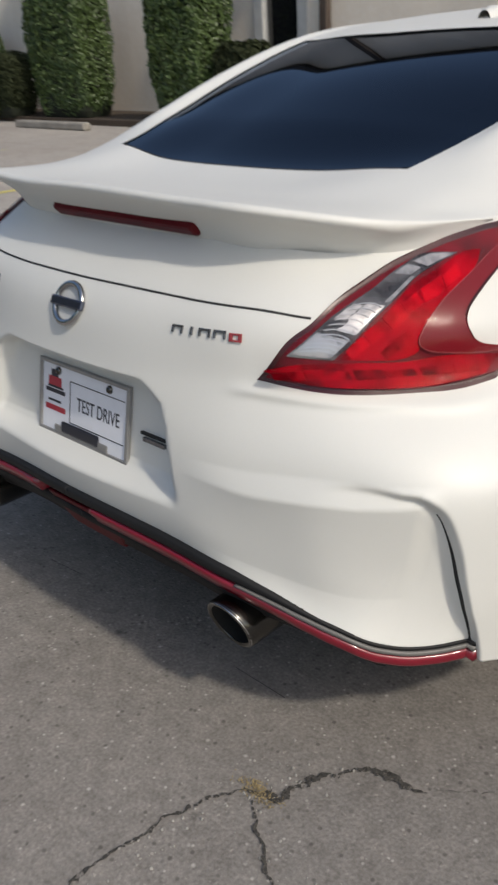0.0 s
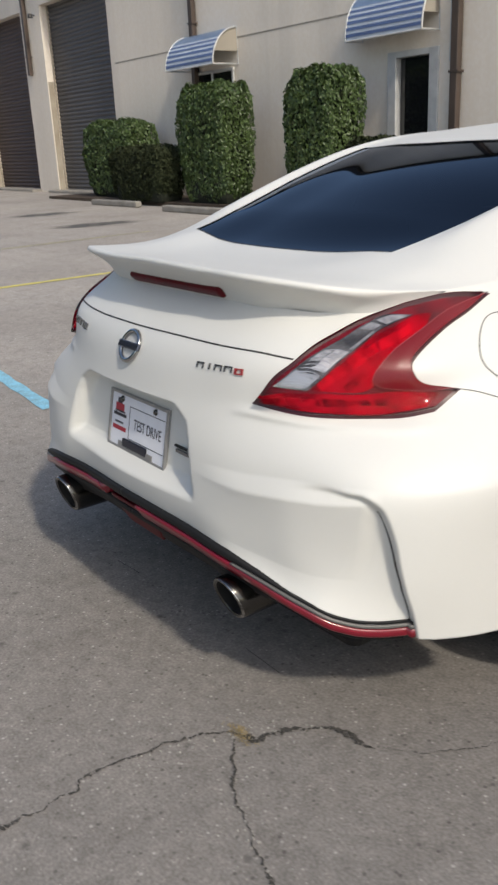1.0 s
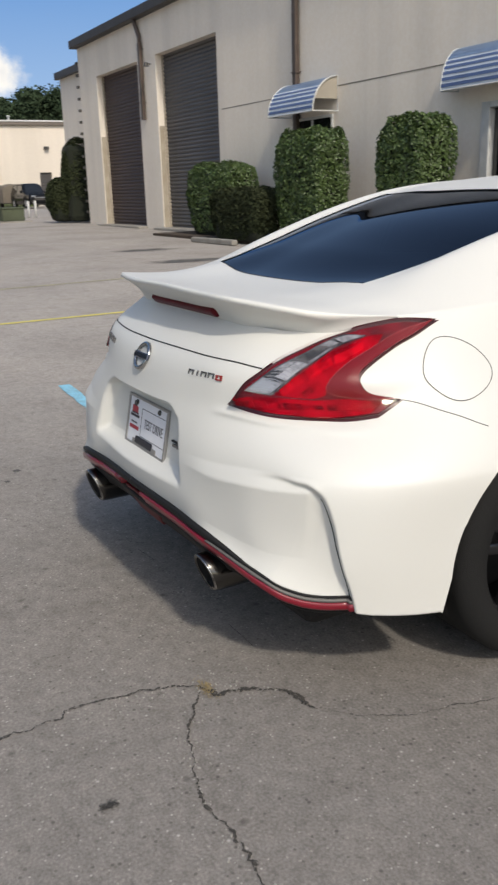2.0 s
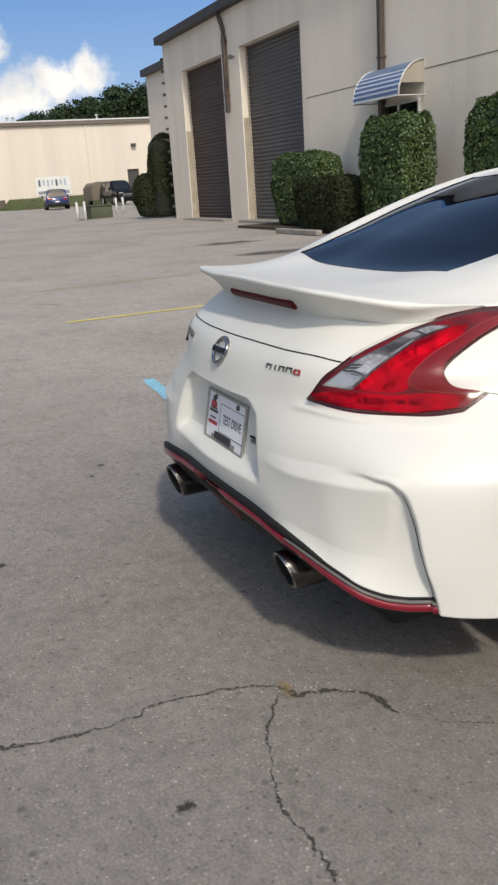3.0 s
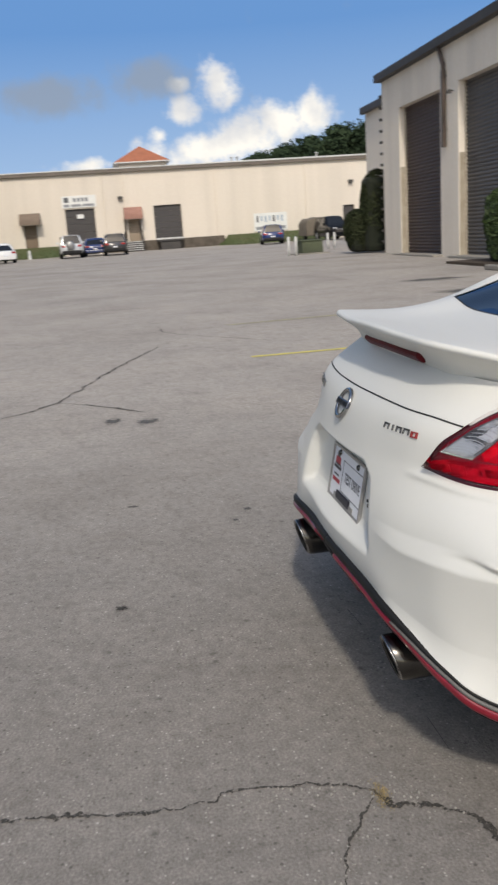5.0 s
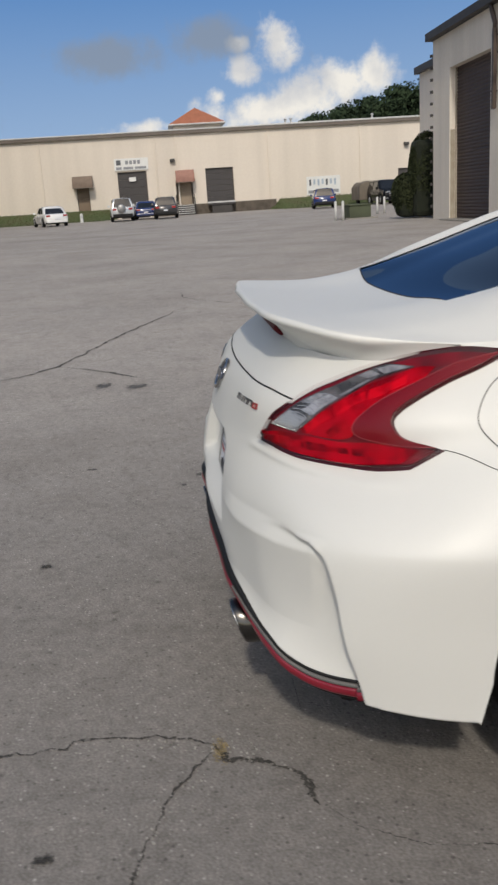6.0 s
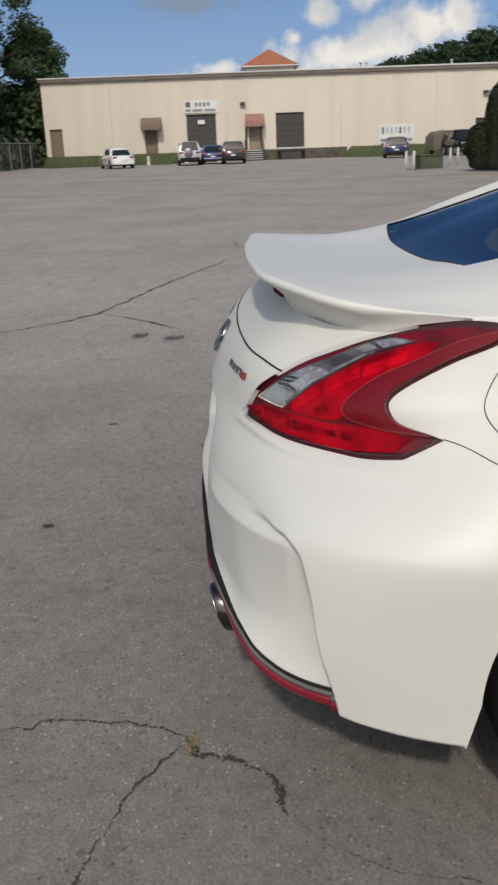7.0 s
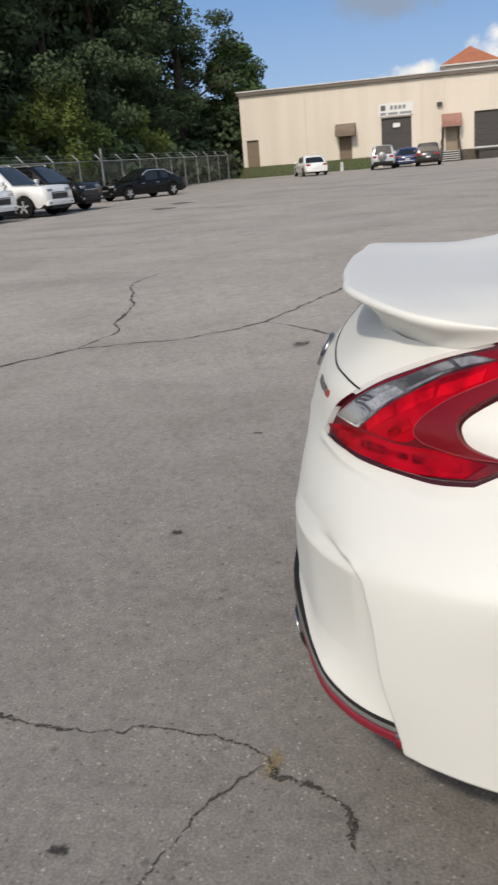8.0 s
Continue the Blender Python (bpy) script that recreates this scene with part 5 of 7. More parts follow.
crack([(0.40, -1.45), (0.47, -0.89), (0.497, -0.76), (0.492, -0.61), (0.460, -0.575), (0.479, -0.43), (0.50, -0.34), (0.546, -0.235)], 0.013, seed=1, step=0.006)
crack([(0.546, -0.235), (0.605, -0.212), (0.625, -0.14), (0.673, -0.057), (0.745, -0.028), (0.813, -0.02)], 0.013, seed=2, step=0.006)
crack([(0.82, 0.0), (0.845, 0.016), (0.894, 0.06), (0.963, 0.189), (0.994, 0.316), (1.06, 0.55), (1.05, 0.9)], 0.0035, seed=3, step=0.012)
crack([(0.58, -0.245), (0.63, -0.285), (0.715, -0.346), (0.87, -0.405), (0.99, -0.427), (1.12, -0.418), (1.27, -0.432), (1.6, -0.52), (2.0, -0.5)], 0.006, seed=4, step=0.006)
crack([(-3.2, -3.5), (-3.64, -3.08), (-4.20, -2.69), (-4.32, -2.25), (-4.44, -1.80), (-4.88, -1.38), (-5.03, -1.28), (-5.6, -1.1), (-6.52, -0.827), (-7.4, -0.5), (-8.3, -0.19)], 0.028, seed=5, jag=0.04, step=0.05)
crack([(-5.03, -1.27), (-4.75, -0.95), (-4.47, -0.70), (-4.25, -0.52)], 0.022, seed=6, jag=0.02, step=0.05)
crack([(-4.20, -2.69), (-4.74, -2.55), (-4.92, -2.57), (-5.31, -2.74), (-6.23, -2.88), (-8.04, -3.52), (-8.9, -3.44), (-9.1, -3.3)], 0.027, seed=7, jag=0.03, step=0.06)
crack([(-8.3, -0.25), (-8.72, 0.06)], 0.022, seed=8, jag=0.03, step=0.06)
crack([(-10.5, -0.07), (-9.86, -0.07), (-9.63, 0.03), (-9.17, 0.26), (-8.73, 0.57), (-8.31, 0.87), (-7.9, 1.2)], 0.018, seed=12, jag=0.04, step=0.06)
crack([(-9.0, 0.1), (-9.3, -1.4), (-9.1, -3.4), (-9.8, -6.5)], 0.010, seed=9, jag=0.08, step=0.1)
crack([(-14.0, 0.5), (-14.5, -2.5), (-13.8, -6.0), (-14.6, -9.5)], 0.03, seed=10, jag=0.15, step=0.15)


def stain(name, x, y, rx, ry, turn, mat, label, z=0.0035, seed=0):
    bm = bmesh.new()
    ring = []
    for k in range(40):
        t = 2 * math.pi * k / 40
        r = 1 + 0.45 * NO.noise(Vector((math.cos(t) * 1.7 + seed, math.sin(t) * 1.7, seed)))
        a, b = rx * r * math.cos(t), ry * r * math.sin(t)
        px, py = x + a * math.cos(turn) - b * math.sin(turn), y + a * math.sin(turn) + b * math.cos(turn)
        ring.append(bm.verts.new((px, py, ground_z(px, py) + z)))
    bm.faces.new(ring)
    return tagged(mesh_object(name, bm, mat), label, "stain", "", "structure")


stain("pitted_spot", 0.873, -0.618, 0.022, 0.045, 0.5, PIT, "small dark pit in the asphalt", seed=2)
stain("pitted_spot", -1.905, -0.73, 0.020, 0.045, -0.4, STAIN_SHADOW, "small dark stain on the asphalt", seed=21)
stain("oil_stain", -1.66, -0.178, 0.043, 0.026, 0.3, STAIN_SHADOW, "small dark stain on the asphalt", seed=4)
stain("oil_stain", -1.52, -0.26, 0.029, 0.017, 0.3, STAIN_SHADOW, "small dark stain on the asphalt", seed=5)
stain("oil_stain", -3.92, -0.56, 0.145, 0.131, 0.3, STAIN_SHADOW, "dark stain on the asphalt", seed=6)
stain("oil_stain", -4.05, -0.80, 0.174, 0.087, 0.3, STAIN_SHADOW, "dark stain on the asphalt", seed=16)
stain("oil_stain", -0.68, -0.815, 0.041, 0.035, 0.0, PIT, "small dark stain on the asphalt", seed=7)
# the next two paint the dark shadows by the wheel stops
stain("oil_stain", -15.6, 6.3, 0.507, 1.087, -0.4, STAIN_SHADOW, "long dark patch on the asphalt", seed=8)
stain("oil_stain", -12.2, 5.9, 0.435, 1.450, -0.5, STAIN_SHADOW, "long dark patch on the asphalt", seed=9)
stain("oil_stain", -28.0, -9.2, 1.740, 0.435, 0.5, STAIN_SHADOW, "long dark patch on the asphalt", seed=10)
stain("oil_stain", -31.5, -9.4, 2.030, 0.435, 0.5, STAIN_SHADOW, "long dark patch on the asphalt", seed=11)


def painted_line(a, b, width, mat, label):
    pts = [Vector((*a, 0)).lerp(Vector((*b, 0)), k / 40) for k in range(41)]
    d = (pts[-1] - pts[0]).normalized()
    s = Vector((-d.y, d.x, 0)) * width / 2
    rows = []
    for i, p in enumerate(pts):
        j = 1 + 0.25 * NO.noise(p * 6)
        rows.append([(p.x + s.x * j, p.y + s.y * j, ground_z(p.x, p.y) + 0.004), (p.x - s.x * j, p.y - s.y * j, ground_z(p.x, p.y) + 0.004)])
    bm = grid_bm(np.array(rows))
    for f in bm.faces:
        f.normal_update()
        if f.normal.z < 0:
            f.normal_flip()
    tagged(mesh_object("parking_line", bm, mat), label, "road marking", "parking lines", "structure")


painted_line((-6.70, 0.70), (-6.66, 5.6), 0.10, YELLOW, "worn yellow parking line")
painted_line((-10.0, 0.9), (-10.3, 5.8), 0.10, PALE_LINE, "faded pale yellow parking line")
painted_line((-3.45, 0.62), (-2.30, 0.55), 0.09, BLUE_LINE, "worn light blue parking line")


def crumbs():
    """Small loose stones broken out along the near cracks."""
    rnd = random.Random(12)
    bm = bmesh.new()
    lines = (((0.40, -1.45), (0.49, -0.70)), ((0.49, -0.61), (0.546, -0.235)), ((0.546, -0.235), (0.673, -0.057)), ((0.673, -0.057), (0.813, -0.02)), ((0.58, -0.245), (0.87, -0.405)), ((0.87, -0.405), (1.3, -0.44)))
    for k in range(210):
        a, b = lines[k % len(lines)]
        s = rnd.random()
        x, y = a[0] + (b[0] - a[0]) * s + rnd.gauss(0, 0.018), a[1] + (b[1] - a[1]) * s + rnd.gauss(0, 0.018)
        if k % 3 == 0:
            x, y = rnd.uniform(-0.6, 1.9), rnd.uniform(-1.4, 0.3)
        r = rnd.uniform(0.0012, 0.0034)
        vs = bmesh.ops.create_icosphere(bm, subdivisions=1, radius=r, matrix=Matrix.Translation((x, y, r * 0.5)))["verts"]
        for v in vs:
            v.co += Vector((rnd.gauss(0, 1), rnd.gauss(0, 1), rnd.gauss(0, 1))) * r * 0.18
    return bm


tagged(mesh_object("loose_grit", crumbs(), material("pale_grit", (0.34, 0.325, 0.30), 0.9, vary=0.6, scale=40)), "small pale stones lying along the cracks", "grit", "", "stuff")


def tuft():
    rnd = random.Random(4)
    bm = bmesh.new()
    for k in range(260):
        x, y = 0.572 + rnd.gauss(0, 0.024), -0.224 + rnd.gauss(0, 0.009)
        a, h, w = rnd.uniform(0, 6.28), rnd.uniform(0.003, 0.008), rnd.uniform(0.001, 0.002)
        dx, dy = math.cos(a), math.sin(a)
        bm.faces.new([bm.verts.new((x - dy * w, y + dx * w, 0.003)), bm.verts.new((x + dy * w, y - dx * w, 0.003)), bm.verts.new((x + dx * h, y + dy * h, h * 0.4 + 0.003))])
    return bm


tagged(mesh_object("moss_tuft", tuft(), MOSS), "dry yellow moss growing in a crack", "plant", "", "stuff")


# ---- foliage ----
def leaf_cloud(bm, rnd, n, where, size, squash=0.6):
    """n small bent leaves at the places that where() gives: a place and an outward direction."""
    for _ in range(n):
        p, o = where(rnd)
        o = (o + Vector((rnd.gauss(0, 0.6), rnd.gauss(0, 0.6), rnd.gauss(0.2, 0.5)))).normalized()
        q = o.to_track_quat("Z", "Y").to_matrix() @ Matrix.Rotation(rnd.uniform(0, 6.28), 3, "Z")
        s = size * rnd.uniform(0.6, 1.35)
        w = s * squash
        a, b, c, d = (p + q @ Vector(v) for v in ((0, -s, 0), (w, 0, s * 0.18), (0, s, 0), (-w, 0, s * 0.18)))
        bm.faces.new([bm.verts.new(a), bm.verts.new(b), bm.verts.new(c), bm.verts.new(d)])


def hedge(name, x0, x1, y0, y1, h, label, n, mat, seed, square=5.0, leaf=0.035):
    cx, cy = (x0 + x1) / 2, (y0 + y1) / 2
    gz = ground_z(cx, cy) + 0.05
    th = thing(name, (cx, cy, gz), label, "hedge", "clipped hedges")
    rx, ry = (x1 - x0) / 2, (y1 - y0) / 2
    # solid core: the shade between the leaves is put in as near-black colour
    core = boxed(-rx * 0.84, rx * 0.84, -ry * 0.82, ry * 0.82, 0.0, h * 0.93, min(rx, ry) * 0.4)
    part("inner_mass", core, LEAF_CORE, th, "near-black core for the shade inside the hedge")

    def where(rnd):
        f = rnd.random()
        x, y, z = rnd.uniform(-1, 1), rnd.uniform(-1, 1), rnd.random()
        if f < 0.22:
            z = 1.0
        elif f < 0.66:
            y = -1.0 if rnd.random() < 0.8 else 1.0
        else:
            x = -1.0 if rnd.random() < 0.5 else 1.0
        v = Vector((x, y, (z - 0.5) * 2))
        # rounded box
        k = (abs(v.x) ** square + abs(v.y) ** square + abs(v.z) ** square) ** (1 / square)
        v = v / k
        bulge = 1.03 + 0.08 * NO.noise(Vector((v.x * 2.2 + seed, v.y * 2.2, v.z * 2.2))) + 0.05 * NO.noise(Vector((v.x * 6, v.y * 6 + seed, v.z * 6)))
        taper = 1 - 0.16 * max(0.0, -v.z)
        p = Vector((v.x * rx * bulge * taper, v.y * ry * bulge * taper, (v.z * bulge * 0.5 + 0.5) * h))
        o = Vector((v.x ** 5, v.y ** 5, v.z ** 5)).normalized()
        return p - o * rnd.uniform(0, 0.07), o

    bm = bmesh.new()
    leaf_cloud(bm, random.Random(seed), n, where, leaf)
    part("leaves", bm, mat, th, "dense small leaves")
    return th


def tree(x, y, h, spread, mat, label, seed, n=5000, leaf=0.22, conifer=False, base=None):
    rnd = random.Random(seed)
    z0 = ground_z(x, y) if base is None else base
    th = thing("tree", (x, y, z0), label, "tree", "trees round the lot")
    bm = tube([(0, 0, -0.2), (0.1, 0.05, h * 0.3), (0.05, -0.1, h * 0.6), (0.0, 0.0, h * 0.92)], 0.16 * h / 8, 8)
    for v in bm.verts:
        f = 1 - 0.85 * max(0, v.co.z) / h
        v.co.x, v.co.y = v.co.x * f, v.co.y * f
    part("trunk", bm, WOOD_BARK, th)
    clumps = []
    limb = bmesh.new()
    for k in range(78 if conifer else 26):
        s = rnd.uniform(0.12, 1.0)
        a = rnd.uniform(0, 6.28)
        if conifer:
            r = spread * (1.05 - s) ** 0.7 * rnd.uniform(0.55, 1.0)
        else:
            r = spread * math.sin(math.pi * min(1, 0.18 + 0.80 * s)) ** 0.7 * rnd.uniform(0.35, 1.0)
        c = Vector((r * math.cos(a), r * math.sin(a), h * (0.10 + 0.88 * s)))
        clumps.append((c, spread * (rnd.uniform(0.16, 0.34) if conifer else rnd.uniform(0.24, 0.46))))
        if k < 12:
            tube([(0, 0, c.z * 0.75), c * 0.6 + Vector((0, 0, c.z * 0.35)), c], 0.03 * h / 8, 5, limb)
    tagged(part("branchwork", limb, WOOD_BARK, th), kind="stuff")

    def where(r):
        c, rad = r.choice(clumps)
        o = Vector((r.gauss(0, 1), r.gauss(0, 1), r.gauss(0, 1))).normalized()
        return c + Vector((o.x * rad, o.y * rad, o.z * rad * (0.55 if conifer else 0.8))) * r.uniform(0.35, 1.05), o

    bm = bmesh.new()
    leaf_cloud(bm, rnd, n, where, leaf, 0.55)
    part("crown", bm, mat, th, "uneven crown of leaves")
    return th


# ---- beige industrial building with roller shutters ----
WY = 10.40
BZ = 0.10
TOP = 6.56
DOORS = ((-29.38, -25.42, 5.38), (-23.95, -19.78, 5.38))
MAN = (-9.56, -8.40, 2.66)


def wall_with_holes(x0, x1, z0, z1, holes, y0, y1):
    """A wall slab along x, cut by door holes that start at its foot."""
    bm = bmesh.new()
    x = x0
    for a, b, top in sorted(holes):
        box(bm, x, a, y0, y1, z0, z1)
        box(bm, a, b, y0, y1, top, z1)
        x = b
    box(bm, x, x1, y0, y1, z0, z1)
    return bm


tagged(mesh_object("wall_north", wall_with_holes(-31.3, 26.0, -0.3, TOP, [*DOORS, MAN], WY, WY + 0.35), WALL), "beige painted concrete wall of an industrial unit", "wall", "", "structure")
tagged(mesh_object("wall_west", boxed(-31.3, -30.95, WY + 0.35, 34.0, -0.3, TOP), WALL), "beige painted concrete end wall", "wall", "", "structure")
tagged(mesh_object("wall_back", boxed(-30.95, 26.0, 33.6, 34.0, -0.3, TOP), WALL), "beige concrete back wall", "wall", "", "structure")
tagged(mesh_object("wall_east", boxed(25.65, 26.0, WY + 0.35, 33.6, -0.3, TOP), WALL), "beige concrete end wall", "wall", "", "structure")
tagged(mesh_object("roof", boxed(-31.3, 26.0, WY, 34.0, TOP, TOP + 0.12), ROOFING), "flat felt roof", "roof", "", "structure")
fas = bmesh.new()
box(fas, -31.55, 26.2, WY - 0.24, WY - 0.005, TOP + 0.02, TOP + 0.30, 0.02)
box(fas, -31.55, -31.305, WY - 0.005, 34.0, TOP + 0.02, TOP + 0.30, 0.02)
tagged(mesh_object("fascia_trim", fas, FASCIA), "dark brown gutter along the roof edge", "gutter", "", "structure")
sills = bmesh.new()
for a, b, _ in DOORS:
    box(sills, a - 0.1, b + 0.1, WY - 0.35, WY + 0.28, -0.2, BZ + 0.075, 0.02)
tagged(mesh_object("sill_trim", sills, CONCRETE), "pale worn concrete threshold below a shutter", "threshold", "", "structure")
joint = bmesh.new()
for a, b in ((-19.55, MAN[0] - 0.3), (-7.7, 26.0)):
    box(joint, a, b, WY - 0.004, WY + 0.02, 3.40, 3.425)
tagged(mesh_object("panel_joint_trim", joint, material("joint_sealant", (0.25, 0.22, 0.18), 0.9, vary=0.3, scale=3)), "thin sealed joint between wall panels", "joint", "", "structure")

def shutter(x0, x1, top, mat, label, group):
    th = thing("roller_shutter", ((x0 + x1) / 2, WY + 0.26, BZ), label, "roller shutter", group)
    h = (top - BZ + 0.05) / 46
    w = (x1 - x0) / 2
    P = np.array([[(x, 0.05 - 0.035 * math.sin(math.pi * t), h * t) for t in np.linspace(0, 1, 5)] for x in (-w, w)])
    bm = grid_bm(P)
    box(bm, -w, w, 0.04, 0.05, -0.004, 0.006)
    me = bpy.data.meshes.new("slat")
    bm.to_mesh(me)
    bm.free()
    me.materials.append(mat)
    for k in range(46):
        o = new("slat", me)
        o.parent = th
        o.location = (0, 0, k * h)
    for s in (-1, 1):
        part("guide_rail", boxed(s * (w - 0.025) - 0.024, s * (w - 0.025) + 0.024, -0.05, 0.0, 0, top - BZ, 0.008), RUST_FRAME, th, "rust-stained side rail")
    return th


shutter(DOORS[0][0], DOORS[0][1], DOORS[0][2], SHUTTER_BROWN, "closed brown roller shutter in a deep opening", "roller shutters")
shutter(DOORS[1][0], DOORS[1][1], DOORS[1][2], SHUTTER, "closed grey roller shutter in a deep opening", "roller shutters")
jamb = bmesh.new()
for a, b, top in DOORS:
    box(jamb, a + 0.002, a + 0.02, WY + 0.03, WY + 0.20, BZ - 0.2, 3.3, 0.005)
tagged(mesh_object("jamb_trim", jamb, RUST_FRAME), "rust-stained steel door jamb", "door frame", "", "structure")


def downspout(x, z0, z1, label, bend=False):
    th = thing("downspout", (x, WY - 0.09, z0), label, "downspout", "downspouts")
    bm = boxed(-0.075, 0.075, -0.06, 0.06, 0, z1 - z0 - (0.7 if bend else 0), 0.015)
    part("pipe", bm, PIPE, th)
    if bend:
        part("elbow", tube([(0, 0, z1 - z0 - 0.75), (0.0, 0, z1 - z0 - 0.55), (-0.22, -0.02, z1 - z0 - 0.15), (-0.24, -0.04, z1 - z0)], 0.07, 10), PIPE, th, "", True)
    for z in np.arange(0.5, z1 - z0 - 0.8, 1.6):
        part("strap", boxed(-0.10, 0.10, -0.068, 0.085, z, z + 0.04, 0.004), PIPE, th)


downspout(-24.92, 3.55, TOP, "dark brown downspout with a bent top between two shutters", True)
downspout(-15.62, 0.15, TOP, "dark brown downspout running down behind an awning")
downspout(-7.98, 0.12, TOP, "dark brown downspout beside the office door")
downspout(1.5, 0.05, TOP, "dark brown downspout on the plain wall")


def awning(x0, x1, z0, z1, out, label):
    th = thing("awning", ((x0 + x1) / 2, WY, z0), label, "awning", "blue awnings")
    w, h = (x1 - x0) / 2, z1 - z0
    n = 21
    # quarter-round hood of overlapping slats, pale and dark by turns at the lower edge
    for k in range(n):
        t0, t1 = math.pi / 2 * k / n, math.pi / 2 * (k + 1.12) / n
        pts = [(-out * math.cos(t), h * math.sin(t)) for t in np.linspace(t0, min(t1, math.pi / 2), 4)]
        lift = 0.008 * (k % 2)
        rows = np.array([[(x, y - lift, z) for y, z in pts] for x in (-w, w)])
        rows2 = np.array([[(x, y - lift + 0.008, z - 0.006) for y, z in pts] for x in (w, -w)])
        bm = grid_bm(rows)
        grid_bm(rows2, bm=bm)
        mt = AWN_BLUE if k > 10 else (AWN_DARK if k % 2 else AWN_LIGHT)
        part("awning_slat", bm, mt, th, "" if k > 10 else "striped slat")
    for s in (-1, 1):
        arc = [(s * w, -out * math.cos(t), h * math.sin(t)) for t in np.linspace(0, math.pi / 2, 14)]
        part("side_rib", tube(arc + [(s * w, 0, 0), (s * w, -out, 0)], 0.018, 6), WHITE_METAL, th, "white end rib")
        bm = bmesh.new()
        bm.faces.new([bm.verts.new((s * (w - 0.015), y, z)) for _, y, z in arc[3:]] + [bm.verts.new((s * (w - 0.015), 0, h * 0.35))])
        part("end_panel", bm, RECESS, th)
    part("front_bar", tube([(-w, -out, 0), (w, -out, 0)], 0.016, 6), WHITE_METAL, th)


awning(-15.95, -14.05, 2.90, 3.62, 0.66, "blue and white striped metal awning over a window")
awning(-10.22, -8.42, 2.90, 3.62, 0.42, "blue and white striped metal awning over the office door")

# window under the first awning
win = thing("window_1", (-15.0, WY - 0.01, 2.05), "dark window with a white frame under an awning", "window", "", "structure")
fr = bmesh.new()
for r in ((-0.82, 0.82, 0.74, 0.80), (-0.82, 0.82, -0.80, -0.74), (-0.82, -0.76, -0.74, 0.74), (0.76, 0.82, -0.74, 0.74), (-0.03, 0.03, -0.74, 0.74)):
    box(fr, r[0], r[1], -0.05, 0.0, r[2], r[3], 0.008)
part("window_frame", fr, WHITE_METAL, win)
for s in (-1, 1):
    part("pane", boxed(*sorted((s * 0.03, s * 0.76)), -0.025, -0.015, -0.74, 0.74), DARK_GLASS, win, "dark glass pane")

# office door in its opening
door = thing("door_1", ((MAN[0] + MAN[1]) / 2, WY + 0.10, BZ), "dark glass office door in a white frame", "door", "", "structure")
fr = bmesh.new()
dw, dh = (MAN[1] - MAN[0]) / 2, MAN[2] - BZ
for r in ((-dw, -dw + 0.20, 0, dh), (dw - 0.20, dw, 0, dh), (-dw + 0.20, dw - 0.20, dh - 0.10, dh)):
    box(fr, r[0], r[1], -0.14, 0.06, r[2], r[3], 0.01)
part("door_frame", fr, WHITE_METAL, door, "white door frame")
part("door_leaf", boxed(-dw + 0.21, dw - 0.21, -0.02, 0.03, 0.02, dh - 0.11, 0.005), DARK_GLASS, door, "dark glass door leaf")
part("door_handle", tube([(dw - 0.32, -0.03, 0.9), (dw - 0.32, -0.07, 0.92), (dw - 0.32, -0.07, 1.25), (dw - 0.32, -0.03, 1.27)], 0.012, 8), STEEL, door)
tagged(mesh_object("wall_lamp_plate", boxed(-8.16, -8.08, WY - 0.05, WY - 0.003, 2.4, 3.3, 0.01), WHITE_METAL), "white conduit on the wall", "conduit", "", "structure")
# small wall lamps and the quoin blocks on the far corner
lampw = thing("wall_lamp", (-24.3, WY - 0.06, 5.15), "small dark wall lamp between the shutters", "lamp")
part("bracket", tube([(0, 0.05, 0), (0, -0.10, 0.02), (0.14, -0.16, -0.02)], 0.02, 8), FASCIA, lampw)
part("lamp_head", lathe([(0.0, 0.06), (0.05, 0.05), (0.085, -0.06), (0.07, -0.06)], 14, Matrix.Translation((0.16, -0.16, -0.03))), FASCIA, lampw)
for k in range(14):
    z = 0.55 + k * 0.42
    q = tagged(mesh_object("corner_cleat", boxed(-31.42, -31.30, WY - 0.09, WY + 0.05, z, z + 0.10, 0.008), FASCIA), "small dark steel cleat on the wall corner", "cleat", "cleats on the wall corner")

# hedges, planter bed and wheel stops along the wall
tagged(mesh_object("planter_bed", boxed(-21.0, -6.0, 8.75, WY - 0.005, 0.0, 0.155), MULCH), "narrow planter bed of dark soil", "planter", "", "structure")
hedge("hedge", -14.2, -12.35, 8.75, 9.6, 2.32, "tall clipped green hedge by the wall", 15000, LEAF, 11, leaf=0.036)
hedge("hedge", -10.6, -9.2, 8.75, 9.6, 2.34, "tall clipped green hedge by the office door", 15000, LEAF, 12, leaf=0.036)
hedge("hedge", -19.5, -16.8, 9.1, 10.0, 1.84, "rounded clipped green hedge near the shutter", 13000, LEAF, 13, square=4.6, leaf=0.036)
hedge("hedge", -17.0, -14.5, 8.55, 9.3, 1.22, "low flat-topped hedge with a dusty top", 13000, LEAF_DULL, 14, leaf=0.034)
hedge("hedge", -9.1, -8.25, 8.85, 9.5, 1.2, "low clipped hedge with a yellowed top", 3500, LEAF_DULL, 15, leaf=0.045)


def wheel_stop(x0, x1, y, label):
    bm = boxed(x0, x1, -0.08, 0.08, 0.0, 0.13, 0.03)
    bmesh.ops.transform(bm, matrix=Matrix.Translation((0, y, ground_z((x0 + x1) / 2, y))), verts=bm.verts)
    tagged(mesh_object("wheel_stop", bm, CONCRETE), label, "wheel stop", "wheel stops")


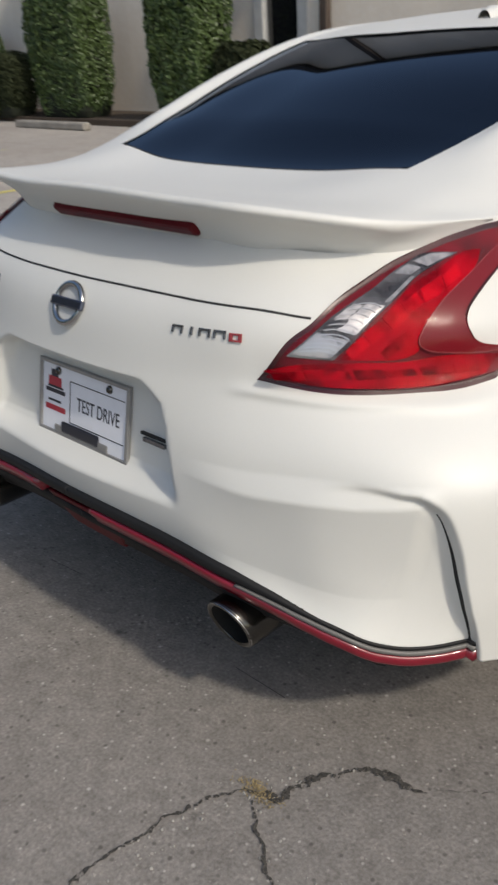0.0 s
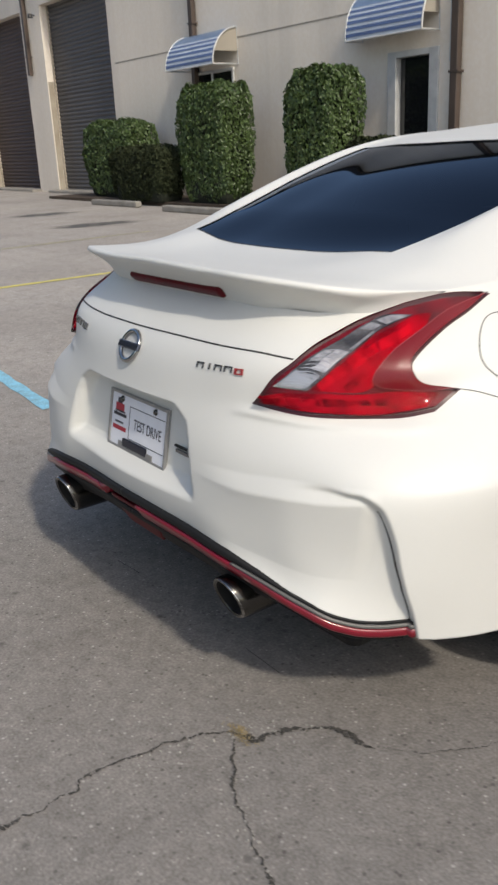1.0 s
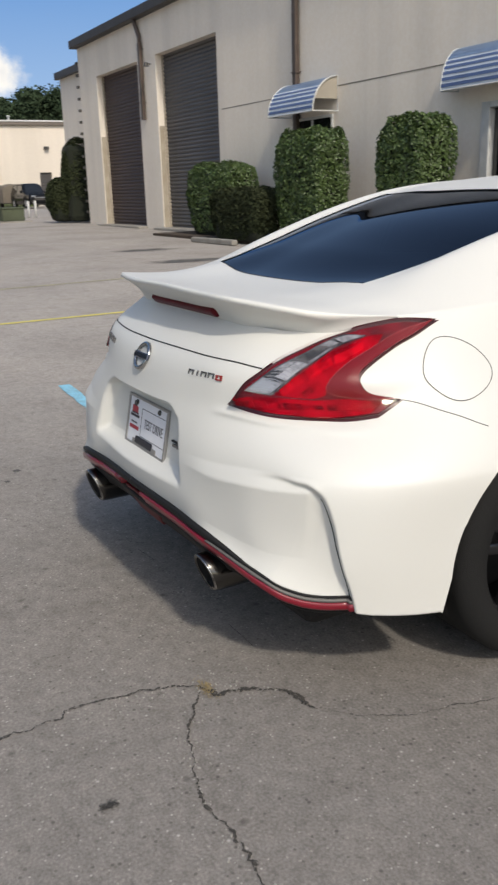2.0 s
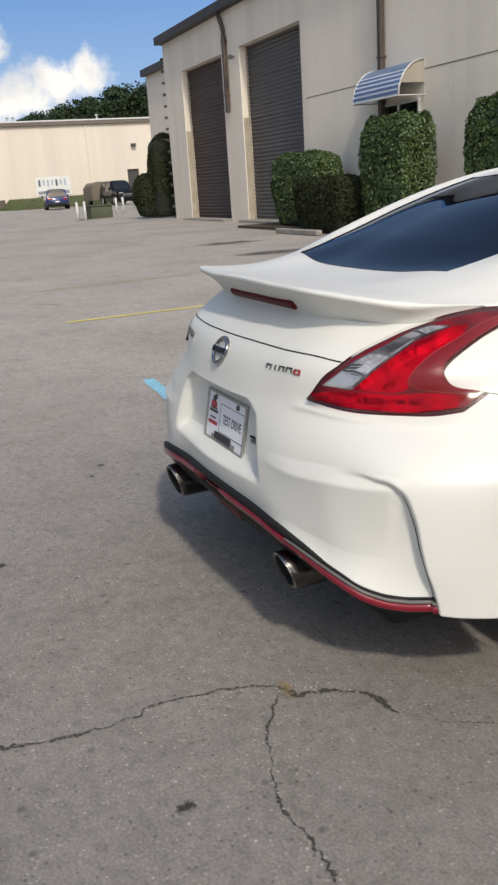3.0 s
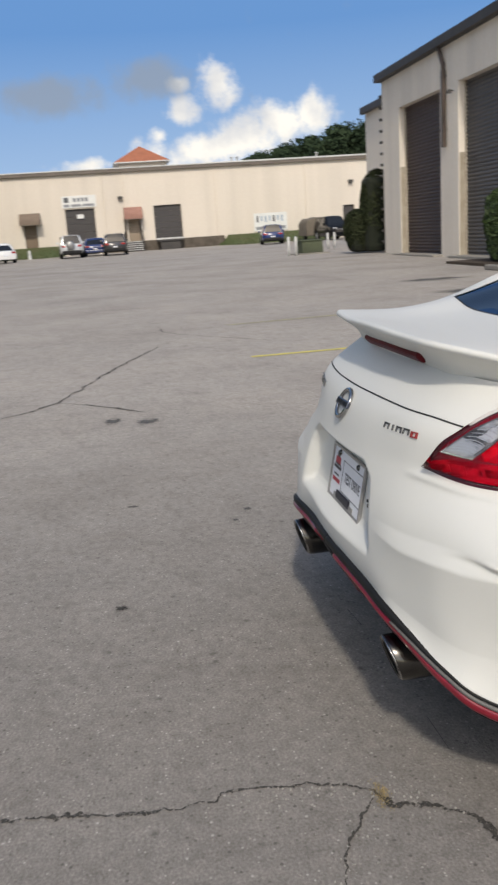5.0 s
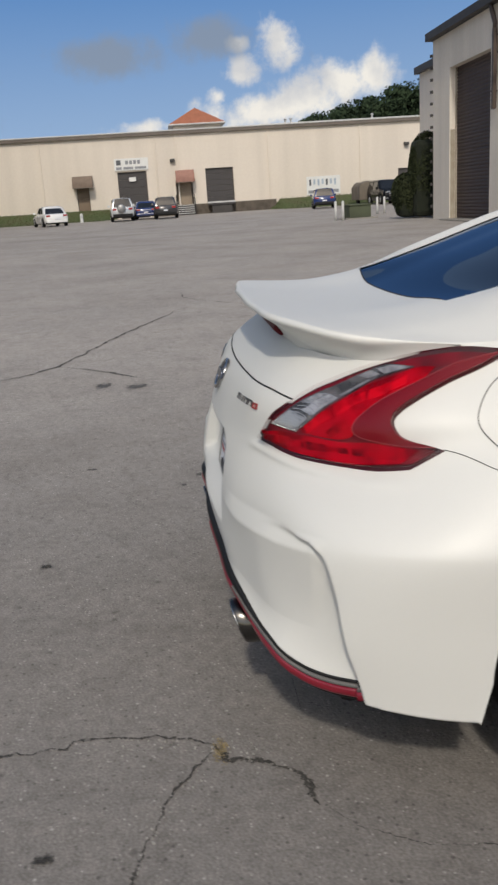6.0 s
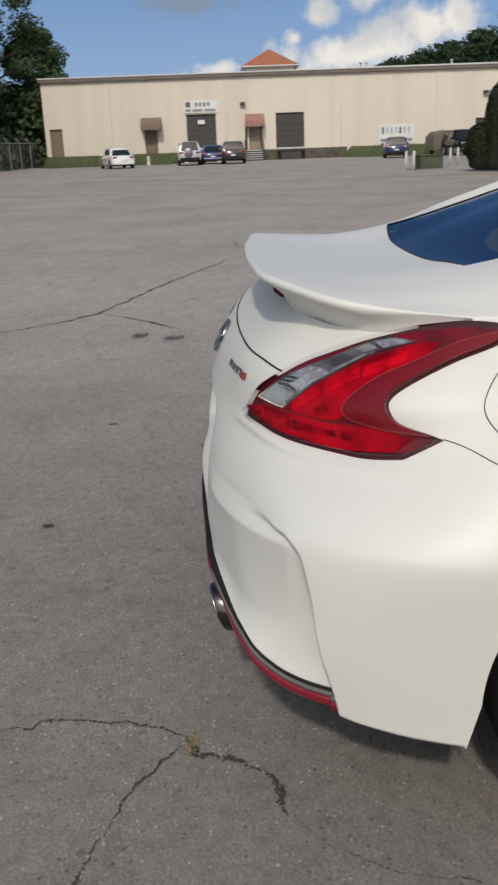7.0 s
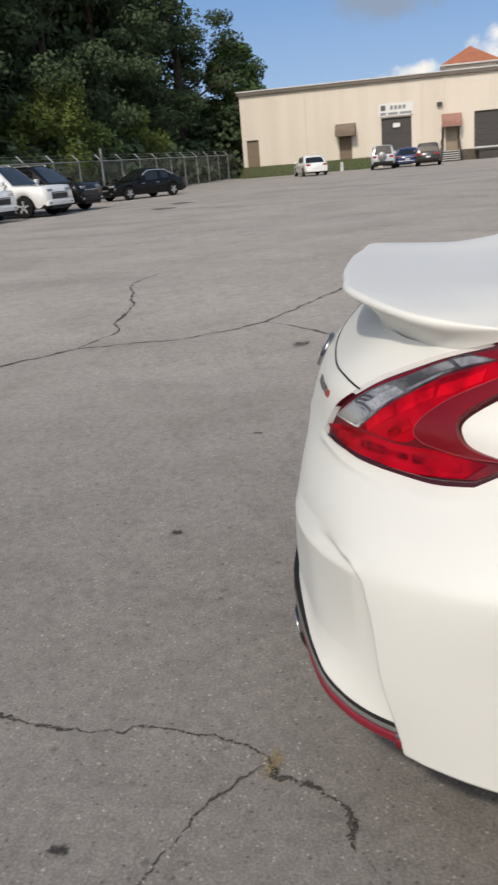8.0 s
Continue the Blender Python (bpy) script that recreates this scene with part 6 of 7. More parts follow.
wheel_stop(-17.3, -15.1, 8.28, "worn concrete wheel stop on the asphalt")
wheel_stop(-13.6, -11.4, 8.05, "worn concrete wheel stop on the asphalt")
wheel_stop(-9.9, -7.7, 8.05, "worn concrete wheel stop on the asphalt")
wheel_stop(-6.2, -4.0, 8.05, "worn concrete wheel stop on the asphalt")
hedge("corner_bush", -33.6, -32.5, 9.95, 11.4, 3.25, "tall dark bush at the building corner", 9000, LEAF_DULL, 16, square=2.3, leaf=0.055)
hedge("corner_bush", -34.4, -32.9, 9.45, 10.9, 1.75, "rounded dark bush at the building corner", 8000, LEAF_DULL, 17, square=2.8, leaf=0.055)
# the next unit of the same row, set back
tagged(mesh_object("wall_next_unit", boxed(-45.2, -38.0, 14.05, 34.0, -0.3, 7.2), WALL), "beige concrete wall of the next unit", "wall", "", "structure")
downspout_next = thing("downspout", (-38.35, 13.95, 0.12), "dark brown downspout on the next unit", "downspout", "downspouts")
part("pipe", boxed(-0.075, 0.075, -0.06, 0.06, 0, 7.0, 0.015), PIPE, downspout_next)
tagged(mesh_object("fascia_next_unit", boxed(-45.4, -37.8, 13.80, 14.045, 7.15, 7.5, 0.02), FASCIA), "dark gutter of the next unit", "gutter", "", "structure")


# ---- long cream warehouse across the lot ----
FX = -77.0
FZ = 1.15
FTOP = 7.35
FAR_HOLES = [(-15.85, -14.75, 3.5), (-7.55, -6.45, 3.35), (-3.85, -1.27, 4.32), (1.25, 2.75, 3.35), (3.96, 6.46, 4.22), (21.55, 22.65, 3.22)]


def far_wall():
    bm = bmesh.new()
    y = -16.25
    for a, b, top in FAR_HOLES:
        box(bm, FX - 0.4, FX, y, a, -0.5, FTOP)
        box(bm, FX - 0.4, FX, a, b, top, FTOP)
        y = b
    box(bm, FX - 0.4, FX, y, 60.0, -0.5, FTOP)
    bmesh.ops.remove_doubles(bm, verts=bm.verts, dist=1e-4)
    return bm


tagged(mesh_object("wall_warehouse", far_wall(), FAR_WALL), "long cream painted warehouse wall", "wall", "", "structure")
tagged(mesh_object("wall_warehouse_end", boxed(FX - 30, FX - 0.4, -16.25, -15.85, -0.5, FTOP), FAR_WALL), "cream painted end wall of the warehouse", "wall", "", "structure")
tagged(mesh_object("wall_warehouse_back", boxed(FX - 30, FX - 29.6, -15.85, 60.0, -0.5, FTOP), FAR_WALL), "cream painted back wall of the warehouse", "wall", "", "structure")
tagged(mesh_object("roof_warehouse", boxed(FX - 30, FX + 0.02, -16.3, 60, FTOP + 0.001, FTOP + 0.15), ROOFING), "low warehouse roof", "roof", "", "structure")
tagged(mesh_object("gutter_warehouse", boxed(FX + 0.02, FX + 0.26, -16.4, 60, FTOP - 0.12, FTOP + 0.16, 0.02), FAR_TRIM), "brown gutter along the warehouse roof", "gutter", "", "structure")
tagged(mesh_object("trim_warehouse_cap", boxed(FX + 0.0, FX + 0.30, -16.45, 60, FTOP + 0.163, FTOP + 0.26, 0.015), WHITE_METAL), "weathered white metal cap along the warehouse roof", "roof trim", "", "structure")
ridge = bmesh.new()
box(ridge, FX - 0.3, FX - 0.05, 9, 60, FTOP + 0.17, FTOP + 0.32, 0.02)
tagged(mesh_object("roof_edge_trim", ridge, WHITE_METAL), "pale metal edge on the roof", "trim", "", "structure")
ribs = bmesh.new()
for y in (-10.5, -0.4, 1.45, 9.65, 18.0):
    box(ribs, FX, FX + 0.10, y, y + 0.14, FZ, FTOP - 0.13, 0.02)
tagged(mesh_object("downspout_trim", ribs, FAR_WALL), "cream downspouts on the warehouse wall", "downspout", "", "structure")


def far_door(y0, y1, z0, top, mat, label, cat="door"):
    d = thing(cat.replace(" ", "_"), (FX - 0.22, (y0 + y1) / 2, z0), label, cat, "", "")
    w, h = (y1 - y0) / 2, top - z0
    n = 6 if h > 2.4 else 2
    for k in range(n):
        part("door_panel", boxed(-0.04, 0.04, -w + 0.02, w - 0.02, h * k / n + 0.005, h * (k + 1) / n - 0.005, 0.008), mat, d)
    fr = bmesh.new()
    box(fr, -0.05, 0.10, -w, -w + 0.06, 0, h, 0.01)
    box(fr, -0.05, 0.10, w - 0.06, w, 0, h, 0.01)
    box(fr, -0.05, 0.10, -w + 0.06, w - 0.06, h - 0.06, h, 0.01)
    part("door_frame", fr, FAR_TRIM, d)
    return d


far_door(-15.85, -14.75, 1.2, 3.5, DOOR_BROWN, "brown steel side door of the warehouse")
far_door(-7.55, -6.45, 1.2, 3.35, DOOR_BROWN, "brown door under a brown canopy")
far_door(-3.85, -1.27, 0.32, 4.32, DOCK_DOOR, "large dark roller door of the warehouse", "dock door")
far_door(1.35, 2.65, 1.2, 3.40, DOOR_TAN, "tan door under a rust-red canopy")
far_door(3.96, 6.46, 1.25, 4.22, DOCK_DOOR, "dark loading dock door", "dock door")
far_door(21.55, 22.65, 1.2, 3.22, DOCK_DOOR, "dark side door of the warehouse")


def canopy(y0, y1, z0, z1, mat, label):
    th = thing("canopy", (FX, (y0 + y1) / 2, z0), label, "canopy", "door canopies")
    w, h = (y1 - y0) / 2, z1 - z0
    pts = [(1.0 * math.cos(t), h * math.sin(t)) for t in np.linspace(0, math.pi / 2, 8)]
    P = np.array([[(x, y, z) for x, z in [(1.0, -0.22)] + pts] for y in (-w, w)])
    bm = grid_bm(P)
    for s in (-w, w):
        bm.faces.new([bm.verts.new((x, s, z)) for x, z in [(0.0, -0.22), (1.0, -0.22)] + pts])
    bmesh.ops.recalc_face_normals(bm, faces=bm.faces)
    part("canvas", bm, mat, th)
    part("frame_bar", tube([(1.0, -w, -0.22), (1.0, w, -0.22)], 0.025, 6), FAR_TRIM, th)


canopy(-7.80, -6.05, 3.38, 4.18, AWN_BROWN, "brown canvas canopy over a door")
canopy(1.28, 2.92, 3.36, 4.20, AWN_RUST, "rust-red canvas canopy over a door")

sgn = thing("shop_sign", (FX + 0.03, -2.5, 4.85), "white sign board with dark lettering over the roller door", "sign")
part("board", boxed(0, 0.06, -1.55, 1.45, -0.42, 0.60, 0.01), SIGN_WHITE, sgn)
for y0, y1, z0, z1 in ((-1.35, -0.95, 0.05, 0.48), (-0.55, -0.30, 0.1, 0.42), (-0.20, 0.05, 0.1, 0.42), (0.15, 0.40, 0.1, 0.42), (0.50, 0.75, 0.1, 0.42), (-1.4, -0.9, -0.32, -0.10), (-0.75, 0.1, -0.32, -0.12), (0.25, 1.25, -0.32, -0.12)):
    part("lettering_bar", boxed(0.062, 0.07, y0, y1, z0, z1), SIGN_INK if y0 == -1.35 else SIGN_GREY, sgn)
part("door_notice", boxed(-0.06, -0.05, -0.35, 0.25, -1.35, -1.0), SIGN_WHITE, sgn)
ban = thing("wall_banner", (FX + 0.03, 14.6, 2.1), "pale banner with blue and dark lettering on the warehouse wall", "banner")
part("cloth", boxed(0, 0.04, -1.55, 1.55, -0.75, 0.85, 0.005), SIGN_WHITE, ban)
for k in range(7):
    part("lettering_bar", boxed(0.042, 0.05, -1.3 + k * 0.38, -1.12 + k * 0.38, 0.05 + 0.1 * (k % 2), 0.6), SIGN_INK if k in (0, 4) else SIGN_PALE, ban)
part("lettering_bar", boxed(0.042, 0.05, -1.4, 1.4, -0.62, -0.35), SIGN_GREY, ban)
for y, z in ((1.1, 5.05), (22.3, 5.3)):
    lw = thing("flood_lamp", (FX, y, z), "small dark flood lamp on the warehouse wall", "lamp", "warehouse lamps")
    part("lamp_head", boxed(0.10, 0.35, -0.22, 0.22, -0.13, 0.13, 0.03), FASCIA, lw)
    part("bracket", boxed(0.0, 0.12, -0.05, 0.05, -0.05, 0.05), FASCIA, lw)
for y in (11.6, 12.1, 19.6):
    vp = thing("roof_vent", (FX - 1.5, y, FTOP + 0.15), "short white vent pipe on the warehouse roof", "vent pipe", "roof vents")
    part("pipe", tube([(0, 0, 0), (0, 0, 0.55)], 0.09, 10), WHITE_METAL, vp)
    part("cap", lathe([(0.0, 0.68), (0.16, 0.60), (0.15, 0.54)], 12), WHITE_METAL, vp)

# stone dock plinth, steps and dock leveller
tagged(mesh_object("dock_plinth", boxed(FX - 0.3, FX + 0.35, -0.6, 10.2, -0.3, 1.22, 0.04), STONE), "dark stained stone plinth below the dock", "plinth", "", "structure")
lev = thing("dock_leveller", (FX + 0.6, 5.2, 0.5), "dark steel dock leveller with a white bumper", "dock leveller")
part("plate", boxed(-0.25, 0.6, -1.2, 1.2, 0.55, 0.68, 0.01), DOCK_DOOR, lev)
part("bumper", boxed(-0.25, 0.12, -1.25, 1.25, 0.70, 0.84, 0.02), WHITE_METAL, lev)
part("pit", boxed(-0.25, 0.5, -0.9, 0.9, -0.2, 0.54, 0.02), FASCIA, lev)
st = thing("door_steps", (FX + 0.36, 2.0, 0.33), "short flight of pale steps with dark handrails", "steps")
for k in range(5):
    depth = 0.28 * (5 - k)
    part("riser", boxed(0.0, depth - 0.03, -0.72, 0.72, k * 0.174 - (0.2 if k == 0 else 0), k * 0.174 + 0.118, 0.005), FASCIA, st)
    part("tread", boxed(0.0, depth + 0.02, -0.76, 0.76, k * 0.174 + 0.12, k * 0.174 + 0.172, 0.01), WHITE_METAL, st, "pale worn tread")
for s in (-0.80, 0.80):
    part("handrail", tube([(1.35, s, -0.05), (1.35, s, 0.95), (0.05, s, 1.75), (0.05, s, 0.0)], 0.04, 6), FASCIA, st, "dark steel handrail")
    part("rail_post", tube([(0.7, s, -0.05), (0.7, s, 1.34)], 0.03, 6), FASCIA, st)


# grass bank at the foot of the warehouse
def bank(y0, y1, x_out, label):
    ys = np.linspace(y0, y1, 24)
    rows = []
    for y in ys:
        e = min(1, (y - y0) / 1.5 + 0.15, (y1 - y) / 1.5 + 0.15)
        xo = FX + x_out * (0.7 + 0.3 * NO.noise(Vector((y * 0.3, 2, 0)))) * e
        rows.append([(FX + (xo - FX) * s, y, (1.22 * (1 - s) ** 1.3 + (ground_z(xo, y) + 0.012) * (1 - (1 - s) ** 1.3)) if e > 0.5 else ground_z(xo, y) + 0.02 + 0.7 * (1 - s) * e) for s in np.linspace(0, 1, 8)])
    bm = grid_bm(np.array(rows))
    for f in bm.faces:
        f.normal_update()
        if f.normal.z < 0:
            f.normal_flip()
    rnd = random.Random(int(y0 * 10) + 999)
    for _ in range(2600):
        i, j = rnd.randrange(23), rnd.randrange(7)
        p = Vector(rows[i][j]).lerp(Vector(rows[i + 1][j + 1]), rnd.random())
        a, h = rnd.uniform(0, 6.28), rnd.uniform(0.05, 0.16)
        w = 0.03
        bm.faces.new([bm.verts.new(p + Vector((math.cos(a) * w, math.sin(a) * w, -0.02))), bm.verts.new(p - Vector((math.cos(a) * w, math.sin(a) * w, 0.02))), bm.verts.new(p + Vector((rnd.gauss(0, 0.03), rnd.gauss(0, 0.03), h)))])
    tagged(mesh_object("grass_bank", bm, GRASS, None, "", False), label, "grass", "", "stuff")


bank(-16.8, -4.2, 6.0, "short green grass bank along the warehouse")
bank(9.6, 21.0, 6.5, "green grass bank along the warehouse")

# tiled cupola of a building behind
cup = thing("cupola", (-150, 6.8, 8.0), "terracotta hipped roof of a building behind the warehouse", "roof")
bm = bmesh.new()
eave, apex = [bm.verts.new((sx * 4.6, sy * 4.6, 5.9)) for sx, sy in ((-1, -1), (1, -1), (1, 1), (-1, 1))], bm.verts.new((0, 0, 8.7))
for i in range(4):
    bm.faces.new([eave[i], eave[(i + 1) % 4], apex])
bm.faces.new(eave[::-1])
part("tiled_roof", bm, TERRACOTTA, cup)
part("tower_wall", boxed(-3.9, 3.9, -3.9, 3.9, -8, 5.89), FAR_WALL, cup)
part("eave_trim", boxed(-4.7, 4.7, -4.7, 4.7, 5.70, 5.895, 0.03), WHITE_METAL, cup)


# ---- vehicles ----
def vehicle(name, m, L, W, H, style, paint, label, group="parked vehicles", detail=""):
    """A parked vehicle; its nose looks along +x, its wheels stand on z = 0."""
    th = thing(name, m, label, "car" if name != "pickup_truck" else "truck", group)
    hw, belt, ride, r = W / 2, 0.62 * H, 0.16 * H if style != "suv" else 0.17 * H, 0.215 * H if style != "suv" else 0.2 * H
    xf, xr = L * 0.5, -L * 0.5
    ax = (L * 0.31, -L * 0.30)
    # body: cross rows along x
    prof = {"sedan": [(xr, 0.52, 0.80), (xr + 0.08, 0.60, 0.9), (xr + 0.25 * L, 0.66, 1.0), (0.0, 0.62, 1.0), (0.22 * L, 0.60, 1.0), (xf - 0.12, 0.48, 0.92), (xf, 0.36, 0.78)],
            "suv": [(xr, 0.58, 0.88), (xr + 0.06, 0.62, 0.96), (xr + 0.25 * L, 0.63, 1.0), (0.0, 0.62, 1.0), (0.24 * L, 0.61, 1.0), (xf - 0.10, 0.57, 0.95), (xf, 0.46, 0.84)]}[style]
    xs = np.linspace(xr, xf, 34)
    rows = []
    for x in xs:
        top = np.interp(x, [p[0] for p in prof], [p[1] for p in prof]) * H
        w = np.interp(x, [p[0] for p in prof], [p[2] for p in prof]) * hw
        lo = ride + (0.06 * H if abs(x) > L * 0.46 else 0)
        for a in ax:
            if abs(x - a) < r * 1.16:
                lo = max(lo, r + math.sqrt(max(0, (r * 1.16) ** 2 - (x - a) ** 2)))
        sec = [(w * 0.93, lo), (w, lo + (top - lo) * 0.3), (w * 1.0, lo + (top - lo) * 0.62), (w * 0.95, top * 0.965), (w * 0.86, top), (w * 0.4, top + 0.012 * H)]
        rows.append([(x, y, z) for y, z in sec] + [(x, -y, z) for y, z in sec[::-1]])
    P = np.array(rows)
    bm = grid_bm(P)
    for end in (P[0], P[-1]):
        bm.faces.new([bm.verts.new(p) for p in end])
    bmesh.ops.remove_doubles(bm, verts=bm.verts, dist=1e-4)
    bmesh.ops.recalc_face_normals(bm, faces=bm.faces)
    part("body", bm, paint, th, "", True)
    part("chassis", boxed(xr + 0.15, xf - 0.15, -hw * 0.86, hw * 0.86, ride * 0.9, belt * 0.6, 0.05), BLACK, th)
    # cabin
    if style == "sedan":
        cab = [(xr + 0.11 * L, 0.0), (xr + 0.27 * L, 0.93), (xr + 0.42 * L, 1.0), (xr + 0.52 * L, 0.97), (xr + 0.70 * L, 0.0)]
    elif name == "pickup_truck":
        cab = [(xr + 0.40 * L, 0.0), (xr + 0.42 * L, 0.95), (xr + 0.55 * L, 1.0), (xr + 0.63 * L, 0.96), (xr + 0.74 * L, 0.0)]
    else:
        cab = [(xr + 0.02 * L, 0.0), (xr + 0.07 * L, 0.94), (xr + 0.30 * L, 1.0), (xr + 0.55 * L, 0.98), (xr + 0.72 * L, 0.0)]
    z0 = 0.60 * H
    cx = np.linspace(cab[0][0], cab[-1][0], 25)
    rows = []
    for x in cx:
        f = np.interp(x, [c[0] for c in cab], [c[1] for c in cab])
        t = z0 + (H - z0) * f
        rows.append([(x, s * y, z) for s, y, z in ((1, hw * 0.90, z0 - 0.02), (1, hw * (0.90 - 0.16 * f), z0 + (t - z0) * 0.86), (1, hw * (0.84 - 0.22 * f), t), (1, hw * 0.3, t + 0.015 * H * f), (-1, hw * 0.3, t + 0.015 * H * f), (-1, hw * (0.84 - 0.22 * f), t), (-1, hw * (0.90 - 0.16 * f), z0 + (t - z0) * 0.86), (-1, hw * 0.90, z0 - 0.02))])
    C = np.array(rows)
    bm = grid_bm(C)
    bmesh.ops.recalc_face_normals(bm, faces=bm.faces)
    part("cabin", bm, paint, th, "", True)

    def pane(i0, i1, j0, j1, nm):
        Q = C[i0:i1 + 1, j0:j1 + 1]
        cs = Q.mean((0, 1))
        Q = cs + (Q - cs) * 0.90
        n = normals(C)[i0:i1 + 1, j0:j1 + 1].mean((0, 1))
        n = n / np.linalg.norm(n)
        if n @ (cs - np.array((cs[0], 0, z0))) < 0 and abs(n[0]) < 0.8:
            n = -n
        if n[2] < 0:
            n = -n
        bm = grid_bm(Q + n * 0.018)
        bmesh.ops.recalc_face_normals(bm, faces=bm.faces)
        part(nm, bm, DARK_GLASS, th, "dark glass")

    k_front, k_rear = (17, 24), (0, 5 if style == "sedan" else 2)
    pane(k_rear[0], k_rear[1], 2, 5, "rear_window")
    pane(k_front[0], k_front[1], 2, 5, "windscreen")
    a, b = (5, 11) if style == "sedan" else (3, 11)
    for j in (0, 6):
        pane(a, b - 1, j, j + 1, "side_window")
        pane(b, 19, j, j + 1, "side_window")
    for x in ax:
        for s in (1, -1):
            w = part("wheel", lathe([(0.0, -0.02), (r * 0.5, -0.02), (r * 0.5, -0.16)], 20, pose(x, s * (hw - 0.02), r, -90 * s, 0, 0)), BLACK, th)
            part("tyre", lathe([(r * 0.64, 0.0), (r * 0.9, 0.012), (r, -0.02), (r, -0.19), (r * 0.7, -0.21)], 26, pose(x, s * (hw - 0.01), r, -90 * s, 0, 0)), TYRE, w, "", True)
            part("rim", lathe([(0.0, 0.01), (r * 0.16, 0.012), (r * 0.2, -0.01), (r * 0.5, -0.02), (r * 0.62, 0.008), (r * 0.66, 0.0)], 26, pose(x, s * (hw - 0.01), r, -90 * s, 0, 0)), RIM, w, "", True)
            spokes = bmesh.new()
            for k in range(5):
                box(spokes, r * 0.08, r * 0.64, -r * 0.085, r * 0.085, -0.014, 0.014, 0.004, pose(x, s * (hw - 0.01), r, -90 * s, 0, 0) @ Matrix.Rotation(k * math.tau / 5 + 0.3, 4, "Z"))
            lathe([(r * 0.58, 0.012), (r * 0.66, 0.014), (r * 0.69, 0.0)], 26, pose(x, s * (hw - 0.01), r, -90 * s, 0, 0), spokes)
            part("spoke_wheel", spokes, ALLOY, w, "bright alloy spokes and rim edge")
    for s in (1, -1):
        part("head_lamp", boxed(xf - 0.16, xf - 0.005, s * hw * 0.58 - 0.17, s * hw * 0.58 + 0.17, 0.44 * H, 0.52 * H, 0.02), HEAD_GLASS, th, "clear headlamp")
        part("tail_lamp", boxed(xr - 0.012, xr + 0.10, s * hw * 0.66 - 0.15, s * hw * 0.66 + 0.15, 0.48 * H, 0.57 * H, 0.02), TAIL_GLASS, th, "red tail lamp")
        part("door_mirror", boxed(0.16 * L, 0.16 * L + 0.12, *sorted((s * hw * 0.97, s * (hw + 0.16))), 0.63 * H, 0.72 * H, 0.02), paint, th)
    wide, g0, g1 = (0.52, 0.32, 0.455) if style == "suv" else (0.36, 0.31, 0.375)
    grille = part("grille", boxed(xf - 0.05, xf + 0.012, -hw * wide, hw * wide, g0 * H, g1 * H, 0.015), FASCIA, th, "dark grille")
    for k in range(3):
        z = (g0 + (g1 - g0) * (k + 0.5) / 3) * H
        part("grille_bar", boxed(xf + 0.008, xf + 0.020, -hw * wide * 0.96, hw * wide * 0.96, z - 0.012, z + 0.012, 0.003), FASCIA if k < 2 else ALLOY, grille)
    part("front_bumper", boxed(xf - 0.12, xf + 0.05, -hw * 0.84, hw * 0.84, 0.20 * H, 0.30 * H, 0.04), paint, th)
    part("lower_intake", boxed(xf - 0.10, xf + 0.045, -hw * 0.62, hw * 0.62, 0.135 * H, 0.195 * H, 0.02), BLACK, th, "black lower intake")
    for s in (1, -1):
        part("fog_lamp", boxed(xf + 0.02, xf + 0.06, s * hw * 0.68 - 0.07, s * hw * 0.68 + 0.07, 0.235 * H, 0.27 * H, 0.012), HEAD_GLASS, th, "small clear fog lamp")
        top_line = [tuple(C[i, 1 if s > 0 else 6] + np.array((0, s * 0.022, 0.0))) for i in range(3, 21)]
        part("window_line", tube(top_line, 0.022, 6), ALLOY if style == "sedan" else BLACK, th, "bright strip over the side windows" if style == "sedan" else "")
        part("door_seam", boxed(0.02 * L, 0.02 * L + 0.012, *sorted((s * hw * 0.99, s * (hw + 0.003))), 0.26 * H, 0.54 * H), GAP, th)
        for dx in (-0.10, 0.10):
            part("door_handle", boxed(dx * L, dx * L + 0.17, *sorted((s * hw * 0.985, s * (hw + 0.022))), 0.50 * H, 0.52 * H, 0.006), ALLOY if style == "sedan" else paint, th)
    part("rear_bumper", boxed(xr - 0.06, xr + 0.10, -hw * 0.82, hw * 0.82, 0.19 * H, 0.33 * H, 0.04), paint if style == "sedan" else BLACK, th)
    part("plate", boxed(xr - 0.075, xr - 0.06, -0.16, 0.16, 0.36 * H, 0.42 * H), PLATE_WHITE, th)
    if detail == "spare":
        part("spare_wheel", lathe([(0.0, 0.0), (r * 0.75, 0.0), (r * 0.95, 0.06), (r * 0.95, 0.22)], 26, pose(xr - 0.22, 0.1, 0.55 * H, 0, 90, 0)), GALV, th, "silver spare wheel cover", True)
    if detail == "rails":
        for s in (1, -1):
            part("roof_rail", tube([(xr + 0.12 * L, s * hw * 0.6, H), (xr + 0.14 * L, s * hw * 0.6, H + 0.06), (xr + 0.5 * L, s * hw * 0.6, H + 0.06), (xr + 0.52 * L, s * hw * 0.6, H)], 0.02, 6), GALV, th, "roof rail")
    return th


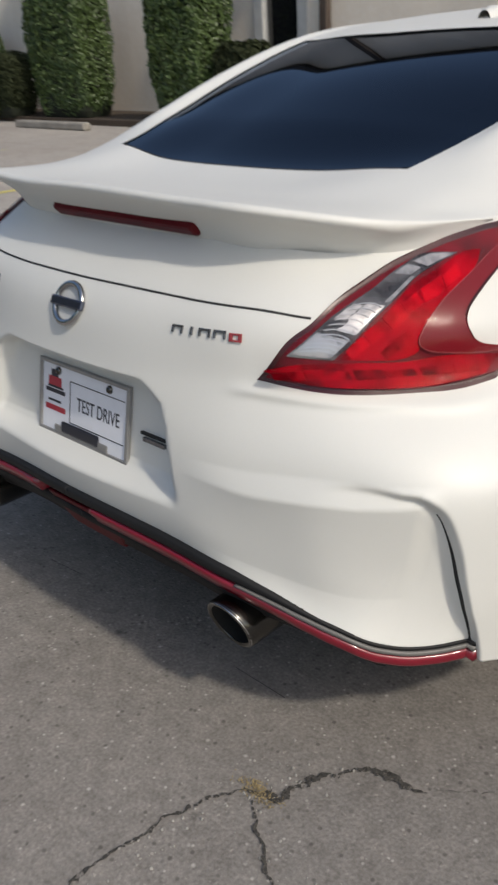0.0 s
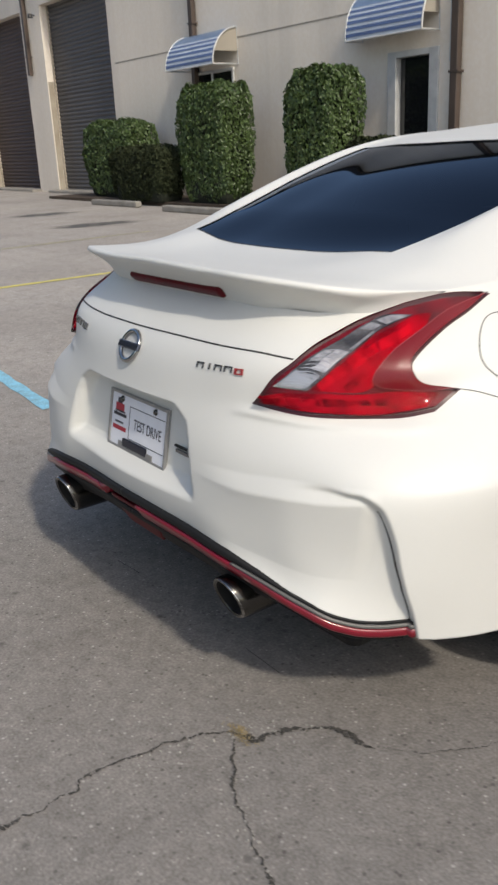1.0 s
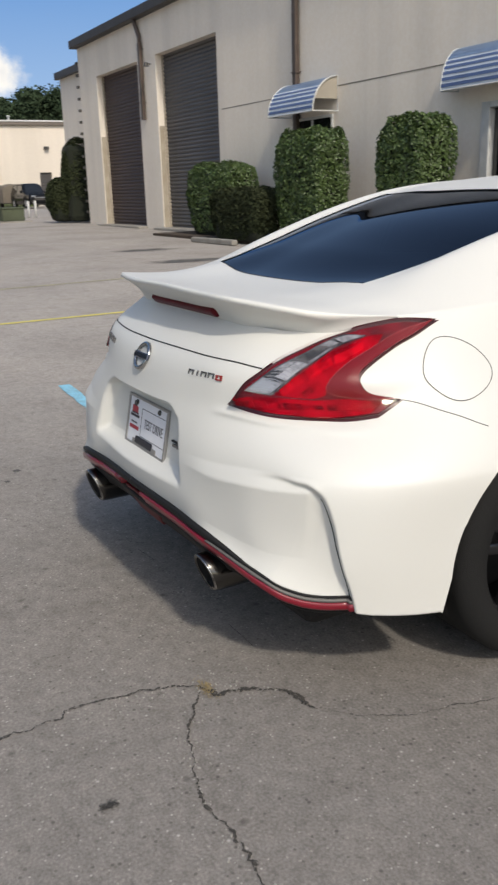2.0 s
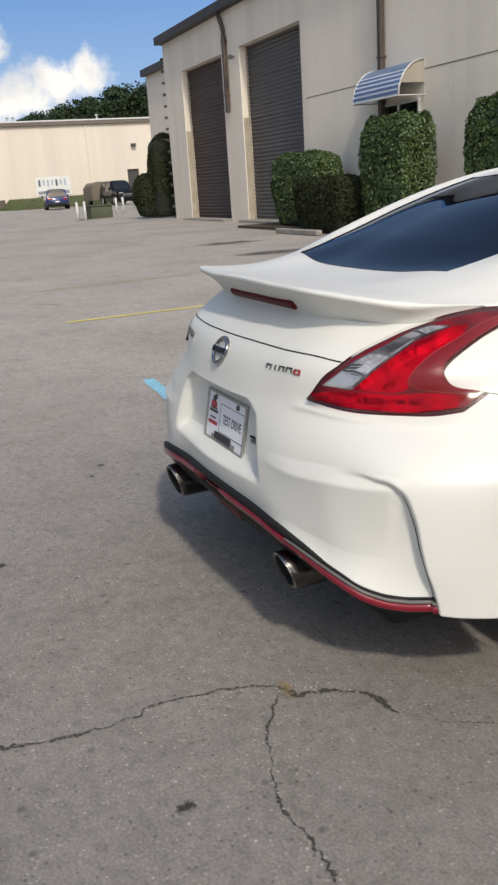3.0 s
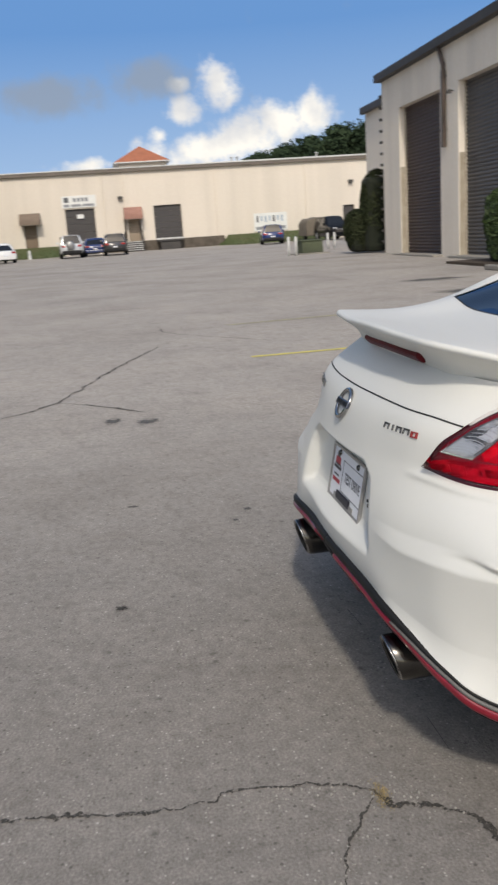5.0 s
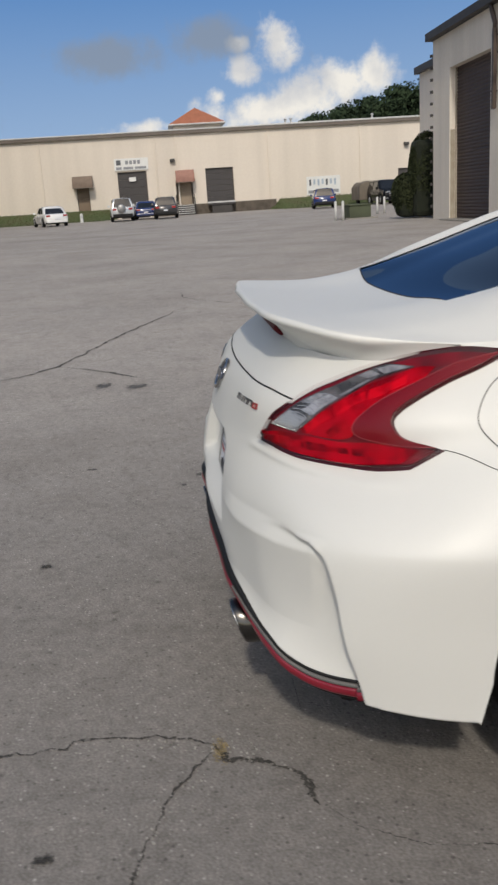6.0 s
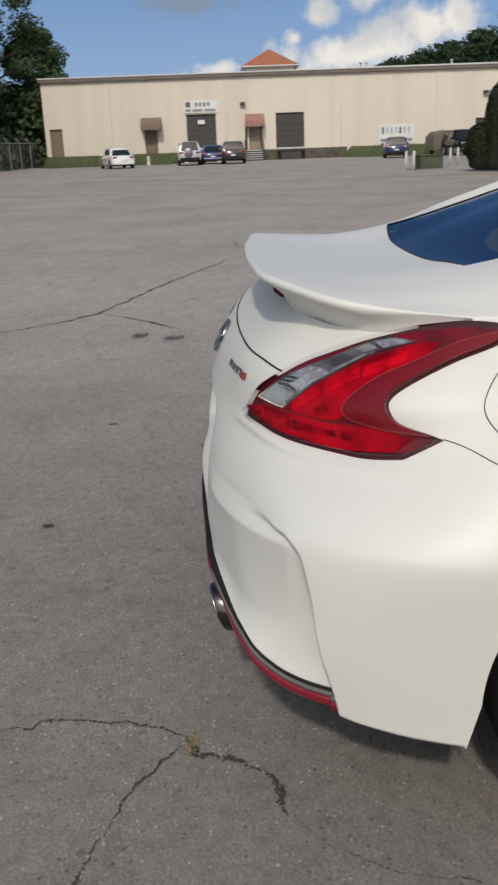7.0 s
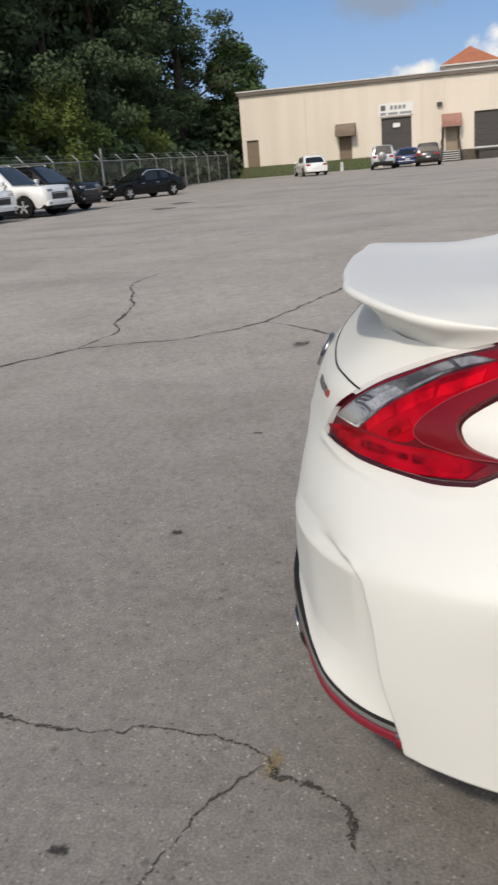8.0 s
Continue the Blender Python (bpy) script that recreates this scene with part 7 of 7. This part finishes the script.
WHITE_CAR = material("white_car_paint", (0.78, 0.78, 0.77), 0.25, coat=1.0, vary=0.08, scale=2)
BLACK_CAR = material("black_car_paint", (0.006, 0.006, 0.007), 0.2, spec=0.25, coat=0.12, vary=0.2, scale=2)
BLUE_CAR = material("dark_blue_car_paint", (0.018, 0.035, 0.13), 0.22, coat=1.0, vary=0.2, scale=2)
SILVER_CAR = material("silver_car_paint", (0.60, 0.62, 0.64), 0.3, metal=0.3, coat=1.0, vary=0.1, scale=2)
GREY_CAR = material("dark_grey_car_paint", (0.055, 0.053, 0.055), 0.25, metal=0.3, coat=1.0, vary=0.1, scale=2)


def at(x, y, turn, z=None):
    return pose(x, y, ground_z(x, y) + 0.004 if z is None else z, 0, 0, turn)


vehicle("sedan", at(-64.2, -8.55, 199), 4.7, 1.85, 1.45, "sedan", WHITE_CAR, "white sedan parked tail out by the grass bank")
vehicle("suv", at(-66.8, -3.3, 184), 4.4, 1.82, 1.72, "suv", SILVER_CAR, "silver off-roader with a spare wheel on its tailgate", detail="spare")
vehicle("sedan", at(-69.6, -1.45, 180), 4.6, 1.85, 1.42, "sedan", BLUE_CAR, "dark blue sedan parked between two cars")
vehicle("suv", at(-67.0, 0.1, 180), 4.6, 1.88, 1.62, "suv", GREY_CAR, "dark grey estate car with roof rails", detail="rails")
vehicle("hatchback", at(-66.5, 12.6, 172), 4.1, 1.80, 1.50, "suv", BLUE_CAR, "dark blue hatchback parked on the grass edge")
vehicle("suv", at(-66.3, 17.6, 4), 4.5, 1.88, 1.85, "suv", BLACK_CAR, "black off-roader facing the lot beside a covered trailer")
vehicle("suv", at(-66.0, 20.6, 8), 4.5, 1.88, 1.75, "suv", BLACK_CAR, "black estate car behind the bushes")
vehicle("sedan", at(-42.1, -14.6, -32), 4.85, 1.85, 1.46, "sedan", BLACK_CAR, "black sedan parked by the chain-link fence")
vehicle("suv", at(-32.2, -15.75, 80), 5.0, 2.0, 1.85, "suv", BLACK_CAR, "black off-roader parked nose out by the fence", detail="rails")
vehicle("suv", at(-29.4, -16.0, 80), 5.2, 2.05, 1.90, "suv", WHITE_CAR, "white off-roader parked nose out by the fence", detail="rails")
vehicle("pickup_truck", at(-26.3, -17.0, 80), 5.6, 2.0, 1.85, "suv", WHITE_CAR, "white pickup truck parked nose out by the fence")

# covered trailer, utility box and bollards
tr = thing("covered_trailer", at(-70.4, 17.2, 0), "small trailer under a tan tarpaulin", "trailer")
P = np.array([[(x, 1.15 * math.cos(t) * (1 + 0.06 * NO.noise(Vector((x, t * 2, 1)))), 0.40 + 1.45 * max(0.0, math.sin(t)) ** 0.28 * (1 + 0.08 * NO.noise(Vector((x * 1.5, t * 2, 4))))) for t in np.linspace(0, math.pi, 15)] for x in np.linspace(-1.6, 1.6, 12)])
bm = grid_bm(P)
for e in (P[0], P[-1]):
    bm.faces.new([bm.verts.new(p) for p in e])
part("tarpaulin", bm, TARP, tr, "", True)
part("trailer_bed", boxed(-1.5, 1.5, -0.9, 0.9, 0.35, 0.5, 0.02), FASCIA, tr)
for s in (1, -1):
    part("wheel", lathe([(0.0, 0.0), (0.2, 0.0), (0.33, 0.02), (0.34, -0.15)], 20, pose(0, s * 0.98, 0.34, -90 * s, 0, 0)), TYRE, tr, "", True)
ub = thing("utility_box", at(-37.4, 8.7, 8), "faded green electrical utility box on a pad", "utility box")
part("cabinet", boxed(-0.5, 0.5, -0.52, 0.52, 0.05, 0.58, 0.03), GREEN_BOX, ub)
part("lid", boxed(-0.54, 0.54, -0.56, 0.56, 0.581, 0.64, 0.02), GREEN_BOX, ub)
part("pad", boxed(-0.75, 0.75, -0.75, 0.75, -0.05, 0.045, 0.01), CONCRETE, ub)
for x, y in ((-36.3, 7.5), (-35.9, 7.75), (-42.3, 10.9), (-42.6, 11.35)):
    bo = thing("bollard", at(x, y, 0), "pale steel bollard standing in the asphalt", "bollard", "bollards")
    part("post", tube([(0, 0, -0.05), (0, 0, 0.80)], 0.06, 12), WHITE_METAL, bo, "", True)
    part("cap", lathe([(0.0, 0.85), (0.04, 0.835), (0.061, 0.80)], 12), WHITE_METAL, bo, "", True)
hyd = thing("hydrant", at(-71.6, -6.9, 0), "small white hydrant on the grass", "hydrant")
part("barrel", lathe([(0.0, 0.75), (0.09, 0.72), (0.13, 0.62), (0.13, 0.05), (0.18, 0.0)], 14), WHITE_METAL, hyd, "", True)
part("outlet", tube([(-0.2, 0, 0.5), (0.2, 0, 0.5)], 0.06, 10), WHITE_METAL, hyd, "", True)


# ---- chain-link fence and trees ----
FENCE = [(-14.0, -18.6), (-46.0, -18.1), (-77.0, -16.9)]


def fence():
    th = thing("chain_link_fence", (0, 0, 0), "grey chain-link fence with barbed wire arms", "fence")
    p = tube([(0, 0, -0.1), (0, 0, 2.15)], 0.035, 8)
    tube([(0, 0, 2.10), (0.0, -0.34, 2.44)], 0.030, 6, p)
    me = bpy.data.meshes.new("post")
    p.to_mesh(me)
    p.free()
    me.materials.append(SHADE_GALV)
    for (x0, y0), (x1, y1) in zip(FENCE, FENCE[1:]):
        n = int(math.hypot(x1 - x0, y1 - y0) / 3.0)
        for k in range(n):
            x, y = x0 + (x1 - x0) * k / n, y0 + (y1 - y0) * k / n
            o = new("post", me)
            o.parent = th
            o.location = (x, y, ground_z(x, y))
        pts = [(x0 + (x1 - x0) * k / n, y0 + (y1 - y0) * k / n) for k in range(n + 1)]
        part("top_rail", tube([(x, y, ground_z(x, y) + 2.08) for x, y in pts], 0.028, 6), SHADE_GALV, th)
        for dz, dy in ((2.26, -0.16), (2.42, -0.32)):
            part("barbed_wire", tube([(x, y + dy, ground_z(x, y) + dz) for x, y in pts], 0.006, 4), GALV, th)
        wires = bmesh.new()
        length = math.hypot(x1 - x0, y1 - y0)
        ux, uy = (x1 - x0) / length, (y1 - y0) / length
        d, h = 0.11, 2.05
        for k in range(int((length + h) / d)):
            for sgn_ in (1, -1):
                a0 = k * d if sgn_ < 0 else k * d - h
                s0, s1 = max(0, a0), min(length, a0 + h)
                if s1 <= s0:
                    continue
                z0 = (s0 - a0) if sgn_ > 0 else h - (s0 - a0)
                z1 = (s1 - a0) if sgn_ > 0 else h - (s1 - a0)
                pa = Vector((x0 + ux * s0, y0 + uy * s0, ground_z(x0 + ux * s0, y0 + uy * s0) + z0))
                pb = Vector((x0 + ux * s1, y0 + uy * s1, ground_z(x0 + ux * s1, y0 + uy * s1) + z1))
                o_ = Vector((0, 0, 0.005))
                wires.faces.new([wires.verts.new(v) for v in (pa - o_, pb - o_, pb + o_, pa + o_)])
        tagged(part("wire_mesh", wires, GALV, th, "diagonal wire mesh"), kind="stuff")


    # taller corner post
    x, y = FENCE[1]
    part("corner_post", tube([(x, y + 0.02, ground_z(x, y) - 0.1), (x, y + 0.02, ground_z(x, y) + 2.75)], 0.06, 10), SHADE_GALV, th, "stout corner post")


fence()
TREES = ((-24, -27, 15, 5.5, 1), (-31, -25, 17, 5.5, 1), (-38, -26, 19, 6.0, 1), (-46, -25, 20, 6.0, 1), (-55, -24.5, 19, 5.5, 1), (-63, -24, 20, 6.0, 1), (-80.5, -22.6, 29, 6.6, 1), (-71, -24.0, 23, 5.6, 1), (-84, -18.2, 12.0, 4.2, 0), (-17, -29, 14, 5.5, 1), (-48, -33, 23, 7, 1), (-33, -34, 21, 7, 1))
for k, (x, y, h, s, c) in enumerate(TREES):
    tree(x, y, h, s, PINE_LEAF if c else TREE_LEAF, "tall dark conifer behind the fence" if c else "broad dark green tree beside the warehouse", 40 + k, 30000 if k < 9 else 12000, 0.165 if k < 9 else 0.225, bool(c))
for k, (x, y, h, s) in enumerate(((-34, -21.4, 5.2, 2.6), (-27, -21.6, 5.5, 2.8), (-44, -21.0, 4.8, 2.6), (-52, -20.6, 4.2, 2.2), (-20, -22.5, 5.5, 2.8), (-48, -21.2, 7.0, 2.8), (-61, -20.6, 6.2, 2.6))):
    tree(x, y, h, s, LIGHT_LEAF if k in (0, 2, 5, 6) else TREE_LEAF, "small light green tree along the fence", 70 + k, 7000, 0.12)


def far_wood(name, count, xr, yr, hr, label, seed, mat, leaf=0.45, n=420):
    rnd = random.Random(seed)
    bm = bmesh.new()
    for k in range(count):
        x, y = rnd.uniform(*xr), rnd.uniform(*yr)
        f = (y - yr[0]) / (yr[1] - yr[0])
        h = (hr[0] + (hr[1] - hr[0]) * min(1, f * 1.6) ** 0.6) * rnd.uniform(0.80, 1.10)
        rad = rnd.uniform(1.2, 3.6)

        def where(r):
            o = Vector((r.gauss(0, 1), r.gauss(0, 1), r.gauss(0, 1))).normalized() * r.uniform(0.6, 1.2)
            z = h - rad * 0.9 + o.z * rad * 0.9 - (r.random() ** 2) * h * 0.6 * (o.z < 0.2)
            return Vector((x + o.x * rad, y + o.y * rad, z)), o

        leaf_cloud(bm, rnd, n, where, leaf, 0.7)
    tagged(mesh_object(name, bm, mat), label, "woods", "", "stuff")


far_wood("far_woods", 230, (-165, -135), (26, 95), (12.5, 19.6), "dark wooded hill behind the warehouse", 5, HILL_LEAF, 0.27, 760)
far_wood("far_woods", 70, (-100, -12), (-48, -36), (22, 25), "dark dense woods behind the fence", 7, PINE_LEAF, 0.42, 520)
far_wood("far_woods", 110, (-100, -12), (-38, -29), (7, 15), "dark lower woods behind the fence", 9, PINE_LEAF, 0.30, 620)
far_wood("undergrowth", 26, (-100, -80), (-23, -16.8), (3, 7), "dark bushes at the end of the warehouse", 10, PINE_LEAF, 0.26, 420)
far_wood("undergrowth", 80, (-88, -12), (-24, -20.6), (2.0, 3.6), "dark undergrowth beneath the trees behind the fence", 8, PINE_LEAF, 0.30, 360)
far_wood("far_woods", 26, (-78, -58), (-34, -25), (12, 19), "dark dense trees filling the wood behind the fence", 12, PINE_LEAF, 0.30, 620)
far_wood("far_woods", 40, (-150, -110), (-75, -30), (9, 12), "dark trees beyond the warehouse", 6, PINE_LEAF)


# ---- far backdrop of sky with its clouds ----
def cloud_material():
    m = bpy.data.materials.new("cumulus")
    m.use_nodes = True
    n, l = m.node_tree.nodes, m.node_tree.links
    n.remove(n["Principled BSDF"])
    tc = n.new("ShaderNodeTexCoord")

    def puff(cy, cz, ry, rz):
        mp = n.new("ShaderNodeMapping")
        mp.inputs["Location"].default_value = (0, -cy / ry, -cz / rz)
        mp.inputs["Scale"].default_value = (0, 1 / ry, 1 / rz)
        l.new(tc.outputs["Object"], mp.inputs["Vector"])
        ln = n.new("ShaderNodeVectorMath")
        ln.operation = "LENGTH"
        l.new(mp.outputs[0], ln.inputs[0])
        r = n.new("ShaderNodeMapRange")
        r.inputs["From Min"].default_value, r.inputs["From Max"].default_value = 1.15, 0.1
        l.new(ln.outputs["Value"], r.inputs["Value"])
        return r.outputs[0]

    def join(a, b, op="MAXIMUM"):
        x = n.new("ShaderNodeMath")
        x.operation = op
        for i, v in enumerate((a, b)):
            if isinstance(v, float):
                x.inputs[i].default_value = v
            else:
                l.new(v, x.inputs[i])
        return x.outputs[0]

    body_ = puff(*CLOUDS[0])
    for c in CLOUDS[1:]:
        body_ = join(body_, puff(*c))
    t = n.new("ShaderNodeTexNoise")
    t.inputs["Scale"].default_value, t.inputs["Detail"].default_value, t.inputs["Roughness"].default_value = 0.02, 9.0, 0.62
    l.new(tc.outputs["Object"], t.inputs["Vector"])
    d = join(body_, join(join(t.outputs["Fac"], 0.5, "SUBTRACT"), 1.9, "MULTIPLY"), "ADD")
    r = n.new("ShaderNodeMapRange")
    r.interpolation_type = "SMOOTHSTEP"
    r.inputs["From Min"].default_value, r.inputs["From Max"].default_value = 0.20, 0.95
    l.new(d, r.inputs["Value"])
    gate = n.new("ShaderNodeMapRange")
    gate.inputs["From Min"].default_value, gate.inputs["From Max"].default_value = 0.02, 0.2
    l.new(body_, gate.inputs["Value"])
    alpha = join(r.outputs[0], gate.outputs[0], "MULTIPLY")
    t2 = n.new("ShaderNodeTexNoise")
    t2.inputs["Scale"].default_value, t2.inputs["Detail"].default_value = 0.012, 5.0
    l.new(tc.outputs["Object"], t2.inputs["Vector"])
    ramp = n.new("ShaderNodeValToRGB")
    ramp.color_ramp.elements[0].position, ramp.color_ramp.elements[0].color = 0.36, (0.72, 0.74, 0.80, 1)
    ramp.color_ramp.elements[1].position, ramp.color_ramp.elements[1].color = 0.56, (1.0, 0.98, 0.96, 1)
    l.new(t2.outputs["Fac"], ramp.inputs[0])
    sep = n.new("ShaderNodeSeparateXYZ")
    l.new(tc.outputs["Object"], sep.inputs[0])
    rise = n.new("ShaderNodeMapRange")
    rise.inputs["From Min"].default_value, rise.inputs["From Max"].default_value = 60, 330
    l.new(sep.outputs["Z"], rise.inputs["Value"])
    blue = n.new("ShaderNodeValToRGB")
    blue.color_ramp.elements[0].color, blue.color_ramp.elements[1].color = (0.37, 0.54, 0.82, 1), (0.135, 0.305, 0.66, 1)
    l.new(rise.outputs[0], blue.inputs[0])
    both = n.new("ShaderNodeMix")
    both.data_type = "RGBA"
    l.new(alpha, both.inputs["Factor"])
    l.new(blue.outputs[0], both.inputs["A"])
    l.new(ramp.outputs[0], both.inputs["B"])
    # two thin grey clouds higher up
    grey = join(puff(104, 256, 85, 40), puff(-61, 236, 105, 44))
    grey = join(join(grey, join(join(t.outputs["Fac"], 0.5, "SUBTRACT"), 1.2, "MULTIPLY"), "ADD"), 0.75, "MULTIPLY")
    r3 = n.new("ShaderNodeMapRange")
    r3.interpolation_type = "SMOOTHSTEP"
    r3.inputs["From Min"].default_value, r3.inputs["From Max"].default_value, r3.inputs["To Max"].default_value = 0.08, 0.60, 0.8
    l.new(grey, r3.inputs["Value"])
    dim = n.new("ShaderNodeMix")
    dim.data_type = "RGBA"
    l.new(r3.outputs[0], dim.inputs["Factor"])
    l.new(both.outputs["Result"], dim.inputs["A"])
    dim.inputs["B"].default_value = (0.28, 0.34, 0.45, 1)
    em = n.new("ShaderNodeEmission")
    em.inputs["Strength"].default_value = 0.92
    l.new(dim.outputs["Result"], em.inputs[0])
    l.new(em.outputs[0], n["Material Output"].inputs[0])
    return m


CLOUDS = ((211, 243, 42, 60), (150, 201, 40, 34), (170, 138, 125, 46), (252, 155, 90, 54), (316, 178, 66, 52), (360, 192, 52, 44), (146, 247, 26, 18), (108, 166, 26, 20),
          (-20, 126, 70, 17))
P = np.array([[(-1500 * math.cos(t), 1500 * math.sin(t), z) for z in (-5, 160, 300, 480)] for t in np.linspace(-0.75, 1.0, 30)])
bm = grid_bm(P)
tagged(mesh_object("sky_backdrop", bm, cloud_material()), "white summer clouds in a blue sky", "clouds", "", "structure")
